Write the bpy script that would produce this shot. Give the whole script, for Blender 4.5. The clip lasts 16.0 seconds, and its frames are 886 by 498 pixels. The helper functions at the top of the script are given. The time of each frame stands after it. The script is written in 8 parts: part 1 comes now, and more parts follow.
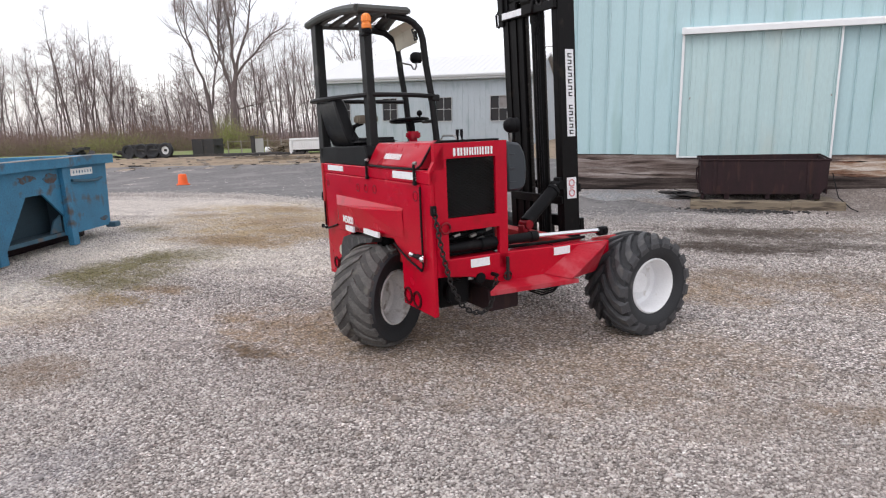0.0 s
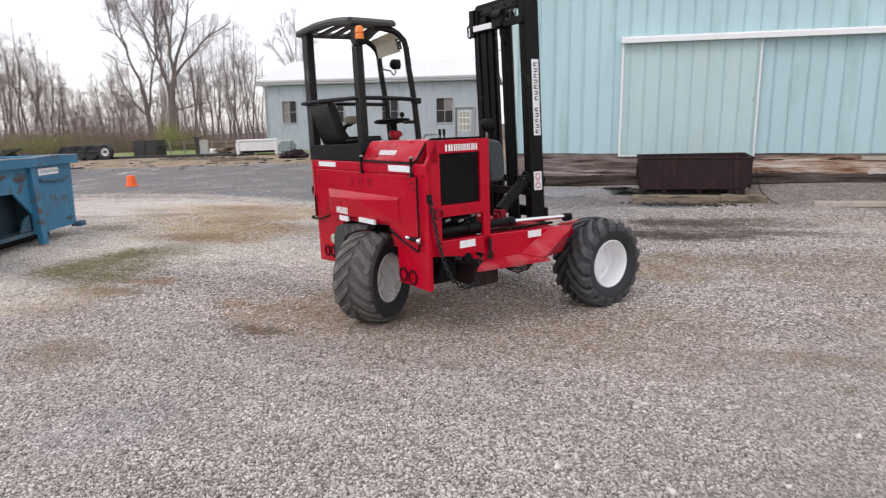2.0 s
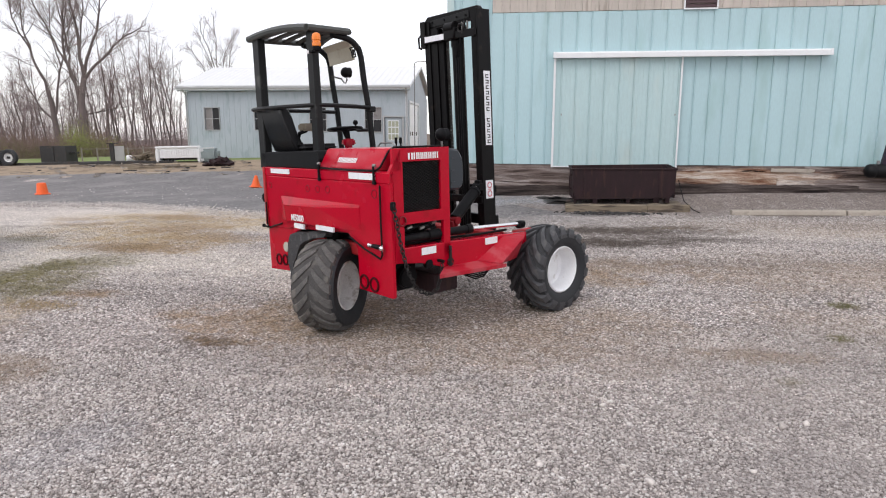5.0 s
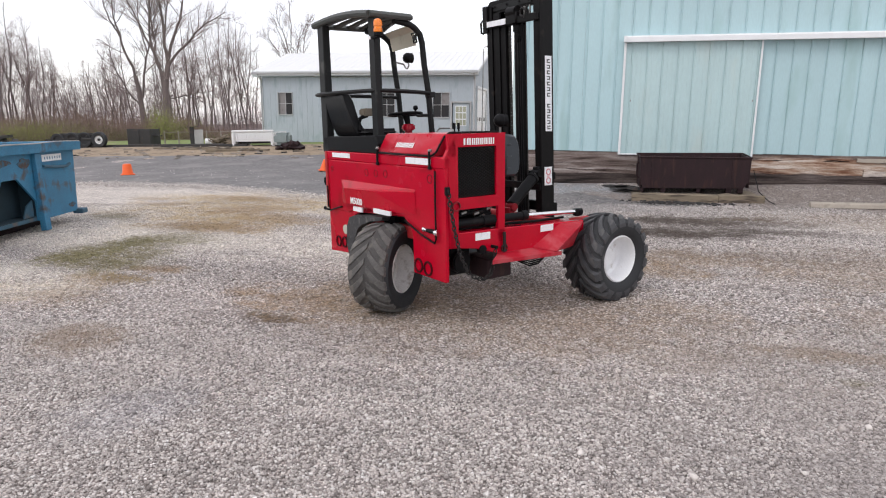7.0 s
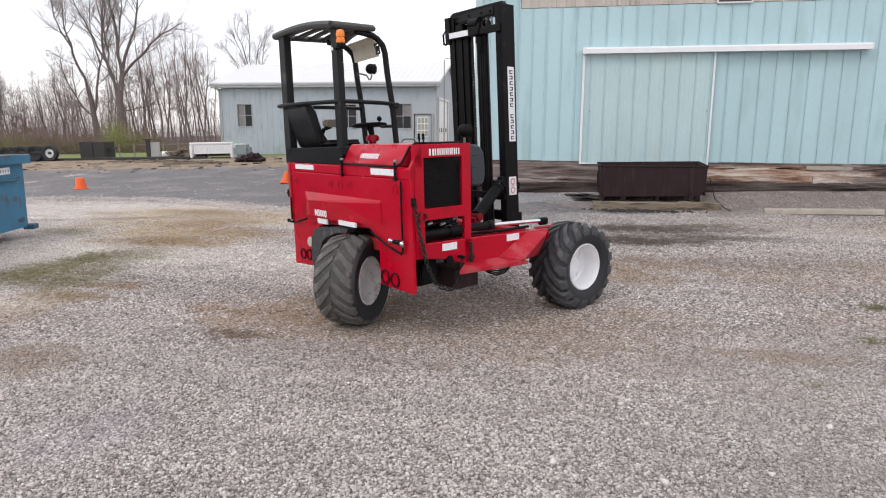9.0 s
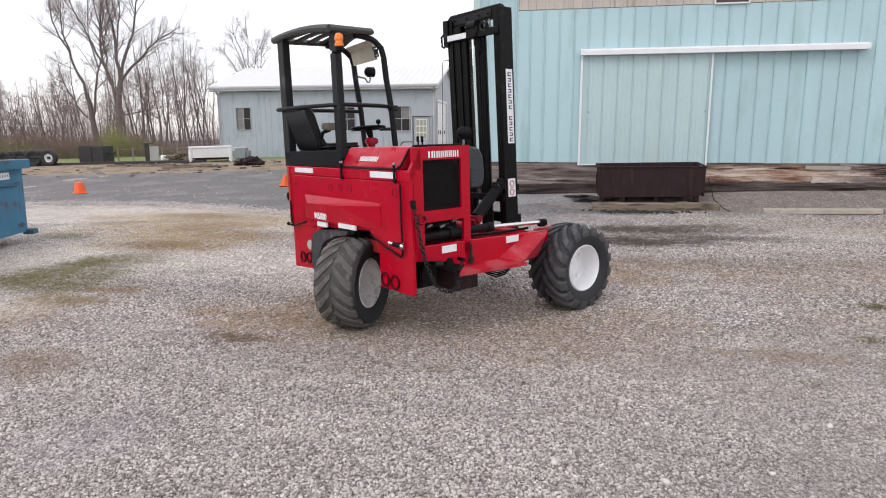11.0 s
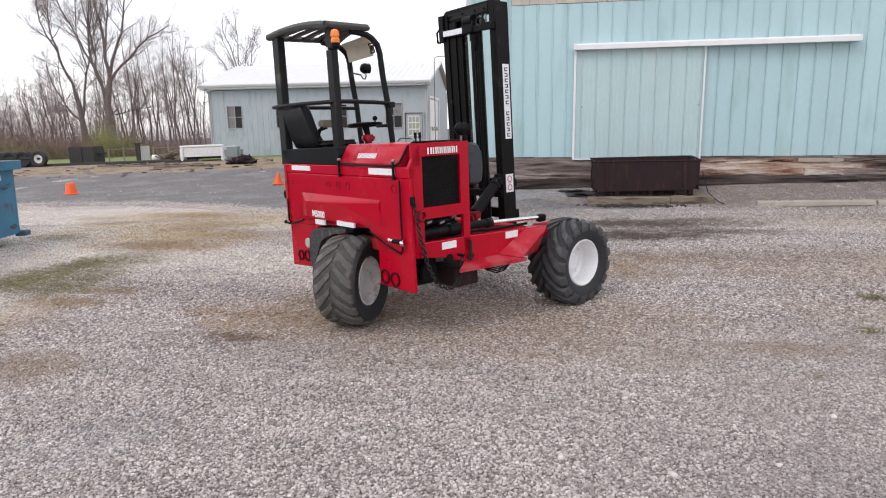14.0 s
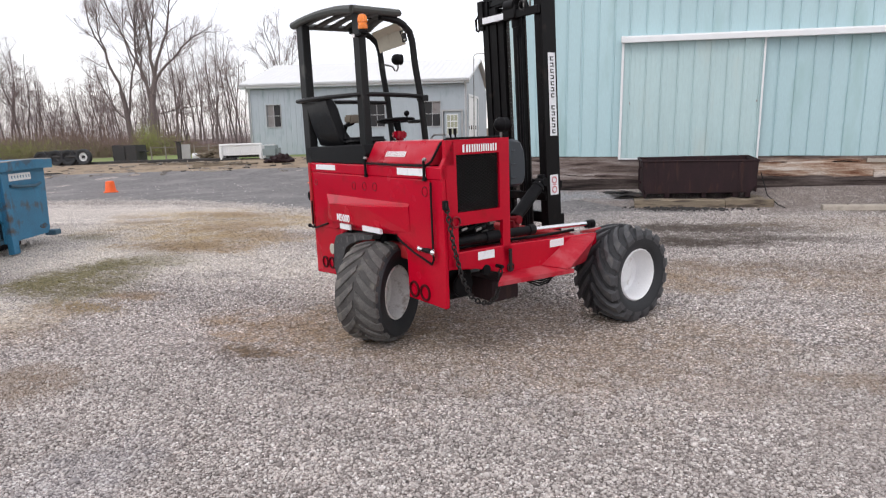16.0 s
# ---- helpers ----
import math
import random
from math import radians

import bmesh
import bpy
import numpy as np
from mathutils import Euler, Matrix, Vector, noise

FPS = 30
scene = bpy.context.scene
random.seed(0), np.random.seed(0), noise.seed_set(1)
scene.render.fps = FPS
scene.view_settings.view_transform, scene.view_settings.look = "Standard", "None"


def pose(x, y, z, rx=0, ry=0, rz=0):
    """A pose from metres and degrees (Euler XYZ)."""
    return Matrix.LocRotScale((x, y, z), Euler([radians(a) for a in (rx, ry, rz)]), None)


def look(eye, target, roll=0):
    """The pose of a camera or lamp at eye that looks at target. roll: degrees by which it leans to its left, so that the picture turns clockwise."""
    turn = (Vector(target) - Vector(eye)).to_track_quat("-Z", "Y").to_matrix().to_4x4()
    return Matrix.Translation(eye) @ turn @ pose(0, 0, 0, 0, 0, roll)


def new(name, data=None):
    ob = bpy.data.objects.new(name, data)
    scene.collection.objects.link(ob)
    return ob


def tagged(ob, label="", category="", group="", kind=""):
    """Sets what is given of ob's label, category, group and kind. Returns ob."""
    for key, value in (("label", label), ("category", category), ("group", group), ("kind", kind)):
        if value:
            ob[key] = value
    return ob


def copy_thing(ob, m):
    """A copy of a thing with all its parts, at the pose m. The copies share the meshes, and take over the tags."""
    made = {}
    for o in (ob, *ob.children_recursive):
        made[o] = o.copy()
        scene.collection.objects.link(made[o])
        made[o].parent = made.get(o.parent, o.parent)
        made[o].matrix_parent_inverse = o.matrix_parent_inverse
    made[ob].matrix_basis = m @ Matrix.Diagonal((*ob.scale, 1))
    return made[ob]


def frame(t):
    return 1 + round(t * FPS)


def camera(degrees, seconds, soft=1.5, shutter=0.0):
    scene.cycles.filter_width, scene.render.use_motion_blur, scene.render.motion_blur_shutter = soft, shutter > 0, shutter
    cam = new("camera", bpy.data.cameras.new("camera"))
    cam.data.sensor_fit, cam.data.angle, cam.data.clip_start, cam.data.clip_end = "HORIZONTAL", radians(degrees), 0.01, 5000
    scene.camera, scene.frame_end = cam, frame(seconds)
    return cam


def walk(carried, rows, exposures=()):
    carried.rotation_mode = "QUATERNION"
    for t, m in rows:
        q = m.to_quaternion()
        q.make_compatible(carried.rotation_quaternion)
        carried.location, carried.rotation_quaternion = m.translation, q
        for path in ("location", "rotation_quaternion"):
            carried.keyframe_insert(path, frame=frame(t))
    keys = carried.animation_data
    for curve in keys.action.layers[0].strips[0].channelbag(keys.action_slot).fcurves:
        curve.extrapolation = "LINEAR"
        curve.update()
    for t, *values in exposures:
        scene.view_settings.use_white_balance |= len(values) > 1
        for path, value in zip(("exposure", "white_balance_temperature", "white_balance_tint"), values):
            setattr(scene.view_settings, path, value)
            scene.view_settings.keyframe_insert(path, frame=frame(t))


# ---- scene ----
cam = camera(69.9, 16.0, soft=1.1, shutter=0.4)
# The yard rises gently to the barn's side: everything that stands on it is tilted with it.
SLOPE = Matrix.Rotation(radians(-1.35), 4, Vector((-0.302, 0.953, 0.0)))
PATH = [
    (0, (0.042, -0.074, 1.519), (-0.869, 1.666, 1.138), -2.2),
    (0.5, (-0.034, -0.281, 1.491), (-0.949, 1.465, 1.151), -2.6),
    (1, (-0.102, -0.491, 1.515), (-0.954, 1.284, 1.164), -2.6),
    (1.5, (-0.064, -0.642, 1.517), (-0.864, 1.165, 1.208), -1.2),
    (2, (-0.011, -0.785, 1.517), (-0.755, 1.032, 1.135), -2.1),
    (2.5, (-0.107, -0.879, 1.503), (-0.706, 1.001, 1.175), -2.8),
    (3, (-0.221, -0.912, 1.508), (-0.785, 0.974, 1.153), -2.1),
    (3.5, (-0.268, -0.931, 1.506), (-0.846, 0.95, 1.145), -1.2),
    (4, (-0.275, -0.931, 1.508), (-0.785, 0.969, 1.146), -1.3),
    (6.3, (-0.163, -0.917, 1.519), (-0.777, 0.952, 1.16), -0.7),
    (6.5, (-0.15, -0.922, 1.514), (-0.802, 0.933, 1.147), -0.7),
    (7, (-0.157, -0.926, 1.513), (-0.872, 0.9, 1.115), -0.9),
    (7.5, (-0.168, -0.926, 1.518), (-0.842, 0.92, 1.147), -0.9),
    (8, (-0.181, -0.924, 1.514), (-0.835, 0.93, 1.15), -1.0),
    (8.5, (-0.184, -0.917, 1.511), (-0.804, 0.951, 1.153), -1.3),
    (9, (-0.187, -0.916, 1.51), (-0.795, 0.954, 1.143), -1.2),
    (9.2, (-0.182, -0.911, 1.502), (-0.801, 0.954, 1.13), -1.5),
    (11.5, (-0.188, -0.928, 1.517), (-0.792, 0.944, 1.158), -1.6),
    (12, (-0.189, -0.923, 1.519), (-0.795, 0.948, 1.16), -1.8),
    (12.5, (-0.186, -0.926, 1.519), (-0.779, 0.952, 1.167), -2.0),
    (13, (-0.184, -0.929, 1.516), (-0.772, 0.949, 1.155), -2.0),
    (13.5, (-0.191, -0.927, 1.518), (-0.764, 0.955, 1.158), -1.6),
    (14, (-0.239, -0.928, 1.511), (-0.824, 0.947, 1.139), -2.2),
    (14.5, (-0.289, -0.926, 1.501), (-0.827, 0.96, 1.108), -2.0),
    (15, (-0.317, -0.808, 1.491), (-0.93, 1.057, 1.111), -3.0),
    (15.5, (-0.324, -0.597, 1.499), (-1.038, 1.244, 1.185), -2.1),
    (16, (-0.385, -0.421, 1.483), (-1.083, 1.417, 1.113), -2.2),
]
walk(cam, [(t, SLOPE @ look(eye, target, roll)) for t, eye, target, roll in PATH])

# ---- world and sun: a bright, even overcast ----
SUN_ELEVATION, SUN_TURN = 48.0, 205.0
world = bpy.data.worlds.new("overcast")
scene.world = world
world.use_nodes = True
wn, wl = world.node_tree.nodes, world.node_tree.links
wn.clear()
sky = wn.new("ShaderNodeTexSky")
sky.sky_type, sky.sun_disc = "NISHITA", False
sky.sun_elevation, sky.sun_rotation = radians(SUN_ELEVATION), radians(SUN_TURN)
sky_bg = wn.new("ShaderNodeBackground")
sky_bg.inputs["Strength"].default_value = 0.05
wl.new(sky.outputs["Color"], sky_bg.inputs["Color"])
cloud_bg = wn.new("ShaderNodeBackground")
cloud_noise = wn.new("ShaderNodeTexNoise")
cloud_noise.inputs["Scale"].default_value, cloud_noise.inputs["Detail"].default_value = 1.6, 4.0
cloud_coord = wn.new("ShaderNodeTexCoord")
wl.new(cloud_coord.outputs["Generated"], cloud_noise.inputs["Vector"])
cloud_ramp = wn.new("ShaderNodeValToRGB")
cloud_ramp.color_ramp.elements[0].position, cloud_ramp.color_ramp.elements[0].color = 0.3, (0.88, 0.85, 0.88, 1)
cloud_ramp.color_ramp.elements[1].position, cloud_ramp.color_ramp.elements[1].color = 0.7, (1.0, 0.965, 0.97, 1)
wl.new(cloud_noise.outputs["Fac"], cloud_ramp.inputs["Fac"])
wl.new(cloud_ramp.outputs["Color"], cloud_bg.inputs["Color"])
cloud_bg.inputs["Strength"].default_value = 1.12
both = wn.new("ShaderNodeAddShader")
wl.new(sky_bg.outputs[0], both.inputs[0])
wl.new(cloud_bg.outputs[0], both.inputs[1])
world_out = wn.new("ShaderNodeOutputWorld")
wl.new(both.outputs[0], world_out.inputs["Surface"])

sun_data = bpy.data.lights.new("sun", "SUN")
sun_data.energy, sun_data.angle, sun_data.color = 0.7, radians(25), (1.0, 0.97, 0.93)
sun = new("sun", sun_data)
_e, _r = radians(SUN_ELEVATION), radians(SUN_TURN)
_to_sun = Vector((math.sin(_r) * math.cos(_e), math.cos(_r) * math.cos(_e), math.sin(_e)))
sun.matrix_world = look(_to_sun * 60, (0, 0, 0))
scene.view_settings.exposure = 0.03


# ---- materials ----
def material(name, colour, rough=0.6, metal=0.0, vary=0.15, scale=6.0, fine=90.0, bump=0.1, stain=None, stain_at=0.62,
             stain_scale=2.5, spec=0.5, island=0.0, each=0.0, stretch=(1, 1, 1), coat=0.0):
    """A surface with colour that varies at two scales, grain in relief and, where given, stains or wear of another colour."""
    m = bpy.data.materials.new(name)
    m.use_nodes = True
    n, l = m.node_tree.nodes, m.node_tree.links
    b = n["Principled BSDF"]
    b.inputs["Roughness"].default_value, b.inputs["Metallic"].default_value = rough, metal
    b.inputs["Specular IOR Level"].default_value = spec
    b.inputs["Coat Weight"].default_value = coat
    co = n.new("ShaderNodeTexCoord")
    mp = n.new("ShaderNodeMapping")
    mp.inputs["Scale"].default_value = stretch
    l.new(co.outputs["Object"], mp.inputs["Vector"])

    def noise_at(s, detail=4.0):
        t = n.new("ShaderNodeTexNoise")
        t.inputs["Scale"].default_value, t.inputs["Detail"].default_value = s, detail
        l.new(mp.outputs["Vector"], t.inputs["Vector"])
        return t.outputs["Fac"]

    coarse, grain = noise_at(scale), noise_at(fine, 3.0)
    add = n.new("ShaderNodeMath")
    add.operation = "ADD"
    l.new(coarse, add.inputs[0])
    l.new(grain, add.inputs[1])
    level = add.outputs[0]
    for amount, kind in ((island, "ShaderNodeNewGeometry"), (each, "ShaderNodeObjectInfo")):
        if amount:
            src = n.new(kind)
            k = n.new("ShaderNodeMath")
            k.operation = "MULTIPLY_ADD"
            k.inputs[1].default_value = amount
            l.new(src.outputs["Random Per Island" if kind == "ShaderNodeNewGeometry" else "Random"], k.inputs[0])
            l.new(level, k.inputs[2])
            level = k.outputs[0]
    top = 1.0 + (island + each)
    mr = n.new("ShaderNodeMapRange")
    mr.inputs["From Min"].default_value, mr.inputs["From Max"].default_value = 0.55, 0.9 + top * 0.55
    mr.inputs["To Min"].default_value, mr.inputs["To Max"].default_value = 1 - vary, 1 + vary
    l.new(level, mr.inputs["Value"])
    mul = n.new("ShaderNodeMix")
    mul.data_type, mul.blend_type = "RGBA", "MULTIPLY"
    mul.inputs["Factor"].default_value = 1.0
    mul.inputs["A"].default_value = (*colour, 1)
    l.new(mr.outputs["Result"], mul.inputs["B"])
    out = mul.outputs["Result"]
    if stain:
        sn = noise_at(stain_scale, 7.0)
        sr = n.new("ShaderNodeMapRange")
        sr.inputs["From Min"].default_value, sr.inputs["From Max"].default_value = stain_at, stain_at + 0.13
        l.new(sn, sr.inputs["Value"])
        mx = n.new("ShaderNodeMix")
        mx.data_type = "RGBA"
        mx.inputs["B"].default_value = (*stain, 1)
        l.new(sr.outputs["Result"], mx.inputs["Factor"])
        l.new(out, mx.inputs["A"])
        out = mx.outputs["Result"]
    l.new(out, b.inputs["Base Color"])
    rr = n.new("ShaderNodeMapRange")
    rr.inputs["To Min"].default_value, rr.inputs["To Max"].default_value = max(0.02, rough - 0.12), min(1, rough + 0.12)
    l.new(coarse, rr.inputs["Value"])
    l.new(rr.outputs["Result"], b.inputs["Roughness"])
    if bump:
        bp = n.new("ShaderNodeBump")
        bp.inputs["Strength"].default_value, bp.inputs["Distance"].default_value = bump, 0.01
        l.new(grain, bp.inputs["Height"])
        l.new(bp.outputs["Normal"], b.inputs["Normal"])
    return m


RED = material("red_paint", (0.46, 0.002, 0.019), 0.24, spec=0.20, vary=0.12, scale=3, fine=60, bump=0.03, stain=(0.31, 0.006, 0.013), stain_at=0.60, stain_scale=5, coat=0.08)
RED_DUST = material("red_paint_with_dust", (0.42, 0.006, 0.022), 0.45, spec=0.3, vary=0.15, scale=5, fine=90, bump=0.05, stain=(0.46, 0.06, 0.075), stain_at=0.46, stain_scale=7)
RED_HOOD = material("red_paint_with_haze", (0.46, 0.003, 0.020), 0.30, spec=0.22, vary=0.14, scale=4, fine=70, bump=0.04, stain=(0.47, 0.035, 0.055), stain_at=0.52, stain_scale=6, coat=0.06)
RED_DULL = material("red_paint_dusty", (0.42, 0.02, 0.025), 0.55, vary=0.2, scale=4, fine=70, bump=0.06, stain=(0.17, 0.03, 0.025), stain_at=0.56, stain_scale=9)
WHITE_STONE = material("whitish_stone", (0.72, 0.66, 0.62), 0.85, vary=0.15, scale=20, bump=0.15)
RED_OILY = material("oily_dark_red_paint", (0.24, 0.006, 0.014), 0.4, spec=0.3, vary=0.25, scale=8, fine=70, bump=0.06, stain=(0.05, 0.008, 0.01), stain_at=0.55, stain_scale=12)
BLACK = material("black_paint", (0.007, 0.007, 0.008), 0.45, spec=0.1, vary=0.3, scale=5, fine=80, bump=0.06, stain=(0.03, 0.028, 0.026), stain_at=0.62, stain_scale=6)
GUARD = material("dark_grey_steel", (0.012, 0.0125, 0.013), 0.5, spec=0.22, vary=0.3, scale=5, fine=80, bump=0.06, stain=(0.06, 0.06, 0.055), stain_at=0.62, stain_scale=7)
ROOF_GREY = material("weathered_grey_paint", (0.068, 0.073, 0.068), 0.55, vary=0.25, scale=8, fine=90, bump=0.08)
MAST = material("greasy_black_steel", (0.005, 0.0045, 0.005), 0.40, spec=0.13, vary=0.4, scale=7, fine=60, bump=0.08, stain=(0.022, 0.017, 0.014), stain_at=0.62, stain_scale=8)
RUBBER = material("tyre_rubber", (0.018, 0.019, 0.022), 0.66, vary=0.3, scale=9, fine=120, bump=0.15, stain=(0.11, 0.105, 0.10), stain_at=0.60, stain_scale=6)
LUG = material("dusty_rubber_lug", (0.046, 0.046, 0.050), 0.50, vary=0.35, scale=12, fine=120, bump=0.2, stain=(0.085, 0.08, 0.076), stain_at=0.62, stain_scale=14)
RIM = material("white_rim_paint", (0.80, 0.80, 0.81), 0.5, vary=0.08, scale=9, fine=80, bump=0.05, stain=(0.55, 0.51, 0.47), stain_at=0.63, stain_scale=12)
RIM_DUSTY = material("dusty_white_rim", (0.66, 0.64, 0.63), 0.7, vary=0.15, scale=10, fine=80, bump=0.08, stain=(0.35, 0.31, 0.28), stain_at=0.55, stain_scale=14)
CHROME = material("chrome_rod", (0.75, 0.76, 0.78), 0.16, metal=1.0, vary=0.05, scale=20, fine=150, bump=0.0)
STEEL = material("bare_steel", (0.32, 0.31, 0.30), 0.42, metal=0.9, vary=0.2, scale=18, fine=120, bump=0.05)
BLACK_CHAIN = material("black_greased_chain", (0.014, 0.013, 0.013), 0.4, metal=0.3, vary=0.4, scale=40, fine=200, bump=0.1, stain=(0.07, 0.065, 0.06), stain_at=0.64, stain_scale=30)
# The pale stain specks are painted highlights on the links.
CHAIN = material("oiled_chain_with_glints", (0.03, 0.027, 0.025), 0.4, metal=0.4, vary=0.5, scale=40, fine=200, bump=0.1, stain=(0.13, 0.12, 0.11), stain_at=0.62, stain_scale=35)
REFLECT = material("white_reflector", (0.84, 0.85, 0.87), 0.3, vary=0.05, scale=30, fine=300, bump=0.03, stain=(0.62, 0.62, 0.64), stain_at=0.62, stain_scale=30)
WHITE_MARK = material("white_lettering", (0.86, 0.85, 0.85), 0.45, vary=0.04, scale=30, fine=200, bump=0.0)
BLACK_MARK = material("black_lettering", (0.015, 0.015, 0.015), 0.5, vary=0.1, scale=30, fine=200, bump=0.0)
PINK_MARK = material("faded_red_decal", (0.62, 0.25, 0.26), 0.5, vary=0.1, scale=40, fine=200, bump=0.0)
AMBER = material("amber_plastic", (0.85, 0.22, 0.015), 0.25, vary=0.15, scale=40, fine=200, bump=0.02, coat=0.3)
VINYL = material("black_vinyl", (0.008, 0.008, 0.009), 0.42, spec=0.2, vary=0.3, scale=12, fine=220, bump=0.1, stain=(0.04, 0.038, 0.036), stain_at=0.64, stain_scale=8)
TANK = material("slate_plastic", (0.022, 0.029, 0.037), 0.38, vary=0.15, scale=9, fine=120, bump=0.05)
CREAM = material("cream_sheet", (0.62, 0.58, 0.46), 0.5, vary=0.08, scale=12, fine=120, bump=0.03, stain=(0.5, 0.45, 0.34), stain_at=0.62, stain_scale=9)
LENS = material("clear_lens", (0.5, 0.49, 0.42), 0.15, vary=0.1, scale=60, fine=200, bump=0.05)
RIM_MARK = material("dark_red_lip", (0.06, 0.004, 0.007), 0.6, spec=0.1, vary=0.25, scale=20, bump=0.05)
# Panel red darkened, so that the shading round each boss is painted on.
BOSS_RED = material("shaded_red_lip", (0.20, 0.006, 0.012), 0.5, spec=0.15, vary=0.2, scale=20, bump=0.05)
LUG_DUSTY = material("worn_dusty_rubber", (0.098, 0.093, 0.089), 0.9, vary=0.55, scale=16, fine=110, bump=0.5, stain=(0.165, 0.152, 0.135), stain_at=0.52, stain_scale=11)
FLAP = material("crumpled_grey_rubber", (0.045, 0.044, 0.046), 0.7, vary=0.5, scale=22, fine=90, bump=0.5, stain=(0.14, 0.135, 0.13), stain_at=0.56, stain_scale=24)
DUST_BAND = material("dust_filled_tread", (0.062, 0.058, 0.056), 0.9, vary=0.35, scale=10, fine=100, bump=0.2, stain=(0.12, 0.112, 0.10), stain_at=0.52, stain_scale=12)
# Near-black blue: the shade inside the hook pocket is put into this colour.
POCKET = material("shade_dark_pocket_steel", (0.018, 0.040, 0.056), 0.8, vary=0.4, scale=5, bump=0.1)
SCAB = material("scraped_rust", (0.085, 0.062, 0.055), 0.8, vary=0.5, scale=14, fine=80, bump=0.2, stain=(0.045, 0.12, 0.18), stain_at=0.46, stain_scale=18)
ARM_PAD = material("tan_vinyl_pad", (0.17, 0.145, 0.11), 0.6, vary=0.15, scale=14, bump=0.05)
ARM_STEEL = material("purple_black_steel", (0.022, 0.014, 0.026), 0.45, spec=0.3, vary=0.3, scale=6, bump=0.06)
HOLE = material("hole_shade", (0.01, 0.008, 0.008), 0.7, vary=0.2, bump=0.0)

BLUE = material("worn_blue_paint", (0.035, 0.175, 0.305), 0.55, vary=0.4, scale=3, fine=50, bump=0.12, stain=(0.075, 0.066, 0.066), stain_at=0.56, stain_scale=4.2)
# Scuffs are wear; the blue is darkened to carry the shade inside the container.
BLUE_IN = material("scuffed_dark_blue", (0.045, 0.11, 0.16), 0.7, vary=0.3, scale=4, fine=60, bump=0.15, stain=(0.12, 0.10, 0.09), stain_at=0.55, stain_scale=5)
RUST = material("rust_brown_steel", (0.024, 0.0115, 0.0135), 0.75, spec=0.3, vary=0.5, scale=5, fine=70, bump=0.2, stain=(0.046, 0.021, 0.018), stain_at=0.56, stain_scale=6, stretch=(2.2, 2.2, 0.5))
ORANGE = material("orange_cone_plastic", (0.85, 0.12, 0.015), 0.5, vary=0.12, scale=8, fine=100, bump=0.05, stain=(0.5, 0.10, 0.04), stain_at=0.66, stain_scale=9)
TEAL = material("teal_siding", (0.415, 0.578, 0.61), 0.55, vary=0.11, scale=1.6, fine=45, bump=0.05, each=0.5, stain=(0.355, 0.515, 0.525), stain_at=0.55, stain_scale=2.2, stretch=(1, 1, 0.25))
TEAL_DOOR = material("pale_teal_door", (0.44, 0.58, 0.59), 0.55, vary=0.10, scale=1.8, fine=45, bump=0.05, each=0.3, stain=(0.49, 0.60, 0.59), stain_at=0.54, stain_scale=2.4, stretch=(1, 1, 0.25))
TAN = material("weathered_tan_board", (0.48, 0.43, 0.385), 0.8, vary=0.22, scale=3, fine=40, bump=0.2, each=0.45, stain=(0.34, 0.295, 0.25), stain_at=0.58, stain_scale=4, stretch=(3, 3, 0.35))
TRIM = material("white_trim", (0.78, 0.79, 0.80), 0.5, vary=0.06, scale=5, fine=60, bump=0.05, stain=(0.6, 0.6, 0.58), stain_at=0.66, stain_scale=6)
TIMBER = material("old_timber", (0.20, 0.16, 0.115), 0.85, vary=0.5, scale=4, fine=50, bump=0.4, each=0.6, stain=(0.075, 0.058, 0.045), stain_at=0.50, stain_scale=5, stretch=(0.4, 3, 3))
KERB = material("weathered_kerb", (0.37, 0.325, 0.275), 0.85, vary=0.2, scale=5, fine=70, bump=0.2, stain=(0.26, 0.23, 0.19), stain_at=0.6, stain_scale=6)
GREYBLUE = material("blue_grey_siding", (0.40, 0.443, 0.482), 0.6, vary=0.1, scale=2.2, fine=30, bump=0.04, each=0.5, stain=(0.325, 0.38, 0.41), stain_at=0.54, stain_scale=3.5, stretch=(1, 1, 0.3))
METAL_ROOF = material("white_metal_roof", (0.72, 0.725, 0.73), 0.5, vary=0.05, scale=2, fine=40, bump=0.04, each=0.2)
FRAME_W = material("white_window_frame", (0.7, 0.71, 0.72), 0.5, vary=0.06, bump=0.02)
PANE = material("dark_window_glass", (0.018, 0.018, 0.022), 0.12, vary=0.3, scale=2, bump=0.0, spec=0.25)
FRAME_T = material("thin_grey_frame", (0.42, 0.42, 0.43), 0.5, vary=0.1, bump=0.02)
PANE_PALE = material("pale_window_pane", (0.22, 0.20, 0.20), 0.3, vary=0.2, scale=3, bump=0.0)
PANE_DOOR = material("pale_yellow_door_pane", (0.36, 0.37, 0.28), 0.2, vary=0.2, scale=3, bump=0.0)
VENT = material("dark_red_louvre", (0.06, 0.03, 0.035), 0.6, vary=0.2, bump=0.1)
BED_WHITE = material("white_truck_paint", (0.78, 0.78, 0.78), 0.4, vary=0.06, scale=6, fine=60, bump=0.03, stain=(0.5, 0.48, 0.45), stain_at=0.66, stain_scale=6)
SCRAP = material("dark_scrap_metal", (0.03, 0.028, 0.028), 0.7, vary=0.4, scale=5, fine=50, bump=0.2, stain=(0.08, 0.05, 0.04), stain_at=0.6, stain_scale=5, island=0.5)
GREY_TANK = material("grey_green_tank", (0.22, 0.26, 0.26), 0.6, vary=0.15, scale=5, bump=0.05)
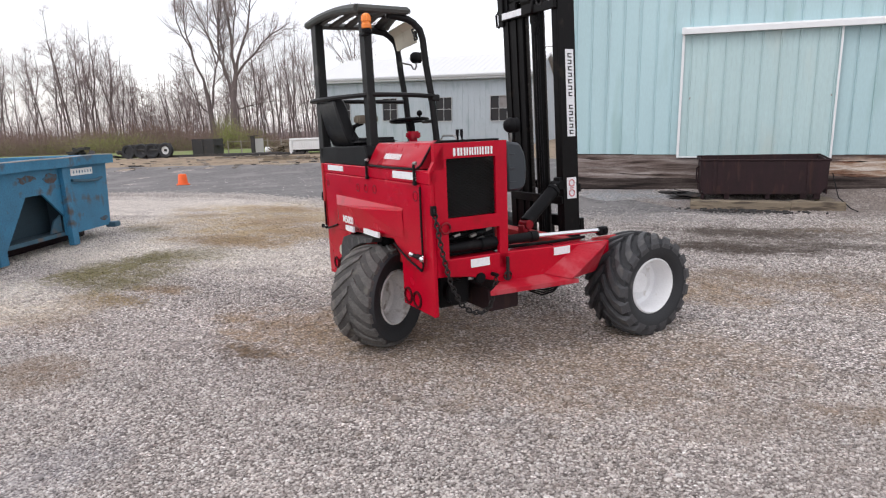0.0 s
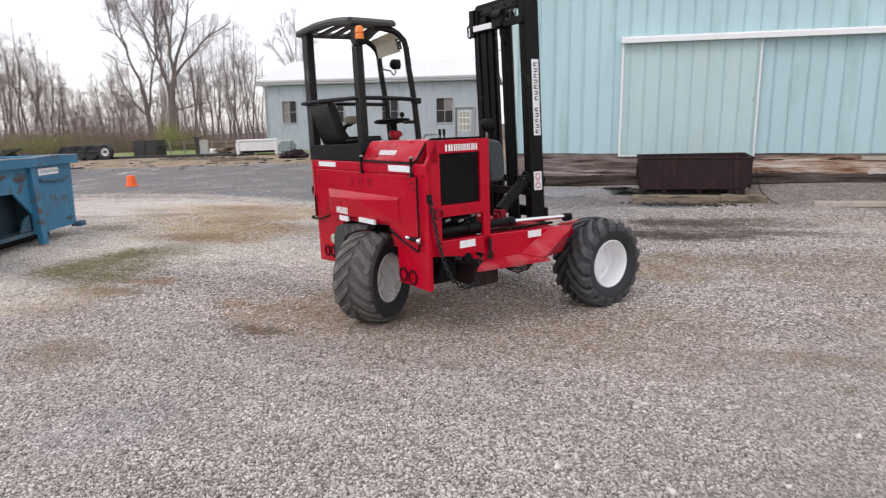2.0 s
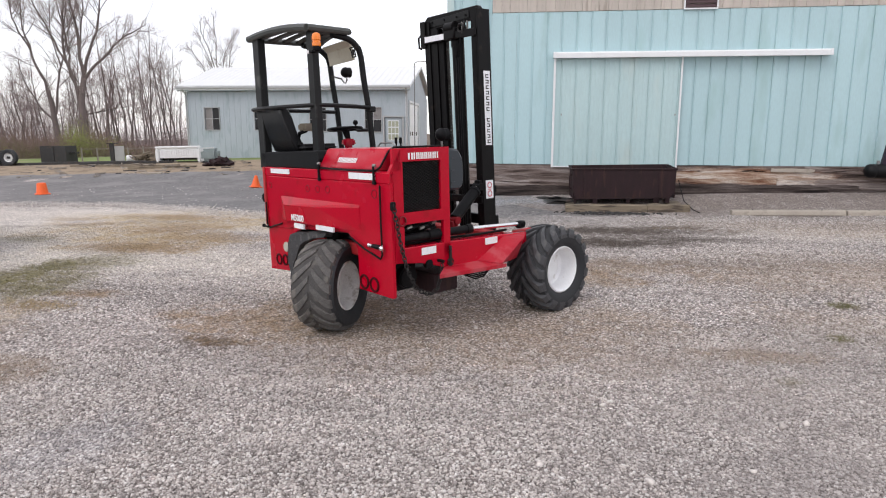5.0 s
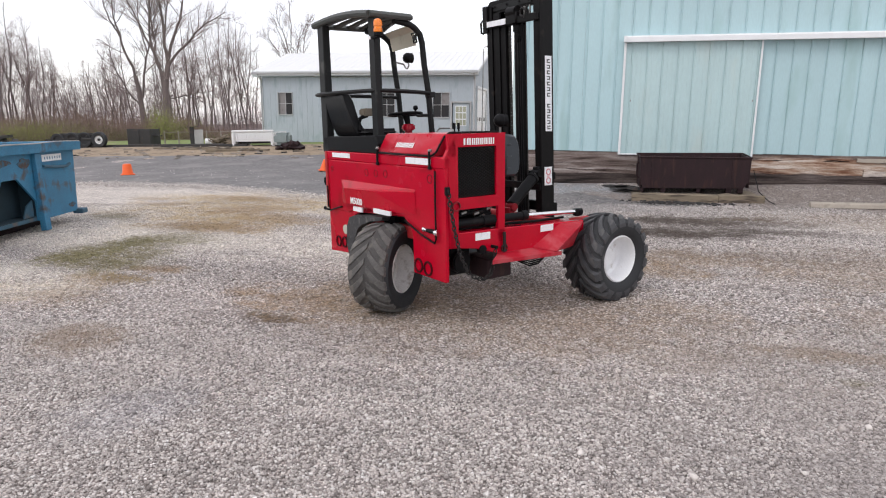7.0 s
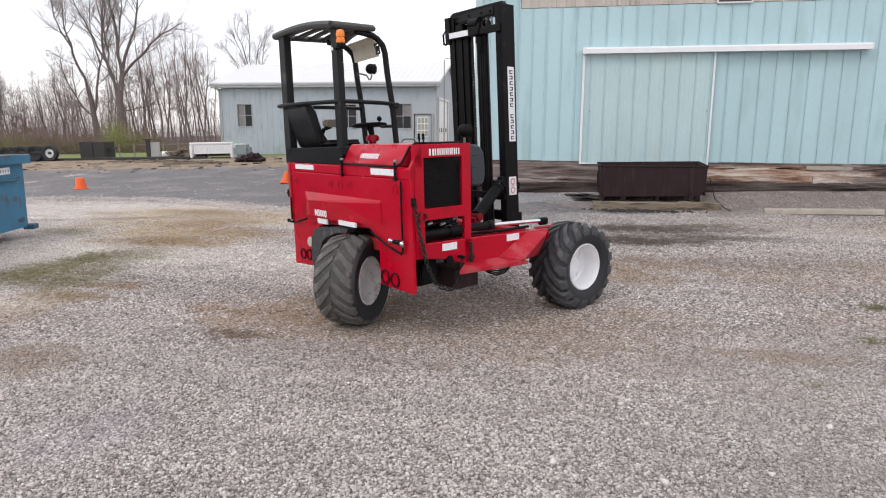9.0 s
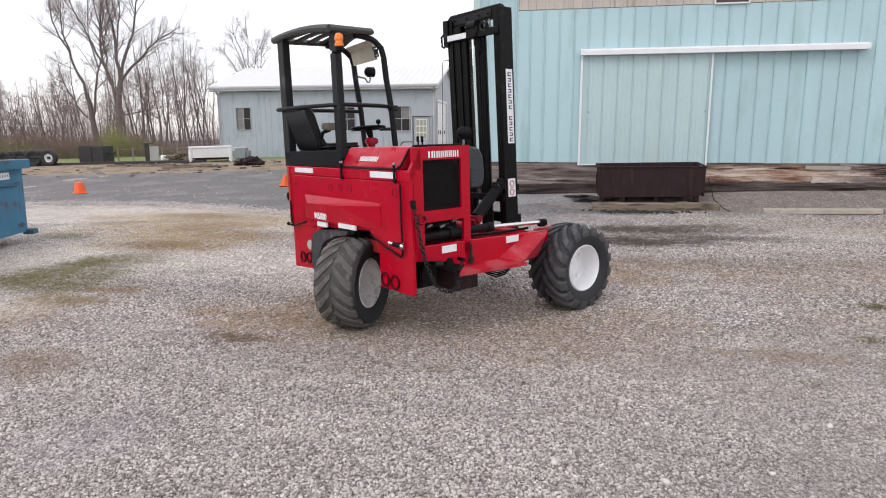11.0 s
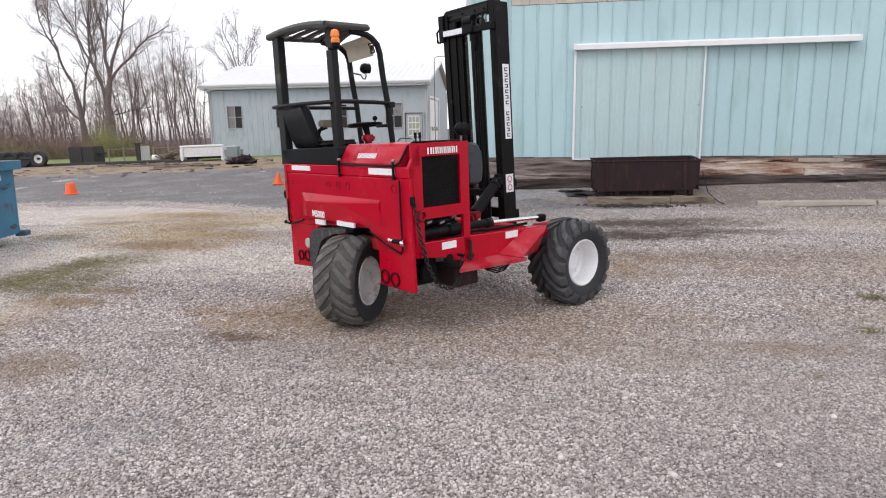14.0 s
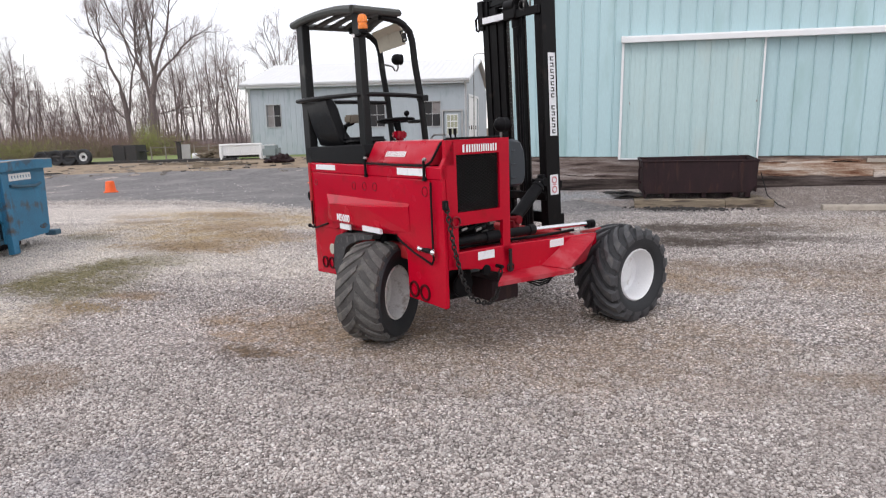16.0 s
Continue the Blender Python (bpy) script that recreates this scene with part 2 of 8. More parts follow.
PALE_BOARD = material("pale_grey_panel", (0.36, 0.35, 0.34), 0.7, vary=0.15, scale=5, bump=0.08)
OLD_RAIL = material("greyed_fence_wood", (0.27, 0.235, 0.205), 0.85, vary=0.3, scale=5, bump=0.2)
BARK = material("grey_brown_bark", (0.155, 0.122, 0.116), 0.9, vary=0.35, scale=3, fine=30, bump=0.4, each=0.6)
TWIG = material("thin_twigs", (0.31, 0.245, 0.24), 0.9, vary=0.3, scale=3, bump=0.0, island=0.5, each=0.6)
BRUSH = material("brown_undergrowth", (0.185, 0.128, 0.108), 0.95, vary=0.4, scale=2, bump=0.0, island=0.8)
BRUSH_GREEN = material("olive_brambles", (0.15, 0.145, 0.07), 0.95, vary=0.4, scale=2, bump=0.0, island=0.8)
SPRING = material("young_green_leaves", (0.23, 0.25, 0.07), 0.8, vary=0.35, scale=2, bump=0.0, island=0.8)
MOSS = material("olive_weeds", (0.125, 0.115, 0.052), 0.9, vary=0.35, scale=3, bump=0.0, island=0.8)
DRY = material("dry_grass", (0.315, 0.235, 0.13), 0.9, vary=0.35, scale=3, bump=0.0, island=0.8)
HOSE = material("black_hose", (0.007, 0.007, 0.008), 0.45, spec=0.2, vary=0.2, scale=9, bump=0.05)


def node_tools(m, P=None):
    """Short hands for building a node tree: math, noise, ramp, blend."""
    n, l = m.node_tree.nodes, m.node_tree.links
    if P is None:
        P = n.new("ShaderNodeTexCoord").outputs["Object"]

    def math2(op, a, c, clamp=False):
        k = n.new("ShaderNodeMath")
        k.operation, k.use_clamp = op, clamp
        for i, v in enumerate((a, c)):
            if isinstance(v, (int, float)):
                k.inputs[i].default_value = v
            else:
                l.new(v, k.inputs[i])
        return k.outputs[0]

    def noise_at(s, detail=5.0, rough=0.55, vector=None):
        t = n.new("ShaderNodeTexNoise")
        t.inputs["Scale"].default_value, t.inputs["Detail"].default_value, t.inputs["Roughness"].default_value = s, detail, rough
        l.new(P if vector is None else vector, t.inputs["Vector"])
        return t.outputs["Fac"]

    def ramp(v, lo, hi, a=0.0, c=1.0):
        k = n.new("ShaderNodeMapRange")
        k.interpolation_type = "SMOOTHSTEP"
        k.inputs["From Min"].default_value, k.inputs["From Max"].default_value = lo, hi
        k.inputs["To Min"].default_value, k.inputs["To Max"].default_value = a, c
        l.new(v, k.inputs["Value"])
        return k.outputs["Result"]

    def blend(a, c, f, mode="MIX"):
        k = n.new("ShaderNodeMix")
        k.data_type, k.blend_type = "RGBA", mode
        for name, v in (("A", a), ("B", c), ("Factor", f)):
            if isinstance(v, tuple):
                k.inputs[name].default_value = (*v, 1)
            elif isinstance(v, (int, float)):
                k.inputs[name].default_value = v
            else:
                l.new(v, k.inputs[name])
        return k.outputs["Result"]

    def stretched(sx, sy, sz, turn=0.0):
        k = n.new("ShaderNodeMapping")
        k.inputs["Scale"].default_value, k.inputs["Rotation"].default_value = (sx, sy, sz), (0, 0, radians(turn))
        l.new(P, k.inputs["Vector"])
        return k.outputs["Vector"]

    return n, l, P, math2, noise_at, ramp, blend, stretched


TAN_EARTH, STRAW, OLIVE, DAMP, DIRT, COOL = (0.27, 0.188, 0.115), (0.42, 0.315, 0.18), (0.165, 0.142, 0.068), (0.080, 0.062, 0.051), (0.225, 0.188, 0.17), (0.36, 0.35, 0.375)
PALE = (0.74, 0.675, 0.60)
# uneven patches on the yard: x, y, reach in x and y, colour, how much of it
PATCHES = (
    (-12.0, 9.6, 3.4, 1.5, PALE, 0.45), (-9.6, 7.3, 2.4, 1.3, PALE, 0.55), (-8.6, 10.2, 2.6, 0.6, PALE, 0.4), (-8.3, 5.4, 1.8, 1.0, PALE, 0.8), (-6.9, 3.3, 1.4, 0.5, PALE, 0.6), (-5.6, 5.8, 1.9, 0.8, PALE, 0.55), (-5.8, 8.6, 1.4, 0.6, PALE, 0.55), (-7.4, 3.4, 1.4, 0.5, PALE, 0.5), (-3.4, 5.2, 1.2, 0.7, PALE, 0.3), (2.6, 8.9, 1.6, 0.5, PALE, 0.3),
    (-8.0, 8.5, 1.8, 1.5, STRAW, 0.85), (-6.9, 7.1, 1.1, 0.8, STRAW, 0.8), (-9.7, 9.7, 1.3, 0.6, STRAW, 0.55), (-6.4, 9.0, 0.8, 0.5, STRAW, 0.5), (-6.85, 6.55, 0.9, 0.42, TAN_EARTH, 1.0), (-7.4, 8.3, 0.8, 0.5, TAN_EARTH, 0.8), (-8.5, 9.7, 0.9, 0.35, TAN_EARTH, 0.85), (-6.3, 7.5, 0.7, 0.4, TAN_EARTH, 0.7),
    (-9.2, 6.9, 0.5, 0.25, OLIVE, 0.6), (-9.9, 8.6, 0.6, 0.3, TAN_EARTH, 0.5), (-10.6, 9.2, 0.5, 0.25, TAN_EARTH, 0.5), (-6.6, 5.6, 0.55, 0.45, OLIVE, 0.6), (-6.5, 4.2, 0.5, 0.4, OLIVE, 0.6),
    (-6.75, 4.8, 0.6, 0.72, OLIVE, 1.0), (-6.88, 5.3, 0.32, 0.4, OLIVE, 0.8), (-6.82, 4.3, 0.35, 0.3, OLIVE, 0.9), (-5.4, 4.12, 0.32, 0.14, TAN_EARTH, 0.9), (-5.6, 3.6, 0.5, 0.2, TAN_EARTH, 0.5), (-5.9, 3.2, 0.8, 0.4, STRAW, 0.25),
    (-4.28, 2.2, 0.35, 0.25, TAN_EARTH, 0.6), (-5.4, 3.0, 0.5, 0.3, TAN_EARTH, 0.35), (-6.2, 4.3, 0.5, 0.45, OLIVE, 0.75), (-3.85, 3.68, 0.22, 0.1, TAN_EARTH, 0.7), (-3.3, 3.65, 0.5, 0.3, TAN_EARTH, 0.5), (-2.6, 4.1, 0.7, 0.4, TAN_EARTH, 0.4), (-3.24, 3.11, 0.24, 0.12, (0.12, 0.085, 0.055), 1.0), (-3.6, 3.4, 0.22, 0.1, TAN_EARTH, 0.6), (-3.0, 3.8, 0.8, 0.4, TAN_EARTH, 0.4), (-1.5, 3.9, 1.7, 1.0, TAN_EARTH, 0.48), (-0.3, 5.7, 0.45, 0.3, TAN_EARTH, 0.6), (-0.2, 6.3, 0.9, 0.4, TAN_EARTH, 0.5),
    (0.0, 8.4, 1.1, 0.75, DAMP, 0.55), (0.0, 9.1, 1.4, 0.42, DAMP, 0.85), (-0.3, 9.0, 0.7, 0.3, DAMP, 0.8), (-0.25, 7.9, 0.9, 0.27, DAMP, 1.0), (-0.5, 7.85, 0.75, 0.24, DAMP, 1.0), (0.7, 8.3, 0.9, 0.2, DAMP, 0.7), (-2.2, 10.6, 1.8, 1.0, (0.25, 0.24, 0.24), 0.8), (-2.0, 11.45, 1.1, 0.55, (0.26, 0.265, 0.275), 1.0), (-1.2, 11.2, 0.9, 0.35, DIRT, 0.9), (0.9, 6.6, 1.3, 0.25, DAMP, 0.3), (-0.4, 10.85, 0.7, 0.22, (0.09, 0.09, 0.09), 0.9),
    (1.3, 11.85, 1.8, 0.95, DIRT, 1.0), (3.4, 12.1, 1.9, 1.05, DIRT, 1.0), (5.4, 12.4, 1.9, 1.05, DIRT, 1.0), (3.6, 9.6, 2.6, 0.7, TAN_EARTH, 0.35),
    (2.6, 6.3, 2.2, 0.9, TAN_EARTH, 0.4), (2.2, 4.4, 1.3, 0.5, TAN_EARTH, 0.35), (1.7, 2.7, 1.5, 1.2, (0.35, 0.31, 0.29), 0.55), (0.74, 3.57, 0.4, 0.12, TAN_EARTH, 0.5), (-2.95, 1.5, 0.3, 0.3, COOL, 0.35), (1.66, 5.05, 0.09, 0.08, OLIVE, 0.9), (1.35, 4.06, 0.08, 0.08, OLIVE, 0.9), (0.80, 3.12, 0.07, 0.07, OLIVE, 0.6), (1.2, 1.5, 1.2, 0.8, (0.31, 0.28, 0.27), 0.6))


def yard_patches(tools, col, much, clumpy):
    """Lays the yard's earth, straw, moss and damp over a colour."""
    n, l, P, math2, noise_at, ramp, blend, stretched = tools
    xyz = n.new("ShaderNodeSeparateXYZ")
    l.new(P, xyz.inputs["Vector"])
    wob = math2("ADD", math2("MULTIPLY", math2("SUBTRACT", noise_at(1.3, 6, 0.7), 0.5), 2.8), math2("MULTIPLY", math2("SUBTRACT", noise_at(9.0, 5, 0.7), 0.5), 2.0))
    broken = ramp(noise_at(6.0, 8, 0.8), 0.38, 0.54, 0.4, 1.0)
    ragged = ramp(noise_at(3.0, 9, 0.8), 0.43, 0.56, 0.3, 1.0)
    # wheel tracks: long soft bands of paler and darker stone
    bands = ramp(noise_at(1.0, 6, 0.7, stretched(0.35, 1.9, 1.0, -8)), 0.36, 0.66, 0.86, 1.08)
    col = blend(col, bands, much, "MULTIPLY")
    clumps = ramp(noise_at(13.0, 6, 0.78), 0.36, 0.64, 0.84, 1.14)
    col = blend(col, clumps, clumpy, "MULTIPLY")
    for x, y, rx, ry, c, k in PATCHES:
        dx = math2("DIVIDE", math2("SUBTRACT", xyz.outputs["X"], x), rx)
        dy = math2("DIVIDE", math2("SUBTRACT", xyz.outputs["Y"], y), ry)
        d = math2("SQRT", math2("ADD", math2("MULTIPLY", dx, dx), math2("MULTIPLY", dy, dy)), 0)
        f = math2("MULTIPLY", ramp(math2("ADD", d, wob), 1.6, 0.4), k * much)
        col = blend(col, c, math2("MULTIPLY", f, ragged if c is STRAW else broken))
    return col, wob, xyz


def pebble_material():
    """Crushed limestone: each stone its own grey, some tan, a few nearly white."""
    m = bpy.data.materials.new("crushed_stone")
    m.use_nodes = True
    tools = node_tools(m)
    n, l, P, math2, noise_at, ramp, blend, stretched = tools
    b = n["Principled BSDF"]
    b.inputs["Roughness"].default_value = 0.85
    g = n.new("ShaderNodeNewGeometry")
    r = n.new("ShaderNodeValToRGB")
    e = r.color_ramp.elements
    e[0].position, e[0].color = 0.0, (0.215, 0.188, 0.176, 1)
    e[1].position, e[1].color = 1.0, (0.81, 0.77, 0.74, 1)
    for p, c in ((0.2, (0.36, 0.32, 0.298)), (0.42, (0.49, 0.443, 0.415)), (0.6, (0.585, 0.533, 0.502)), (0.80, (0.67, 0.603, 0.562)), (0.93, (0.755, 0.708, 0.677))):
        r.color_ramp.elements.new(p).color = (*c, 1)
    l.new(g.outputs["Random Per Island"], r.inputs["Fac"])
    col = blend(r.outputs["Color"], ramp(noise_at(160, 3), 0.3, 0.7, 0.78, 1.1), 1.0, "MULTIPLY")
    col, _, _ = yard_patches(tools, col, 0.85, 0.5)
    l.new(col, b.inputs["Base Color"])
    return m


def ground_material():
    """Gravel with stones told apart, trodden tan earth, dry grass, damp tracks and, far off, a lawn."""
    m = bpy.data.materials.new("gravel_ground")
    m.use_nodes = True
    tools = node_tools(m)
    n, l, P, math2, noise_at, ramp, blend, stretched = tools
    b = n["Principled BSDF"]
    b.inputs["Roughness"].default_value = 0.9
    b.inputs["Specular IOR Level"].default_value = 0.25
    vor = n.new("ShaderNodeTexVoronoi")
    vor.inputs["Scale"].default_value = 62
    l.new(P, vor.inputs["Vector"])
    sep = n.new("ShaderNodeSeparateColor")
    l.new(vor.outputs["Color"], sep.inputs["Color"])
    stones_ = n.new("ShaderNodeValToRGB")
    e = stones_.color_ramp.elements
    e[0].position, e[0].color = 0.0, (0.24, 0.205, 0.19, 1)
    e[1].position, e[1].color = 1.0, (0.84, 0.785, 0.76, 1)
    stones_.color_ramp.elements.new(0.5).color = (0.52, 0.455, 0.425, 1)
    l.new(sep.outputs["Red"], stones_.inputs["Fac"])
    # Shade in the gaps between stones, painted into the colour.
    gap_shade = ramp(vor.outputs["Distance"], 0.35, 0.75)
    col = blend(stones_.outputs["Color"], (0.10, 0.085, 0.078), math2("MULTIPLY", gap_shade, 0.85))
    col = blend(col, (0.45, 0.395, 0.365), math2("MULTIPLY", ramp(noise_at(0.55, 6, 0.6), 0.5, 0.72), 0.35))
    col = blend(col, (0.24, 0.20, 0.17), math2("MULTIPLY", ramp(noise_at(3.2, 6, 0.65), 0.56, 0.75), 0.45))
    col, wob, xyz = yard_patches(tools, col, 1.0, 0.9)
    col = blend(col, ramp(sep.outputs["Green"], 0.0, 1.0, 0.58, 1.42), 0.85, "MULTIPLY")
    away = math2("ADD", math2("ADD", math2("MULTIPLY", xyz.outputs["X"], -0.302), math2("MULTIPLY", xyz.outputs["Y"], 0.953)), math2("MULTIPLY", wob, 0.5))
    dry = blend((0.32, 0.25, 0.18), (0.17, 0.125, 0.085), math2("MULTIPLY", ramp(noise_at(1.7, 8, 0.75), 0.46, 0.64), 0.75))
    lawn = blend(dry, (0.19, 0.24, 0.085), math2("MULTIPLY", math2("MULTIPLY", ramp(away, 28.6, 30.0), ramp(xyz.outputs["X"], -14.5, -16.5)), ramp(noise_at(0.35, 6, 0.65), 0.30, 0.46)))
    lawn = blend(lawn, (0.13, 0.10, 0.075), ramp(away, 39.5, 42.0))
    col = blend(col, lawn, ramp(away, 22.8, 24.2))
    l.new(col, b.inputs["Base Color"])
    h = math2("ADD", math2("MULTIPLY", math2("SUBTRACT", 1.0, vor.outputs["Distance"]), 0.9), math2("MULTIPLY", noise_at(25, 4), 0.6))
    bp = n.new("ShaderNodeBump")
    bp.inputs["Strength"].default_value, bp.inputs["Distance"].default_value = 0.7, 0.012
    l.new(h, bp.inputs["Height"])
    l.new(bp.outputs["Normal"], b.inputs["Normal"])
    return m


def rotten_wood(name, stops, along=0.8, across=9.0, warm=None):
    """Weathered planks: long wavering streaks of grain from black cracks to pale fibre, each plank its own."""
    m = bpy.data.materials.new(name)
    m.use_nodes = True
    tools = node_tools(m)
    n, l, P, math2, noise_at, ramp, blend, stretched = tools
    b = n["Principled BSDF"]
    b.inputs["Roughness"].default_value, b.inputs["Specular IOR Level"].default_value = 0.9, 0.2
    own = n.new("ShaderNodeObjectInfo")
    t = n.new("ShaderNodeTexNoise")
    t.noise_dimensions = "4D"
    t.inputs["Scale"].default_value, t.inputs["Detail"].default_value, t.inputs["Roughness"].default_value, t.inputs["Distortion"].default_value = 1.0, 9.0, 0.68, 0.35
    l.new(stretched(along, 1.0, across), t.inputs["Vector"])
    l.new(math2("MULTIPLY", own.outputs["Random"], 40.0), t.inputs["W"])
    v = math2("ADD", t.outputs["Fac"], math2("MULTIPLY", math2("SUBTRACT", own.outputs["Random"], 0.5), 0.08))
    r = n.new("ShaderNodeValToRGB")
    e = r.color_ramp.elements
    e[0].position, e[0].color = stops[0][0], (*stops[0][1], 1)
    e[1].position, e[1].color = stops[-1][0], (*stops[-1][1], 1)
    for p, c in stops[1:-1]:
        r.color_ramp.elements.new(p).color = (*c, 1)
    l.new(v, r.inputs["Fac"])
    col = r.outputs["Color"]
    if warm:
        w = n.new("ShaderNodeValToRGB")
        e = w.color_ramp.elements
        e[0].position, e[0].color = warm[0][0], (*warm[0][1], 1)
        e[1].position, e[1].color = warm[-1][0], (*warm[-1][1], 1)
        for p, c in warm[1:-1]:
            w.color_ramp.elements.new(p).color = (*c, 1)
        l.new(v, w.inputs["Fac"])
        # a rotted stretch of the wall, ragged in outline
        xyz = n.new("ShaderNodeSeparateXYZ")
        l.new(P, xyz.inputs["Vector"])
        du = math2("MULTIPLY", math2("SUBTRACT", xyz.outputs["X"], 3.5), 0.6)
        dz = math2("MULTIPLY", math2("SUBTRACT", xyz.outputs["Z"], 0.68), 6.5)
        d = math2("ADD", math2("SQRT", math2("ADD", math2("MULTIPLY", du, du), math2("MULTIPLY", dz, dz)), 0), math2("MULTIPLY", math2("SUBTRACT", noise_at(1.0, 6, 0.7, stretched(1.6, 1.0, 9.0)), 0.5), 2.2))
        col = blend(col, w.outputs["Color"], ramp(d, 1.3, 0.7))
    l.new(blend(col, ramp(noise_at(60, 3), 0.3, 0.7, 0.8, 1.15), 1.0, "MULTIPLY"), b.inputs["Base Color"])
    bp = n.new("ShaderNodeBump")
    bp.inputs["Strength"].default_value, bp.inputs["Distance"].default_value = 0.6, 0.02
    l.new(t.outputs["Fac"], bp.inputs["Height"])
    l.new(bp.outputs["Normal"], b.inputs["Normal"])
    return m


SKIRT = rotten_wood("weathered_skirt_board", ((0.36, (0.018, 0.013, 0.011)), (0.44, (0.11, 0.080, 0.070)), (0.53, (0.195, 0.155, 0.14)), (0.68, (0.40, 0.355, 0.335))), warm=((0.36, (0.02, 0.011, 0.008)), (0.42, (0.19, 0.088, 0.052)), (0.49, (0.39, 0.28, 0.21)), (0.58, (0.62, 0.55, 0.49))))
SKIRT_DARK = rotten_wood("dark_skirt_board", ((0.36, (0.012, 0.010, 0.010)), (0.48, (0.055, 0.042, 0.038)), (0.60, (0.12, 0.097, 0.09)), (0.74, (0.26, 0.225, 0.205))))
PEBBLE = pebble_material()
GROUND = ground_material()
ASPHALT = material("old_asphalt", (0.150, 0.141, 0.141), 0.85, vary=0.75, scale=9.0, fine=30, bump=0.5, stain=(0.205, 0.192, 0.188), stain_at=0.50, stain_scale=0.8)


# ---- mesh helpers ----
def part(name, bm, material_, parent=None, label="", m=None, smooth=False):
    """Links a bmesh as one mesh object, under a thing or a part where one is given."""
    me = bpy.data.meshes.new(name)
    bm.to_mesh(me)
    bm.free()
    if smooth:
        me.shade_smooth()
        me.set_sharp_from_angle(angle=radians(38))
    me.materials.append(material_)
    ob = new(name, me)
    ob.parent = parent
    if m is not None:
        ob.matrix_basis = m
    if label:
        ob["label"] = label
    return ob


def shared(name, me, parent, m):
    """Another object on a mesh that is there already."""
    ob = new(name, me)
    ob.parent = parent
    ob.matrix_basis = m
    return ob


def thing(name, label, category, m=None, group="", kind=""):
    ob = new(name)
    if m is not None:
        ob.matrix_world = m
    return tagged(ob, label, category, group, kind)


def join(*bms):
    out = bms[0]
    for other in bms[1:]:
        me = bpy.data.meshes.new("scratch")
        other.to_mesh(me)
        other.free()
        out.from_mesh(me)
        bpy.data.meshes.remove(me)
    return out


def moved(bm, m):
    bmesh.ops.transform(bm, matrix=m, verts=bm.verts)
    return bm


def box(x0, x1, y0, y1, z0, z1, bevel=0.0, seg=1):
    bm = bmesh.new()
    bmesh.ops.create_cube(bm, size=1.0)
    moved(bm, Matrix.LocRotScale(((x0 + x1) / 2, (y0 + y1) / 2, (z0 + z1) / 2), None, (x1 - x0, y1 - y0, z1 - z0)))
    if bevel:
        bmesh.ops.bevel(bm, geom=bm.edges[:], offset=bevel, segments=seg, affect="EDGES")
    return bm


def prism(points, depth, axis="y", at=0.0, bevel=0.0):
    """A polygon (a, b) drawn out by depth. axis y: (x, z) drawn along y; x: (y, z) along x; z: (x, y) along z."""
    bm = bmesh.new()
    put = {"y": lambda a, c, d: (a, d, c), "x": lambda a, c, d: (d, a, c), "z": lambda a, c, d: (a, c, d)}[axis]
    near = [bm.verts.new(put(a, c, at)) for a, c in points]
    far = [bm.verts.new(put(a, c, at + depth)) for a, c in points]
    k = len(points)
    bm.faces.new(near), bm.faces.new(far[::-1])
    for i in range(k):
        bm.faces.new((near[(i + 1) % k], near[i], far[i], far[(i + 1) % k]))
    bmesh.ops.recalc_face_normals(bm, faces=bm.faces[:])
    if bevel:
        bmesh.ops.bevel(bm, geom=bm.edges[:], offset=bevel, segments=1, affect="EDGES")
    return bm


def pierced(u0, u1, z0, z1, gaps, y0, y1, outline=True):
    """One connected slab from u0 to u1 and z0 to z1 with oblong openings (u0, u1, z0, z1) right through it; y0 to y1 is its thickness."""
    us = sorted({u0, u1, *[min(max(g[k], u0), u1) for g in gaps for k in (0, 1)]})
    zs = sorted({z0, z1, *[min(max(g[k], z0), z1) for g in gaps for k in (2, 3)]})
    bm = bmesh.new()
    grid = {(i, j, k): bm.verts.new((u, y, z)) for i, u in enumerate(us) for j, z in enumerate(zs) for k, y in enumerate((y0, y1))}

    def full(i, j):
        if not (0 <= i < len(us) - 1 and 0 <= j < len(zs) - 1):
            return False
        u, z = (us[i] + us[i + 1]) / 2, (zs[j] + zs[j + 1]) / 2
        return not any(g[0] < u < g[1] and g[2] < z < g[3] for g in gaps)

    for i in range(len(us) - 1):
        for j in range(len(zs) - 1):
            if not full(i, j):
                continue
            for k in (0, 1):
                bm.faces.new([grid[a, c, k] for a, c in ((i, j), (i + 1, j), (i + 1, j + 1), (i, j + 1))][:: 1 if k == 0 else -1])
            for di, dj, a, c in ((-1, 0, (i, j), (i, j + 1)), (1, 0, (i + 1, j), (i + 1, j + 1)), (0, -1, (i, j), (i + 1, j)), (0, 1, (i, j + 1), (i + 1, j + 1))):
                if not full(i + di, j + dj):
                    bm.faces.new((grid[(*a, 0)], grid[(*c, 0)], grid[(*c, 1)], grid[(*a, 1)]))
    bmesh.ops.delete(bm, geom=[v for v in bm.verts if not v.link_faces], context="VERTS")
    bmesh.ops.recalc_face_normals(bm, faces=bm.faces[:])
    return bm


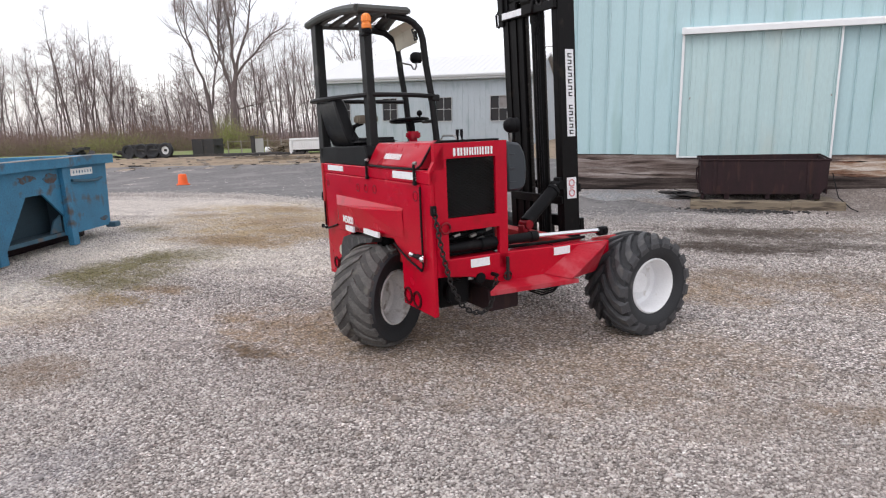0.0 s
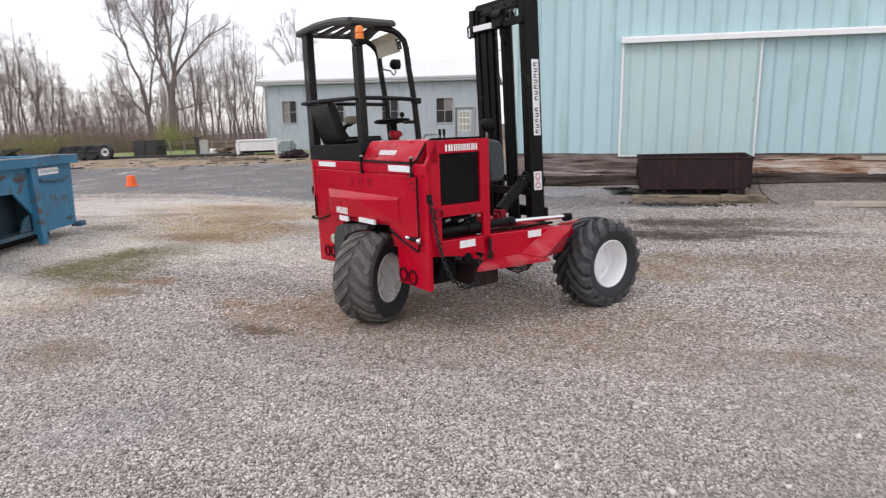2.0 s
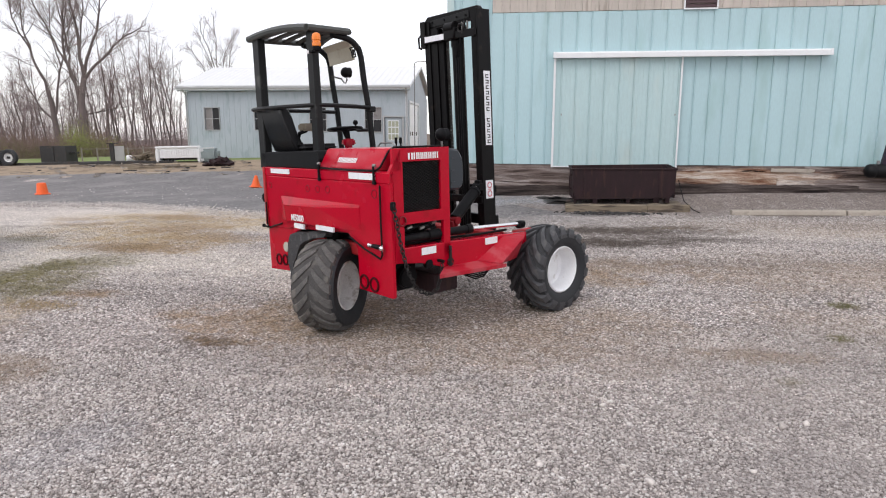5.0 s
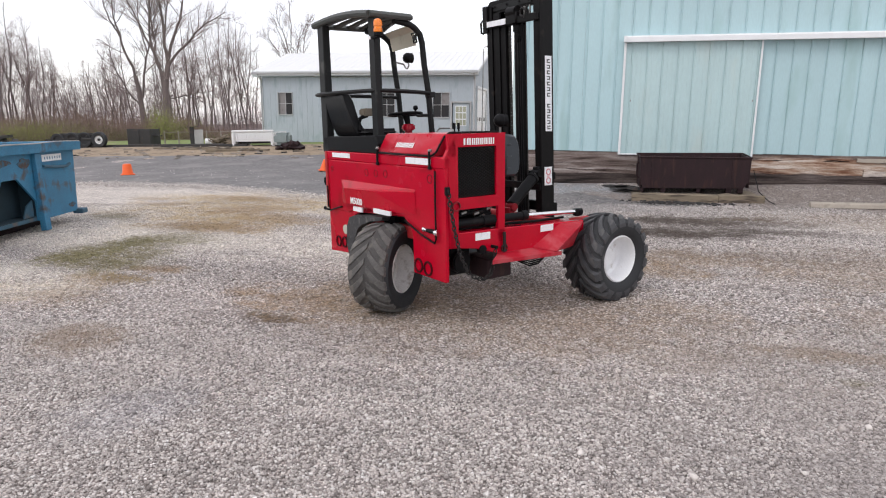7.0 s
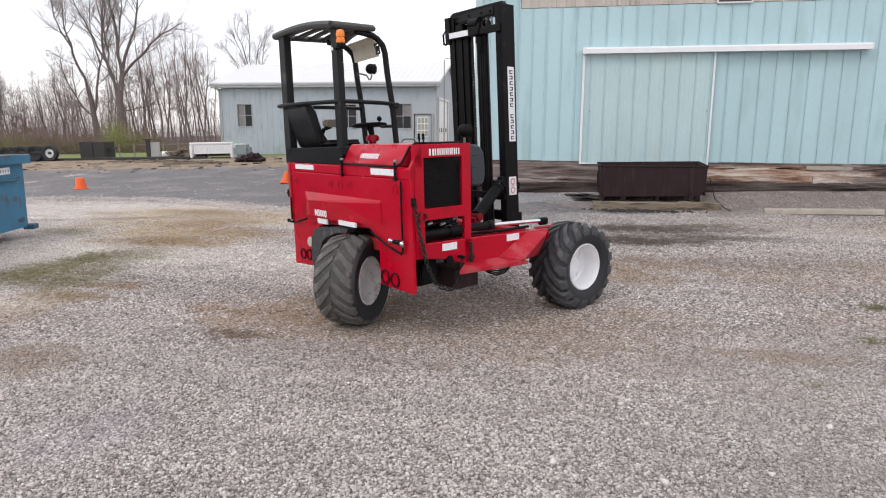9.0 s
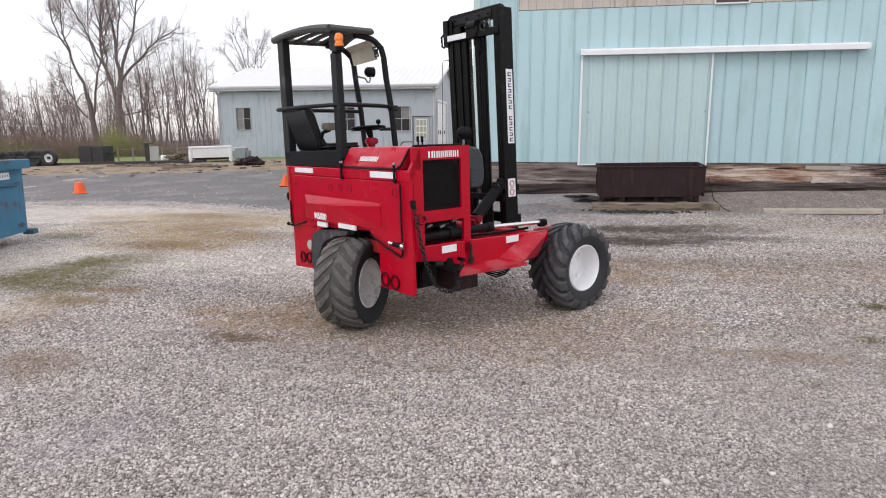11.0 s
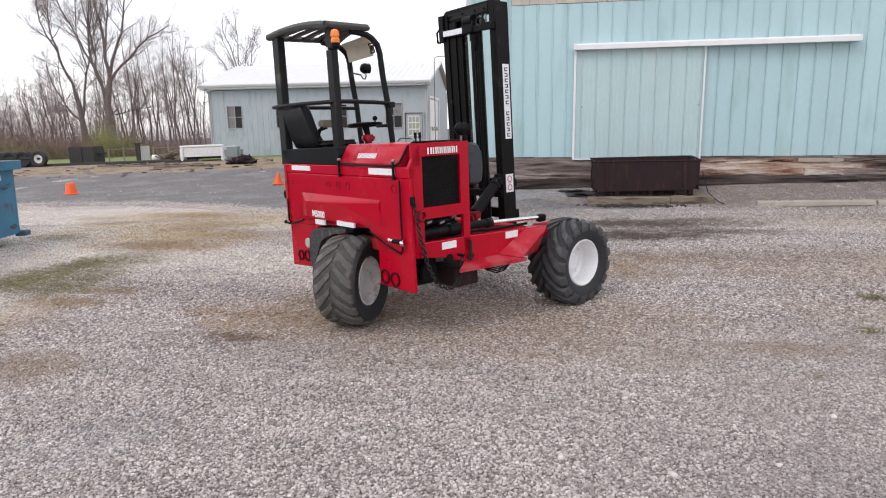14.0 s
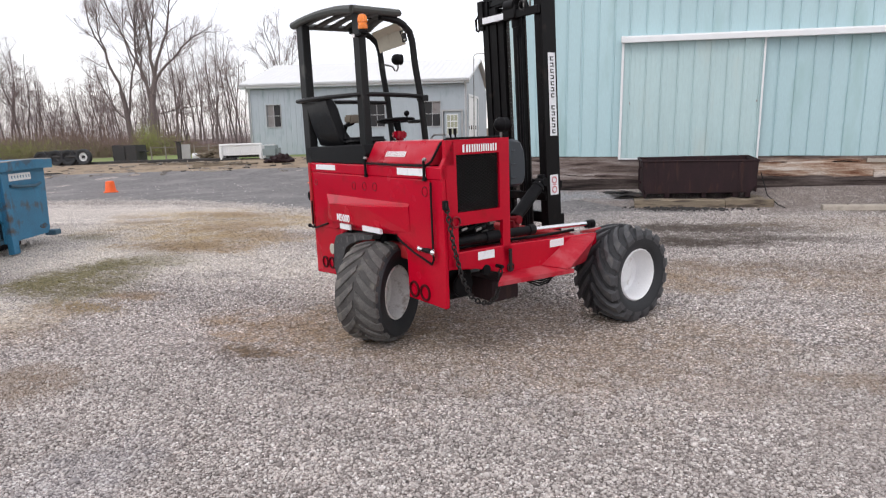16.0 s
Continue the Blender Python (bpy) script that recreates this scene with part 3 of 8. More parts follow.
def rod(a, c, r, r2=None, n=14, bevel=0.0):
    """A round bar from a to c."""
    a, c = Vector(a), Vector(c)
    bm = bmesh.new()
    d = c - a
    bmesh.ops.create_cone(bm, cap_ends=True, segments=n, radius1=r, radius2=r if r2 is None else r2, depth=d.length)
    if bevel:
        rim = [e for e in bm.edges if abs(e.verts[0].co.z - e.verts[1].co.z) < 1e-6]
        bmesh.ops.bevel(bm, geom=rim, offset=bevel, segments=2, affect="EDGES")
    return moved(bm, Matrix.Translation((a + c) / 2) @ d.to_track_quat("Z", "Y").to_matrix().to_4x4())


def tube(points, r, n=10, closed=False, flat=1.0):
    """A round pipe along a line of points; flat squeezes its height."""
    pts = [Vector(p) for p in points]
    k = len(pts)
    bm = bmesh.new()
    rings = []
    for i, p in enumerate(pts):
        if closed:
            d = pts[(i + 1) % k] - pts[i - 1]
        else:
            d = pts[min(i + 1, k - 1)] - pts[max(i - 1, 0)]
        d.normalize()
        up = Vector((0, 0, 1)) if abs(d.z) < 0.95 else Vector((0, 1, 0))
        s = d.cross(up).normalized()
        u = s.cross(d)
        rr = r[i] if isinstance(r, (list, tuple)) else r
        rings.append([bm.verts.new(p + s * math.cos(t) * rr + u * math.sin(t) * rr * flat) for t in (2 * math.pi * j / n for j in range(n))])
    for i in range(k if closed else k - 1):
        a, c = rings[i], rings[(i + 1) % k]
        for j in range(n):
            bm.faces.new((a[j], a[(j + 1) % n], c[(j + 1) % n], c[j]))
    if not closed:
        bm.faces.new(rings[0][::-1]), bm.faces.new(rings[-1])
    bmesh.ops.recalc_face_normals(bm, faces=bm.faces[:])
    return bm


def lathe(profile, n=40, closed=True):
    """(r, h) turned about the x axis, h along x."""
    bm = bmesh.new()
    rings = []
    for r, h in profile:
        if r < 1e-5:
            rings.append([bm.verts.new((h, 0, 0))])
        else:
            rings.append([bm.verts.new((h, r * math.cos(2 * math.pi * j / n), r * math.sin(2 * math.pi * j / n))) for j in range(n)])
    for i in range(len(rings) if closed else len(rings) - 1):
        a, c = rings[i], rings[(i + 1) % len(rings)]
        for j in range(n):
            q = [a[j % len(a)], a[(j + 1) % len(a)], c[(j + 1) % len(c)], c[j % len(c)]]
            q = [v for i2, v in enumerate(q) if v not in q[:i2]]
            if len(q) > 2:
                bm.faces.new(q)
    bmesh.ops.recalc_face_normals(bm, faces=bm.faces[:])
    return bm


def ball(c, r, sx=1, sy=1, sz=1, n=16):
    bm = bmesh.new()
    bmesh.ops.create_uvsphere(bm, u_segments=n, v_segments=n // 2 + 2, radius=r)
    return moved(bm, Matrix.LocRotScale(c, None, (sx, sy, sz)))


def ring(c, r, thick, axis="y", n=22, k=8):
    put = {"y": lambda a, b2: Vector((a, 0, b2)), "x": lambda a, b2: Vector((0, a, b2)), "z": lambda a, b2: Vector((a, b2, 0))}[axis]
    return tube([Vector(c) + put(r * math.cos(2 * math.pi * i / n), r * math.sin(2 * math.pi * i / n)) for i in range(n)], thick, k, closed=True)


def from_arrays(name, verts, faces, material_, smooth=False):
    me = bpy.data.meshes.new(name)
    verts, faces = np.asarray(verts, np.float32), np.asarray(faces, np.int32)
    k = faces.shape[1]
    me.vertices.add(len(verts))
    me.vertices.foreach_set("co", verts.ravel())
    me.loops.add(faces.size)
    me.loops.foreach_set("vertex_index", faces.ravel())
    me.polygons.add(len(faces))
    me.polygons.foreach_set("loop_start", np.arange(0, faces.size, k, dtype=np.int32))
    me.update(calc_edges=True)
    me.validate()
    if smooth:
        me.shade_smooth()
    me.materials.append(material_)
    return me


def smoothstep(lo, hi, v):
    t = np.clip((v - lo) / (hi - lo), 0, 1)
    return t * t * (3 - 2 * t)


BARN_TURN, BARN_X, BARN_Y = 8.0, -1.42, 12.3
_bt = radians(BARN_TURN)


def ground_height(x, y):
    """The yard's height before the slope is laid on it: a hollow under the truck, a bank and a heap of gravel by the barn, a rise to the far lawn."""
    x, y = np.asarray(x, float), np.asarray(y, float)
    u = math.cos(_bt) * (x - BARN_X) + math.sin(_bt) * (y - BARN_Y)
    d = -math.sin(_bt) * (x - BARN_X) + math.cos(_bt) * (y - BARN_Y)
    away = -0.302 * x + 0.953 * y
    z = -0.04 * np.exp(-(((x + 1.3) / 3.0) ** 2 + ((y - 3.8) / 2.4) ** 2))
    z = z + 0.215 * smoothstep(-1.25, -0.1, d) * smoothstep(-4.5, -2.4, u)
    z = z + 0.07 * np.exp(-(((x + 2.15) / 0.8) ** 2 + ((y - 11.15) / 0.5) ** 2))
    z = z + 0.5 * smoothstep(19.5, 28.0, away) * (1 - smoothstep(-6.0, -2.0, u))
    z = z + 0.010 * np.sin(1.7 * x + 0.8 * y) * np.sin(1.1 * y - 0.6 * x + 1.0) + 0.006 * np.sin(4.1 * x + 1.3) * np.sin(3.7 * y)
    return z


def gz(x, y):
    return float(ground_height(x, y))


def on_ground(x, y, turn=0.0, up=0.0):
    """The pose of a thing that stands on the yard."""
    return SLOPE @ pose(x, y, gz(x, y) + up, 0, 0, turn)


# ---- ground ----
def spread(lo, hi, fine_lo, fine_hi, step, grow=1.22):
    """Coordinates that are fine in the middle and grow coarse to both ends."""
    mid = list(np.arange(fine_lo, fine_hi + 1e-6, step))
    s, v = step, fine_hi
    while v < hi:
        s *= grow
        v += s
        mid.append(min(v, hi))
    s, v = step, fine_lo
    while v > lo:
        s *= grow
        v -= s
        mid.insert(0, max(v, lo))
    return np.array(sorted(set(round(c, 4) for c in mid)))


gx, gy = spread(-1500, 1500, -14, 8, 0.16), spread(-300, 2500, -3, 16, 0.16)
XX, YY = np.meshgrid(gx, gy)
nx, ny = len(gx), len(gy)
verts = np.stack([XX, YY, ground_height(XX, YY)], -1).reshape(-1, 3)
idx = np.arange(nx * ny).reshape(ny, nx)
faces = np.stack([idx[:-1, :-1], idx[:-1, 1:], idx[1:, 1:], idx[1:, :-1]], -1).reshape(-1, 4)
ground = new("ground", from_arrays("ground", verts, faces, GROUND, smooth=True))
ground.matrix_world = SLOPE
tagged(ground, "pale grey crushed gravel yard with tan and damp patches", "ground", kind="structure")


def asphalt_near(x):
    """The ragged near edge of the asphalt."""
    return np.interp(x, [-60, -22, -15.4, -11.5, -9.3, -7.8, -5.5, -3.6, -2.2, -1.0], [4.0, 9.5, 11.7, 11.7, 11.2, 10.6, 10.1, 9.8, 10.0, 10.75])


def asphalt_far(x):
    return np.interp(x, [-60, -40, -26, -16, -8, -4.2, -3.3, -2.0, -1.0], [2.5, 12.0, 17.3, 20.0, 22.5, 24.0, 11.6, 11.2, 10.8])


ax = np.arange(-58, -1.0, 0.12)
rows_v = np.linspace(0, 1, 60)
rag = np.array([0.45 * noise.noise(Vector((c * 0.9, 3.1, 0))) + 0.22 * noise.noise(Vector((c * 3.1, 7.7, 0))) for c in ax])
near, far = asphalt_near(ax) + rag, asphalt_far(ax) + 0.5 * rag
far = np.maximum(far, near + 0.02)
AX = np.repeat(ax[None, :], len(rows_v), 0)
AY = near[None, :] + (far - near)[None, :] * rows_v[:, None]
verts = np.stack([AX, AY, ground_height(AX, AY) + 0.007], -1).reshape(-1, 3)
idx = np.arange(AX.size).reshape(AX.shape)
faces = np.stack([idx[:-1, :-1], idx[:-1, 1:], idx[1:, 1:], idx[1:, :-1]], -1).reshape(-1, 4)
road = new("road", from_arrays("road", verts, faces, ASPHALT, smooth=True))
road.matrix_world = SLOPE
tagged(road, "old cracked grey asphalt drive strewn with grit", "road", kind="structure")


# ---- the barn ----
BARN = pose(BARN_X, BARN_Y, 0, 0, 0, BARN_TURN)     # x along the wall, y into the barn, z up
barn = thing("barn", "large barn with teal ribbed metal siding and rotted skirt boards", "barn", BARN)


def ribbed(u0, u1, z0, z1, at=0.0, pitch=0.2817, rib=0.026, proud=0.015, first=None, minor=0.0, groove=0.008):
    """A metal sheet with narrow upright ribs, one sheet with its back."""
    line = [(u0, 0.0)]
    u = u0 + pitch * 0.5 if first is None else first
    while u < u1 - rib:
        if u > u0 + rib:
            line += [(u - 0.0145, 0.0), (u - 0.014, -groove), (u, -groove), (u + 0.002, proud), (u + rib * 0.6, proud), (u + rib, 0.0)]
        for a in (u + pitch / 3, u + pitch * 2 / 3):
            if minor and u0 + 0.02 < a < u1 - 0.02:
                line += [(a - 0.009, 0.0), (a - 0.004, minor), (a + 0.004, minor), (a + 0.009, 0.0)]
        u += pitch
    line.append((u1, 0.0))
    bm = bmesh.new()
    lo = [bm.verts.new((a, at - p, z0)) for a, p in line]
    hi = [bm.verts.new((a, at - p, z1)) for a, p in line]
    for i in range(len(line) - 1):
        bm.faces.new((lo[i], lo[i + 1], hi[i + 1], hi[i]))
    back = [bm.verts.new(c) for c in ((u0, at + 0.022, z0), (u1, at + 0.022, z0), (u1, at + 0.022, z1), (u0, at + 0.022, z1))]
    bm.faces.new(back[::-1])
    bm.faces.new((lo[0], hi[0], back[3], back[0]))
    bm.faces.new((hi[-1], lo[-1], back[1], back[2]))
    bm.faces.new(lo[::-1] + back[:2])
    bm.faces.new(hi + back[2:])
    return bm


BARN_L, BARN_R, EAVES = -2.25, 15.5, 6.2
part("wall", box(BARN_L, BARN_R, 0.03, 0.2, 0.05, EAVES), SKIRT_DARK, barn, "timber framed wall behind the siding")
part("wall", box(BARN_L, BARN_L + 0.17, 0.2, 12.0, 0.05, EAVES), TEAL, barn)
part("wall", box(BARN_R - 0.17, BARN_R, 0.2, 12.0, 0.05, EAVES), TEAL, barn)
part("wall", box(BARN_L, BARN_R, 12.0, 12.2, 0.05, EAVES), TEAL, barn)
part("roof", prism([(-0.35, EAVES), (6.1, EAVES + 2.4), (12.55, EAVES), (12.55, EAVES + 0.1), (6.1, EAVES + 2.52), (-0.35, EAVES + 0.1)], BARN_R - BARN_L + 0.6, "x", BARN_L - 0.3), METAL_ROOF, barn, "shallow pitched metal roof")
PITCH, RIB_AT = 0.286, 2.572
seams = [BARN_L, -1.38] + [RIB_AT - 0.030 + 3 * PITCH * k for k in range(-4, 15)] + [BARN_R]
for u, e in zip(seams, seams[1:]):
    first = RIB_AT + PITCH * math.ceil((u + 0.02 - RIB_AT) / PITCH)
    part("siding_panel", ribbed(u, e - 0.002, 0.9 + random.uniform(-0.008, 0.008), EAVES if u < -1.5 else 3.87, 0.0, PITCH, first=first), TEAL, barn)
# weathered boards above the siding, the first beside the tall teal sheets
u = -1.375
while u < BARN_R - 0.1:
    w = random.uniform(0.13, 0.2)
    part("board", box(u + 0.0015, min(u + w, BARN_R) - 0.0015, -0.012 + random.uniform(-0.004, 0.004), 0.028, 3.872 + random.uniform(0, 0.006), EAVES, 0.003), TAN, barn)
    u += w
part("corner_trim", box(BARN_L - 0.03, BARN_L + 0.11, -0.035, -0.018, 0.9, EAVES, 0.004), TEAL_DOOR, barn, "pale corner trim")
part("corner_trim", box(BARN_L - 0.035, BARN_L - 0.004, -0.03, 0.14, 0.9, EAVES, 0.004), TRIM, barn)
# skirt: rough planks in uneven courses, broken, rotted and lapped
def skirt_kind(course, u):
    """Which wood a plank is of: orange rot beside the trough, grey farther along, dark at the foot."""
    if course == 4:
        return SKIRT_DARK
    if course in (0, 1, 2) and u > -0.5:
        return SKIRT
    if course == 3:
        return SKIRT if u < 0.3 else random.choice((SKIRT, SKIRT_DARK))
    return random.choice((SKIRT, SKIRT, SKIRT_DARK if u < 0.3 else SKIRT))


for course, (z0, z1, out) in enumerate(((0.80, 0.897, 0.004), (0.655, 0.805, 0.012), (0.52, 0.665, 0.006), (0.44, 0.535, 0.016), (0.12, 0.465, 0.024))):
    u = BARN_L
    while u < BARN_R:
        e = min(u + random.uniform(2.6, 6.0), BARN_R)
        k, seed_ = 90, random.uniform(0, 50)
        drop = random.uniform(-0.012, 0.012)
        lo, hi = [], []
        for i in range(k + 1):
            a = u + (e - u - random.uniform(0.004, 0.012)) * i / k
            rough_ = noise.noise(Vector((a * 11.0, seed_, 2.0))) * 0.35
            lo.append((a, z0 + drop + 0.034 * (noise.noise(Vector((a * 2.3, seed_, z0))) + rough_)))
            hi.append((a, z1 + drop + (0.036 if course else 0.004) * (noise.noise(Vector((a * 2.7, seed_ + 9, z1))) + rough_)))
        part("skirt_board", prism(lo + hi[::-1], 0.045, "y", -0.03 - out - random.uniform(0, 0.008)), skirt_kind(course, u + 0.2), barn)
        u = e
part("patch_board", prism([(4.12, 0.79), (4.3, 0.782), (4.62, 0.785), (4.80, 0.776), (4.92, 0.79), (4.93, 0.835), (4.86, 0.85), (4.5, 0.858), (4.2, 0.852), (4.13, 0.86)], 0.03, "y", -0.082), KERB, barn, "short pale repair board")
# door track with its cover
part("door_track", prism([(-0.002, 2.985), (-0.17, 2.985), (-0.172, 2.972), (-0.2, 2.972), (-0.2, 3.062), (-0.178, 3.09), (-0.06, 3.10), (-0.002, 3.10)], 5.15, "x", -0.16, 0.003), TRIM, barn, "long white track cover over the sliding doors")
for k in (-0.12, 4.96):
    part("track_bracket", box(k - 0.02, k + 0.02, -0.215, -0.203, 2.97, 3.09, 0.003), TRIM, barn)


def sliding_door(name, u0, u1, y, mat_, label):
    d = part(name, ribbed(u0, u1, 0.85, 2.98, y, minor=0.003), mat_, barn, label)
    w = 0.036
    part("stile", box(u0 - 0.01, u0 + w, y - 0.035, y - 0.018, 0.845, 2.98, 0.003), TRIM, d)
    part("stile", box(u1 - w * 0.7, u1 + 0.008, y - 0.035, y - 0.018, 0.845, 2.98, 0.003), TRIM, d)
    part("bottom_rail", box(u0 + w + 0.002, u1 - w * 0.7 - 0.002, y - 0.032, y - 0.018, 0.845, 0.872, 0.003), TRIM, d)
    return d


sliding_door("sliding_door", -0.135, 2.32, -0.06, TEAL_DOOR, "pale teal sliding door edged in white")
for u0 in (0.02, 2.22):
    part("door_pull", box(u0, u0 + 0.02, -0.105, -0.095, 1.87, 1.91, 0.004), STEEL, barn)
# louvred vent in the boards
part("vent_frame", pierced(2.28, 2.91, 3.86, 4.46, [(2.305, 2.885, 3.885, 4.435)], -0.05, -0.02), TRIM, barn, "white frame of a louvred vent")
for k in range(7):
    z = 3.90 + 0.074 * k
    part("louvre", prism([(-0.045, z), (-0.04, z - 0.005), (-0.02, z + 0.055), (-0.025, z + 0.06)], 0.576, "x", 2.307), VENT, barn)

# ---- a black roller on its arm, standing before the barn ----
roller = thing("machine_roller", "black rubber roller on a slanting dark arm before the barn", "machine part", BARN @ pose(0, -0.3, 0))
part("roller_drum", moved(lathe([(0.0, 0.0), (0.09, 0.004), (0.125, 0.03), (0.140, 0.075), (0.142, 0.14), (0.135, 0.15), (0.135, 0.17), (0.142, 0.18), (0.142, 0.9), (0.12, 0.95), (0.0, 0.955)], 26, closed=False), pose(5.73, 0, 0.835) @ Matrix.Diagonal((1, 0.92, 0.92, 1))), HOSE, roller, smooth=True)
part("roller_arm", prism([(5.97, 0.86), (6.08, 0.84), (6.24, 1.85), (6.14, 1.88)], 0.07, "y", -0.035, 0.006), ARM_STEEL, roller, "dark purple-black steel arm")
part("arm_clip", box(5.92, 5.955, -0.03, 0.03, 0.955, 1.03, 0.006), STEEL, roller)
part("roller_foot", box(6.45, 6.55, -0.06, 0.06, 0.10, 0.75, 0.01), ARM_STEEL, roller)

# ---- the long blue-grey shed behind ----
SHED = pose(-15.97, 28.71, 0.0, 0, 0, 9.6)
shed = thing("shed", "long blue-grey sided shed with a white metal roof", "building", SHED)
SL, SR, S0, S1, SD, RIDGE = -5.75, 5.68, 0.2, 3.6, 8.0, 5.12
FRONT_GAPS = [(-4.79, -4.01, 1.70, 2.80), (-2.15, -1.37, 1.70, 2.80), (0.72, 1.56, 1.64, 2.78), (3.56, 4.38, 1.62, 2.80), (4.53, 5.43, 0.28, 2.32)]


part("wall", pierced(SL, SR, S0, S1, FRONT_GAPS, 0.0, 0.15), GREYBLUE, shed)
part("wall", box(SL, SL + 0.15, 0.15, SD, S0, S1), GREYBLUE, shed)
part("wall", box(SL, SR, SD, SD + 0.15, S0, S1), GREYBLUE, shed)
part("wall", prism([(0.15, S0), (0.7, S0), (0.7, 3.05), (4.1, 3.05), (4.1, S0), (SD, S0), (SD, S1), (SD / 2, RIDGE - 0.1), (0.15, S1 + 0.02)], 0.15, "x", SR - 0.15), GREYBLUE, shed)
part("wall", prism([(0.15, S1), (SD, S1), (SD / 2, RIDGE - 0.1)], 0.15, "x", SL), GREYBLUE, shed)
part("floor", box(SL, SR, 0.0, SD, 0.05, 0.19), KERB, shed, "concrete footing")
# upright battens of the siding
for i in range(39):
    u = SL + 0.2 + i * 0.295
    lo = S0
    spans = [(S0, S1)]
    for g in FRONT_GAPS:
        if g[0] - 0.08 < u < g[1] + 0.08:
            spans = [(S0, g[2] - 0.08), (g[3] + 0.08, S1)] if g[2] > 0.5 else [(g[3] + 0.08, S1)]
    for a, c in spans:
        part("batten", box(u - 0.014, u + 0.014, -0.012, -0.001, a, c), GREYBLUE, shed)
part("corner_board", box(SL - 0.03, SL + 0.10, -0.035, -0.024, S0, S1), FRAME_W, shed, "white corner board")
# One dark strip stands for both the skirting and the shadow along the foot.
part("base_board", box(SL - 0.02, FRONT_GAPS[4][0] - 0.09, -0.03, -0.014, S0 - 0.1, S0 + 0.05), SCRAP, shed, "dark base board with the shadow at the siding's foot in its colour")
part("corner_board", box(SR - 0.08, SR + 0.03, -0.035, -0.024, S0, S1), FRAME_W, shed)
part("fascia", box(SL - 0.3, SR + 0.2, -0.34, -0.30, 3.65, 3.83), FRAME_W, shed, "white fascia board")
# Grey instead of white: the shadow line below the roof edge is in this colour.
part("gutter", box(SL - 0.3, SR + 0.2, -0.43, -0.345, 3.73, 3.83, 0.01), FRAME_T, shed)
part("soffit", box(SL - 0.3, SR + 0.2, -0.298, 0.0, 3.62, 3.65), GREYBLUE, shed)
pitch = math.atan2(RIDGE - 3.83, SD / 2 + 0.35)
for i in range(13):
    u = SL - 0.3 + i * 0.917
    w = 0.913
    for side in (0, 1):
        a, c = ((-0.36, 3.84), (SD / 2, RIDGE)) if side == 0 else ((SD / 2 + 0.002, RIDGE), (SD + 0.5, 3.84))
        pl = prism([a, c, (c[0], c[1] + 0.04), (a[0], a[1] + 0.04)], w, "x", u)
        rb = [prism([(a[0], a[1] + 0.041), (c[0], c[1] + 0.041), (c[0], c[1] + 0.052), (a[0], a[1] + 0.052)], 0.03, "x", u + k) for k in (0.02, 0.32, 0.62)]
        part("roof_sheet", join(pl, *rb), METAL_ROOF, shed)
part("ridge_cap", prism([(SD / 2 - 0.2, RIDGE - 0.02), (SD / 2, RIDGE + 0.075), (SD / 2 + 0.2, RIDGE - 0.02), (SD / 2, RIDGE + 0.044)], 11.9, "x", SL - 0.3), METAL_ROOF, shed)
part("barge_board", prism([(-0.36, 3.75), (SD / 2, RIDGE - 0.08), (SD / 2, RIDGE + 0.04), (-0.36, 3.87)], 0.03, "x", SR + 0.19), FRAME_W, shed)
part("barge_board", prism([(SD + 0.4, 3.75), (SD / 2 + 0.002, RIDGE - 0.08), (SD / 2 + 0.002, RIDGE + 0.04), (SD + 0.4, 3.87)], 0.03, "x", SR + 0.19), FRAME_W, shed)
part("downspout", tube([(SR - 0.02, -0.38, 3.73), (SR - 0.02, -0.2, 3.55), (SR - 0.02, -0.07, 3.45), (SR - 0.02, -0.07, 0.25)], 0.04, 8), FRAME_T, shed)
part("downspout", tube([(SL + 0.03, -0.38, 3.73), (SL + 0.03, -0.2, 3.55), (SL + 0.03, -0.07, 3.45), (SL + 0.03, -0.07, 0.25)], 0.04, 8), FRAME_T, shed)
part("aerial_pole", tube([(SR + 0.32, 0.4, 0.15), (SR + 0.32, 0.4, 3.0), (SR + 0.32, 0.4, 4.9), (SR + 0.36, 0.4, 4.98), (SR + 0.44, 0.4, 5.02), (SR + 1.3, 0.4, 5.05)], 0.025, 8), STEEL, shed, "thin bent steel pipe", smooth=True)


def shed_window(g, pale):
    u0, u1, z0, z1 = g
    w = part("window", pierced(u0 - 0.03, u1 + 0.03, z0 - 0.04, z1 + 0.03, [g], -0.05, -0.003), FRAME_T, shed)
    um, zm = (u0 + u1) / 2, (z0 + z1) / 2
    for k, (a, c, e, f) in enumerate(((u0, um - 0.012, zm + 0.012, z1), (um + 0.012, u1, zm + 0.012, z1), (u0, um - 0.012, z0, zm - 0.012), (um + 0.012, u1, z0, zm - 0.012))):
        part("pane", box(a, c, 0.05, 0.06, e, f), PANE_PALE if k in pale else PANE, w)
    part("glazing_bar", pierced(u0, u1, z0, z1, [(u0 - 1, um - 0.012, z0 - 1, zm - 0.012), (u0 - 1, um - 0.012, zm + 0.012, z1 + 1), (um + 0.012, u1 + 1, z0 - 1, zm - 0.012), (um + 0.012, u1 + 1, zm + 0.012, z1 + 1)], 0.012, 0.055), FRAME_T, w)


shed_window(FRONT_GAPS[0], (0, 2))
shed_window(FRONT_GAPS[1], ())
shed_window(FRONT_GAPS[2], ())
shed_window(FRONT_GAPS[3], (1,))
u0, u1, z0, z1 = FRONT_GAPS[4]
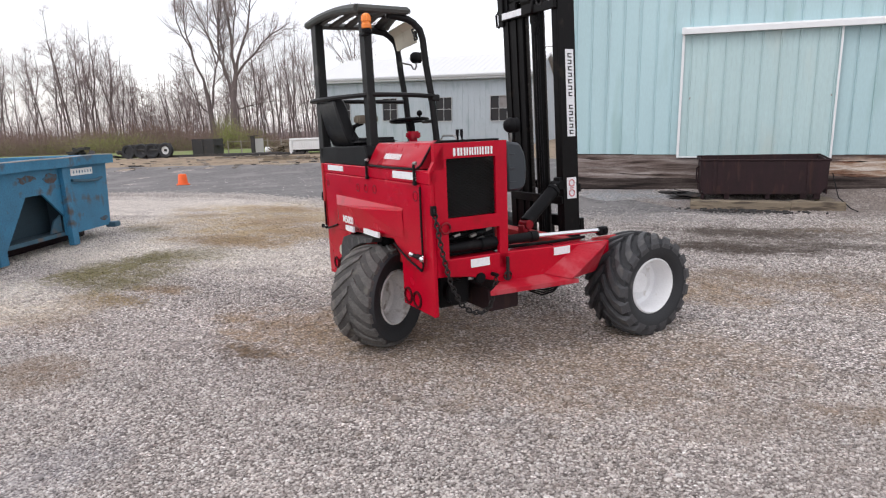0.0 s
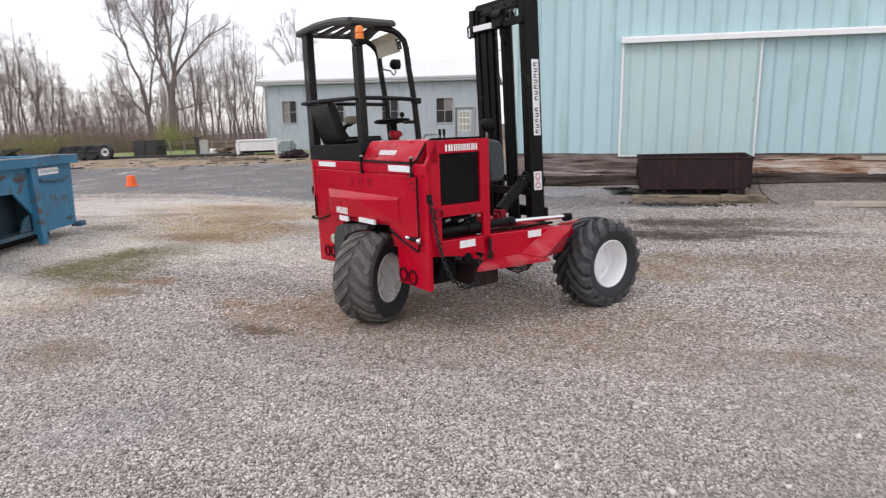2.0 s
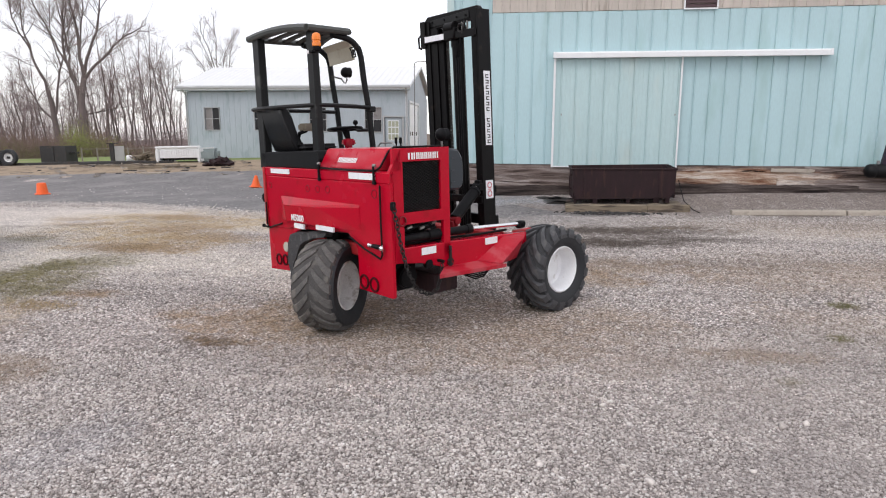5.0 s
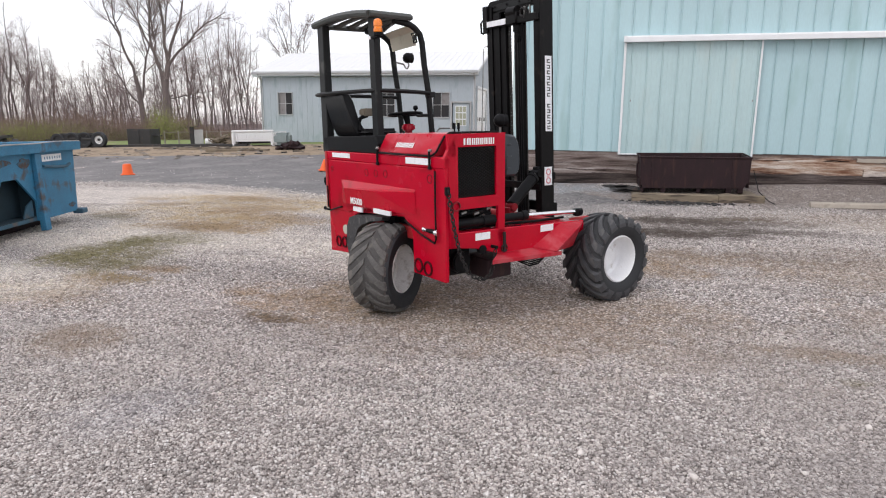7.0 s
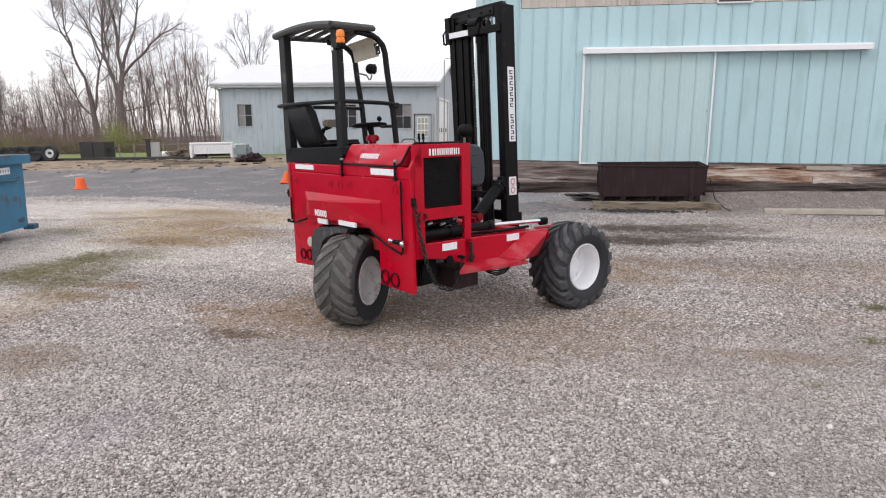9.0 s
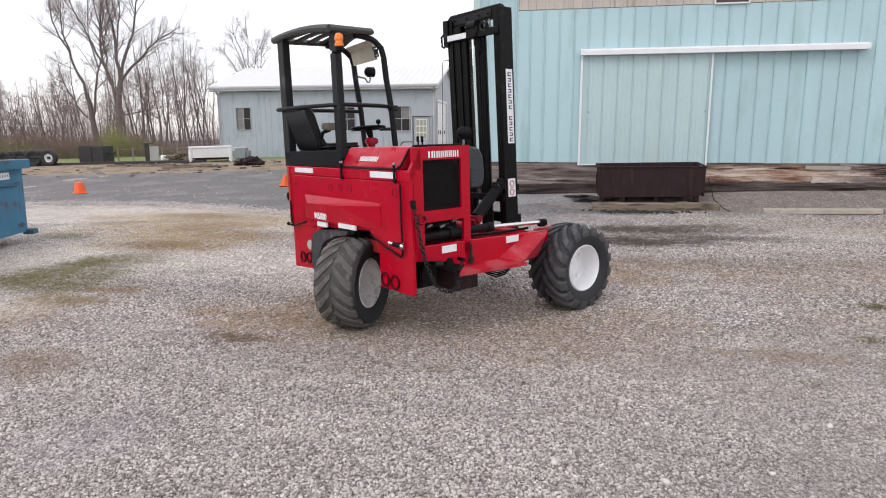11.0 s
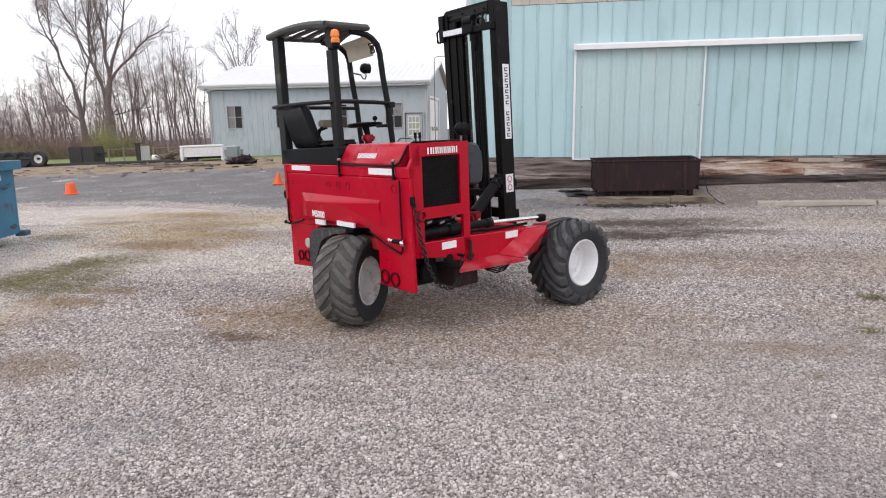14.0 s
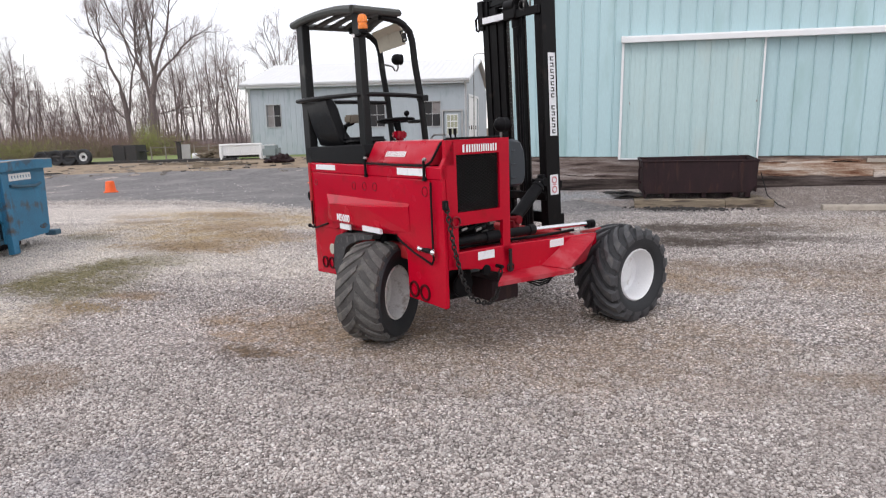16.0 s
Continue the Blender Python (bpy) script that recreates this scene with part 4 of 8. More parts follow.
door = part("door", box(u0 + 0.04, u1 - 0.04, 0.03, 0.08, z0, z1 - 0.03), GREYBLUE, shed, "blue-grey door with a nine-pane light")
part("door_frame", pierced(u0 - 0.08, u1 + 0.08, z0, z1 + 0.08, [(u0 - 0.0, u1 + 0.0, z0 - 1, z1)], -0.05, -0.003), FRAME_T, door)
for i in range(3):
    for j in range(3):
        a, c = u0 + 0.19 + i * 0.18, 1.22 + j * 0.32
        part("pane", box(a, a + 0.15, 0.018, 0.028, c, c + 0.27), PANE_DOOR, door)
part("light_frame", pierced(u0 + 0.16, u0 + 0.73, 1.19, 2.18, [(u0 + 0.19 + i * 0.18, u0 + 0.34 + i * 0.18, 1.22 + k * 0.32, 1.49 + k * 0.32) for i in range(3) for k in range(3)], 0.012, 0.029), FRAME_W, door)
garage = part("garage_door", box(SR - 0.10, SR - 0.03, 0.7, 4.1, S0, 3.05), BED_WHITE, shed, "white sectional garage door")
for k in range(1, 5):
    part("seam", box(SR - 0.029, SR - 0.02, 0.7, 4.1, S0 + k * 0.57 - 0.012, S0 + k * 0.57 + 0.012), FRAME_W, garage)
for k in range(4):
    part("pane", box(SR - 0.029, SR - 0.022, 0.95 + k * 0.8, 1.35 + k * 0.8, 1.42, 1.62), PANE, garage)
part("door_casing", moved(pierced(0.58, 4.22, S0, 3.17, [(0.7, 4.1, S0 - 1, 3.05)], 0.0, 0.04), Matrix(((0, 1, 0, SR), (1, 0, 0, 0), (0, 0, 1, 0), (0, 0, 0, 1)))), FRAME_W, garage)


# ---- the truck-mounted forklift ----
# Its own frame: x to the right along its rear panel, y forward to the mast, z up.
TRUCK = SLOPE @ pose(-1.78, 3.339, 0, 0, 0, -33.0)
truck = thing("forklift", "red three-wheeled truck-mounted forklift with black mast and guard on gravel", "forklift", TRUCK)
YR, XS, XL = -0.07, 0.06, -1.82      # rear panel, right side, left side


def plate_y(pts, y, depth, bevel=0.004):
    return prism(pts, depth, "y", y, bevel)


# rear panel with its wheel arch; the lower corners reach down beside the wheel
panel = [(XL, 1.25), (XL, 0.305), (-1.47, 0.33), (-1.40, 0.60), (-1.31, 0.70), (-1.22, 0.735), (-0.50, 0.775), (-0.42, 0.72), (-0.375, 0.66), (-0.372, 0.352), (0.05, 0.345), (XS, 0.36), (XS, 0.62), (XS, 1.26)]
rear = part("rear_panel", plate_y(panel, YR, 0.03, 0.005), RED, truck, "glossy red rear panel arched over the wheel")
# a flat door leaf stands proud of it, with a slanting ledge pressed into it
leaf = [(XL + 0.06, 1.17), (XL + 0.06, 0.72), (-1.40, 0.72), (-1.30, 0.76), (-0.46, 0.785), (-0.06, 0.63), (-0.06, 1.17)]
part("door_leaf", plate_y(leaf, YR - 0.012, 0.011, 0.003), RED, rear)
bm = bmesh.new()
vs = [bm.verts.new(c) for c in ((-1.52, YR - 0.013, 1.005), (-0.30, YR - 0.013, 1.005), (-0.31, YR - 0.018, 0.985), (-0.86, YR - 0.065, 0.952), (-1.38, YR - 0.065, 0.94),
                                (-1.52, YR - 0.013, 0.80), (-0.30, YR - 0.013, 0.81), (-1.38, YR - 0.05, 0.80), (-0.86, YR - 0.045, 0.80))]
for f in ((0, 1, 2, 3, 4), (0, 4, 7, 5), (4, 3, 8, 7), (3, 2, 6, 8)):
    bm.faces.new([vs[i] for i in f])
bmesh.ops.recalc_face_normals(bm, faces=bm.faces[:])
part("pressed_ledge", bm, RED, rear, "slanting ledge pressed in the panel")
part("left_edge", box(XL - 0.012, XL + 0.018, YR - 0.02, YR + 0.9, 0.72, 1.25, 0.006), RED_DULL, truck)
part("left_side_plate", box(XL, XL + 0.02, YR + 0.032, 0.62, 0.32, 0.72, 0.004), RED_DULL, truck)
part("panel_cap", box(XL, -0.86, YR - 0.008, YR + 0.20, 1.175, 1.252, 0.006), RED, truck)
part("panel_cap", box(-0.858, XS, YR - 0.008, YR + 0.05, 1.175, 1.252, 0.006), RED, truck)
# reflectors and marks
for i, (a, c, e, f) in enumerate(((-1.683, -1.344, 1.199, 1.240), (-0.433, -0.101, 1.196, 1.243))):
    part("reflector", box(a, c, YR - 0.013, YR - 0.009, e, f), REFLECT, truck, "white reflective strip")
for a, c, e, f in ((-1.215, -1.06, 0.755, 0.795), (-0.86, -0.60, 0.775, 0.812)):
    part("reflector", box(a, c, YR - 0.068, YR - 0.052, e, f), REFLECT, truck, "white reflective strip")


def lettering(body, size, m, parent, mat_, name="lettering"):
    cu = bpy.data.curves.new(name, "FONT")
    cu.body, cu.size, cu.extrude, cu.offset, cu.align_x, cu.align_y = body, size, 0.001, 0.0022, "LEFT", "BOTTOM_BASELINE"
    tmp = bpy.data.objects.new(name, cu)
    scene.collection.objects.link(tmp)
    me = bpy.data.meshes.new_from_object(tmp.evaluated_get(bpy.context.evaluated_depsgraph_get()))
    bpy.data.objects.remove(tmp)
    me.materials.clear()
    me.materials.append(mat_)
    return shared(name, me, parent, m)


lettering("M5000", 0.075, Matrix.Translation((-1.26, YR - 0.067, 0.818)) @ Matrix.Diagonal((1.0, 1, 1, 1)) @ Matrix.Rotation(radians(90), 4, "X"), truck, WHITE_MARK)


def bar_mark(widths, height, gap, m, parent, mat_, name="mark"):
    """A brand mark drawn as plain upright blocks, side by side."""
    a, out = 0.0, []
    for w in widths:
        out.append(box(a, a + w * 0.34, -0.002, 0.0, 0, height))
        out.append(box(a + w * 0.66, a + w, -0.002, 0.0, 0, height))
        a += w + gap
    return part(name, moved(join(*out), m), mat_, parent)


MARK = (0.044, 0.036, 0.03, 0.03, 0.03, 0.034, 0.034)
# pressed holes with raised lips, and the crossbar locks
for x, z, r in ((-0.297, 0.422, 0.050), (-0.169, 0.418, 0.050), (-1.647, 0.417, 0.044), (-1.53, 0.425, 0.044)):
    part("lashing_ring", ring((x, YR - 0.004, z), r, 0.009, "y"), RIM_MARK, truck, smooth=True)
for x, z, r in ((-1.05, 1.091, 0.028), (-0.892, 1.095, 0.028), (-0.741, 1.098, 0.028), (-0.114, 1.098, 0.03), (-1.70, 1.09, 0.022)):
    part("boss", ring((x, YR - 0.012, z), r, 0.0042, "y"), BOSS_RED, truck, smooth=True)
part("door_rod", tube([(-0.035, YR - 0.02, 1.16), (-0.035, YR - 0.022, 0.9), (-0.035, YR - 0.02, 0.66), (-0.055, YR - 0.02, 0.63), (-0.25, YR - 0.02, 0.68), (-0.45, YR - 0.02, 0.755)], 0.007, 8), BLACK, truck, "black wire stay", smooth=True)
part("door_rod", tube([(XL + 0.02, YR - 0.02, 0.93), (XL + 0.02, YR - 0.02, 0.73), (XL + 0.06, YR - 0.02, 0.70), (-1.52, YR - 0.02, 0.76)], 0.007, 8), BLACK, truck, smooth=True)
latch = part("latch", join(rod((-0.135, YR - 0.03, 0.719), (-0.045, YR - 0.03, 0.716), 0.014), box(-0.12, -0.06, YR - 0.03, YR - 0.012, 0.700, 0.733, 0.003)), BLACK, truck, "black sliding latch with steel ends", smooth=True)
part("latch_end", join(rod((-0.175, YR - 0.03, 0.721), (-0.135, YR - 0.03, 0.719), 0.014), ball((-0.178, YR - 0.03, 0.721), 0.018, n=10)), CHROME, latch, smooth=True)
part("latch_end", join(ball((-0.025, YR - 0.032, 0.714), 0.020, n=10), box(-0.035, -0.015, YR - 0.03, YR - 0.02, 0.69, 0.735, 0.004)), CHROME, latch, smooth=True)
part("latch", join(rod((XL - 0.03, YR - 0.03, 0.71), (XL + 0.05, YR - 0.03, 0.705), 0.01), ball((XL - 0.03, YR - 0.03, 0.712), 0.018, n=10)), BLACK, truck, smooth=True)
part("latch", join(rod((XL - 0.03, YR - 0.01, 1.0), (XL - 0.03, YR - 0.01, 0.93), 0.012), ring((XL - 0.03, YR - 0.01, 0.97), 0.03, 0.008, "y", 14, 6)), BLACK, truck, smooth=True)
part("tail_lamp", join(rod((-1.498, YR + 0.02, 0.547), (-1.498, YR - 0.012, 0.547), 0.048, 0.044, 18, 0.004)), LENS, truck, "round clear lamp", smooth=True)

# engine hood: slant face, flat top, grille side
HX = -0.87
hood = part("hood", prism([(YR + 0.01, 1.262), (YR + 0.004, 1.275), (0.012, 1.405), (0.03, 1.416), (0.49, 1.413), (0.49, 1.262)], -0.80, "x", -0.07, 0.006), RED_HOOD, truck, "red bonnet with a slanting front", smooth=True)
part("hood_edge", tube([(HX + 0.005, YR - 0.01, 1.265), (-0.45, YR - 0.014, 1.262), (-0.09, YR - 0.012, 1.263), (-0.045, YR + 0.0, 1.29), (-0.035, 0.0, 1.40), (-0.03, 0.04, 1.425), (-0.03, 0.49, 1.422)], 0.008, 8), BLACK, hood, "black rubber seal", smooth=True)
for x in (-0.845, -0.10):
    part("rubber_catch", join(rod((x, YR - 0.022, 1.30), (x, YR - 0.022, 1.17), 0.009), box(x - 0.016, x + 0.016, YR - 0.03, YR - 0.01, 1.165, 1.19, 0.004)), BLACK, hood, smooth=True)
    part("catch_hook", join(ball((x, YR - 0.022, 1.30), 0.011, n=10), box(x - 0.010, x + 0.014, YR - 0.022, YR - 0.005, 1.29, 1.312, 0.003)), STEEL, hood, smooth=True)
slant = Matrix.Translation((-0.63, YR + 0.022, 1.312)) @ Matrix.Rotation(radians(-31), 4, "X")
bar_mark([w * 0.82 for w in MARK], 0.042, 0.0085, slant @ Matrix.Shear("XZ", 4, (0.22, 0)), truck, WHITE_MARK)
# side frame round the grille
side = moved(pierced(-0.038, 0.49, 0.60, 1.418, [(0.046, 0.404, 0.96, 1.324), (0.046, 0.425, 0.5, 0.875)], 0.0, 0.03), Matrix(((0, 1, 0, XS - 0.03), (1, 0, 0, 0), (0, 0, 1, 0), (0, 0, 0, 1))))
part("side_frame", side, RED, truck, "red side frame round the grille")
part("side_frame", prism([(-0.068, 1.26), (0.028, 1.416), (0.028, 1.26)], 0.03, "x", XS - 0.03), RED, truck)
part("side_frame", box(XS - 0.028, XS - 0.001, YR + 0.032, -0.040, 0.62, 1.26), RED, truck)
bar_mark(MARK, 0.047, 0.0075, Matrix.Translation((XS + 0.004, 0.095, 1.338)) @ Matrix.Rotation(radians(90), 4, "Z"), truck, WHITE_MARK)
# Added near-black sheet that stands for the dark behind the mesh.
part("grille_back", box(XS - 0.06, XS - 0.045, 0.02, 0.43, 0.93, 1.34), HOLE, truck)
bars = []
g0, g1, h0, h1, step, steep = 0.046, 0.404, 0.961, 1.324, 0.021, 0.55
for sgn in (1, -1):
    z = h0 - steep * (g1 - g0)
    while z < h1 + steep * (g1 - g0):
        # a strand z + sgn * steep * (y - g0), cut to the opening
        ends = sorted(((h0 - z) / (sgn * steep), (h1 - z) / (sgn * steep)))
        lo_y, hi_y = g0 + max(0.0, ends[0]), g0 + min(g1 - g0, ends[1])
        if hi_y - lo_y > 0.01:
            x = XS - 0.02 - 0.003 * sgn
            bars.append(rod((x, lo_y, z + sgn * steep * (lo_y - g0)), (x, hi_y, z + sgn * steep * (hi_y - g0)), 0.0040, None, 4))
        z += step
part("grille_mesh", join(*bars), GUARD, truck, "black expanded metal grille")
part("radiator", box(-0.7, XS - 0.062, 0.06, 0.42, 0.9, 1.36, 0.01), BLACK, truck)
part("lifting_eye", ring((XS + 0.012, 0.02, 0.905), 0.032, 0.007, "x"), RED_OILY, truck, smooth=True)

# cleaning tank behind the side frame
tank_body = part("fluid_tank", prism([(0.50, 1.085), (0.615, 1.085), (0.655, 1.12), (0.665, 1.20), (0.655, 1.32), (0.61, 1.395), (0.50, 1.41)], -0.45, "x", XS - 0.012, 0.018), TANK, truck, "slate-grey plastic tank", smooth=True)
for z in (1.14, 1.23, 1.32):
    part("moulded_lip", box(XS - 0.014, XS - 0.006, 0.52, 0.56, z, z + 0.012, 0.003), TANK, tank_body)

# main frame: cross beam, right and left arms with their wedge guards
part("cross_beam", box(XL + 0.05, XS - 0.11, 0.02, 0.34, 0.58, 0.68, 0.01), RED_DULL, truck)
part("engine_block", box(-1.55, -0.15, 0.08, 0.55, 0.62, 1.0, 0.03), BLACK, truck)
part("pump_housing", join(box(-0.55, -0.12, 0.06, 0.30, 0.34, 0.58, 0.02), rod((-0.13, 0.17, 0.45), (-0.06, 0.17, 0.45), 0.085, None, 18, 0.01)), BLACK, truck, "oily black pump housing", smooth=True)
part("lug_plate", join(rod((XS - 0.03, 0.27, 0.555), (XS + 0.008, 0.27, 0.555), 0.036, None, 18, 0.004)), BLACK, truck, smooth=True)
part("hydraulic_tank", box(-0.30, 0.02, 0.36, 0.60, 0.30, 0.455, 0.012), RUST, truck)


def arm(x, s, name):
    """A side arm from the body to its front wheel; s is +1 on the right."""
    top = prism([(-0.02, 0.60), (-0.02, 0.705), (0.5, 0.698), (1.38, 0.667), (1.38, 0.58), (1.20, 0.45), (0.60, 0.45), (0.45, 0.50), (0.2, 0.572)], s * -0.10, "x", x, 0.006)
    a = part(name, top, RED, truck, "red steel side arm")
    o = x + s * 0.145
    bm = bmesh.new()
    w = [bm.verts.new(c) for c in ((x, 0.775, 0.505), (x, 1.09, 0.668), (o, 1.18, 0.655), (o, 0.905, 0.476), (x, 1.37, 0.66), (x, 1.25, 0.455))]
    for f in ((0, 1, 2, 3), (1, 4, 2), (2, 4, 5, 3), (0, 3, 5)):
        bm.faces.new([w[i] for i in f])
    bmesh.ops.recalc_face_normals(bm, faces=bm.faces[:])
    bmesh.ops.bevel(bm, geom=bm.edges[:], offset=0.006, segments=2, affect="EDGES")
    part("wedge_guard", bm, RED_DUST, a, "dusty red sloping mudguard plate", smooth=True)
    # the raised lozenges of its tread plate
    c00, c10, c11, c01 = Vector((x, 0.775, 0.505)), Vector((x, 1.09, 0.668)), Vector((o, 1.18, 0.655)), Vector((o, 0.905, 0.476))
    out = (c10 - c00).cross(c01 - c00).normalized() * (1 if s > 0 else -1)
    if out.z < 0:
        out = -out
    studs = []
    for i in range(11):
        for j in range(6):
            fu, fv = (i + 0.6) / 11.4, (j + 0.6) / 6.4
            q = c00.lerp(c10, fu).lerp(c01.lerp(c11, fu), fv) + out * 0.0035
            along_, across_ = (c10 - c00).normalized(), (c01 - c00).normalized()
            if (i + j) % 2:
                along_, across_ = across_, along_
            stud = bmesh.new()
            rim_ = [stud.verts.new(q + v) for v in (along_ * 0.011, across_ * 0.004, along_ * -0.011, across_ * -0.004)]
            peak = stud.verts.new(q + out * 0.0015)
            for k in range(4):
                stud.faces.new((rim_[k], rim_[(k + 1) % 4], peak))
            bmesh.ops.recalc_face_normals(stud, faces=stud.faces[:])
            studs.append(stud)
    part("tread_relief", join(*studs), RED_DUST, a)
    bm = bmesh.new()
    w = [bm.verts.new(c) for c in ((x, 0.42, 0.509), (x, 0.777, 0.505), (o, 0.965, 0.472), (o - s * 0.005, 0.25, 0.497), (x, 0.42, 0.480), (x, 0.777, 0.475), (o, 0.965, 0.444), (o - s * 0.005, 0.25, 0.468))]
    for f in ((0, 1, 2, 3), (3, 2, 6, 7), (4, 7, 6, 5), (0, 3, 7, 4)):
        bm.faces.new([w[i] for i in f])
    bmesh.ops.recalc_face_normals(bm, faces=bm.faces[:])
    part("step_plate", bm, RED_DUST, a, "dusty red step plate")
    return a


arm(XS, 1, "side_arm")
arm(-1.62, -1, "side_arm")
for y0, y1, z0, z1 in ((0.199, 0.340, 0.632, 0.686), (0.868, 1.008, 0.622, 0.676)):
    part("reflector", box(XS + 0.002, XS + 0.006, y0, y1, z0, z1), REFLECT, truck, "white reflective strip")
part("post_clip", join(rod((XS + 0.02, 0.47, 0.67), (XS + 0.02, 0.47, 0.52), 0.012), ring((XS + 0.02, 0.47, 0.545), 0.028, 0.006, "x", 14, 6)), BLACK_CHAIN, truck, smooth=True)
part("lug", rod((XS + 0.04, 0.78, 0.465), (XS + 0.04, 0.82, 0.475), 0.015), BLACK, truck)
# reach cylinder along the arm: black barrel, chrome rod, end fork
cyl = part("reach_cylinder", join(rod((XS - 0.05, -0.02, 0.765), (XS - 0.05, 0.74, 0.765), 0.032, None, 16, 0.004), rod((XS - 0.05, 0.30, 0.765), (XS - 0.05, 0.42, 0.765), 0.040, None, 16, 0.004), rod((XS - 0.05, 0.70, 0.765), (XS - 0.05, 0.76, 0.765), 0.038, None, 16, 0.004)), BLACK, truck, "black hydraulic reach cylinder", smooth=True)
part("piston_rod", rod((XS - 0.05, 0.75, 0.764), (XS - 0.05, 1.33, 0.738), 0.017, None, 14), CHROME, cyl, "chrome piston rod", smooth=True)
part("rod_end", join(rod((XS - 0.09, 1.36, 0.735), (XS - 0.01, 1.36, 0.735), 0.022, None, 12, 0.004), box(XS - 0.078, XS - 0.022, 1.31, 1.40, 0.70, 0.762, 0.012)), BLACK, cyl, smooth=True)
part("hydraulic_hose", tube([(-0.02, 0.05, 0.72), (-0.02, 0.5, 0.715), (-0.04, 0.9, 0.695), (-0.06, 1.25, 0.69)], 0.011, 8), BLACK, truck, smooth=True)
for k in range(4):
    sag, out = 0.02 * k, 0.012 * k
    part("hydraulic_hose", tube([(0.03 - out, 0.60, 0.46), (0.045 - out, 0.70, 0.425 - 0.6 * sag), (0.05 - out, 0.80, 0.405 - sag), (0.045 - out, 0.90, 0.41 - sag), (0.03 - out, 1.0, 0.435 - 0.5 * sag), (0.0, 1.08, 0.47)], 0.0065, 7), BLACK, truck, smooth=True)
part("hydraulic_hose", tube([(XS - 0.06, 0.05, 0.82), (XS - 0.09, 0.22, 0.83), (XS - 0.14, 0.38, 0.82), (XS - 0.3, 0.5, 0.80)], 0.012, 8), BLACK, truck, smooth=True)
part("hydraulic_hose", tube([(XS - 0.05, 0.05, 0.85), (XS - 0.12, 0.2, 0.86), (XS - 0.2, 0.4, 0.85)], 0.010, 8), BLACK, truck, smooth=True)

for k in range(7):
    z, x = 0.80 + 0.02 * (k % 4), XS - 0.10 - 0.03 * k
    part("hydraulic_hose", tube([(x, 0.04, z), (x + 0.03, 0.16, z + 0.03 * ((k * 3) % 4 - 1)), (x - 0.02, 0.30, z - 0.02), (x - 0.03, 0.46, z + 0.02 * ((k * 5) % 3))], 0.009, 7), BLACK, truck, smooth=True)
for y, z in ((0.12, 0.835), (0.24, 0.82), (0.36, 0.85), (0.30, 0.79)):
    part("hose_fitting", rod((XS - 0.07, y, z), (XS - 0.07, y + 0.045, z + 0.01), 0.014, None, 6), STEEL, truck)


def chain_along(points, pitch, r, thick, name, parent):
    """Links along a line, every other one turned."""
    pts = [Vector(p) for p in points]
    lens = [0.0]
    for a, c in zip(pts, pts[1:]):
        lens.append(lens[-1] + (c - a).length)
    out, d, i = [], 0.0, 0
    while d < lens[-1]:
        k = max(j for j in range(len(lens)) if lens[j] <= d)
        k = min(k, len(pts) - 2)
        t = (d - lens[k]) / (lens[k + 1] - lens[k])
        p, way = pts[k].lerp(pts[k + 1], t), (pts[k + 1] - pts[k]).normalized()
        link = tube([(r * 1.5 * math.cos(q), r * math.sin(q), 0) for q in (2 * math.pi * j / 12 for j in range(12))], thick, 6, closed=True)
        out.append(moved(link, Matrix.Translation(p) @ way.to_track_quat("X", "Z").to_matrix().to_4x4() @ Matrix.Rotation(radians(90 * (i % 2)), 4, "X")))
        d += pitch
        i += 1
    return part(name, join(*out), BLACK_CHAIN, parent, "hanging black steel chain", smooth=True)


chain_along([(XS + 0.02, -0.06, 1.02), (XS + 0.03, -0.045, 0.9), (XS + 0.035, -0.02, 0.75), (XS + 0.04, 0.03, 0.55), (XS + 0.05, 0.09, 0.42), (XS + 0.06, 0.16, 0.36), (XS + 0.06, 0.24, 0.345)], 0.030, 0.0135, 0.0052, "chain", truck)
chain_along([(XS + 0.06, 0.24, 0.345), (XS + 0.055, 0.30, 0.37), (XS + 0.05, 0.335, 0.45), (XS + 0.045, 0.36, 0.56)], 0.030, 0.0135, 0.0052, "chain", truck)
part("chain_hook", box(XS + 0.0, XS + 0.03, -0.08, -0.045, 0.99, 1.05, 0.005), BLACK, truck)
part("chain_pin", rod((XS + 0.0, 0.36, 0.57), (XS + 0.06, 0.36, 0.57), 0.013), BLACK, truck)

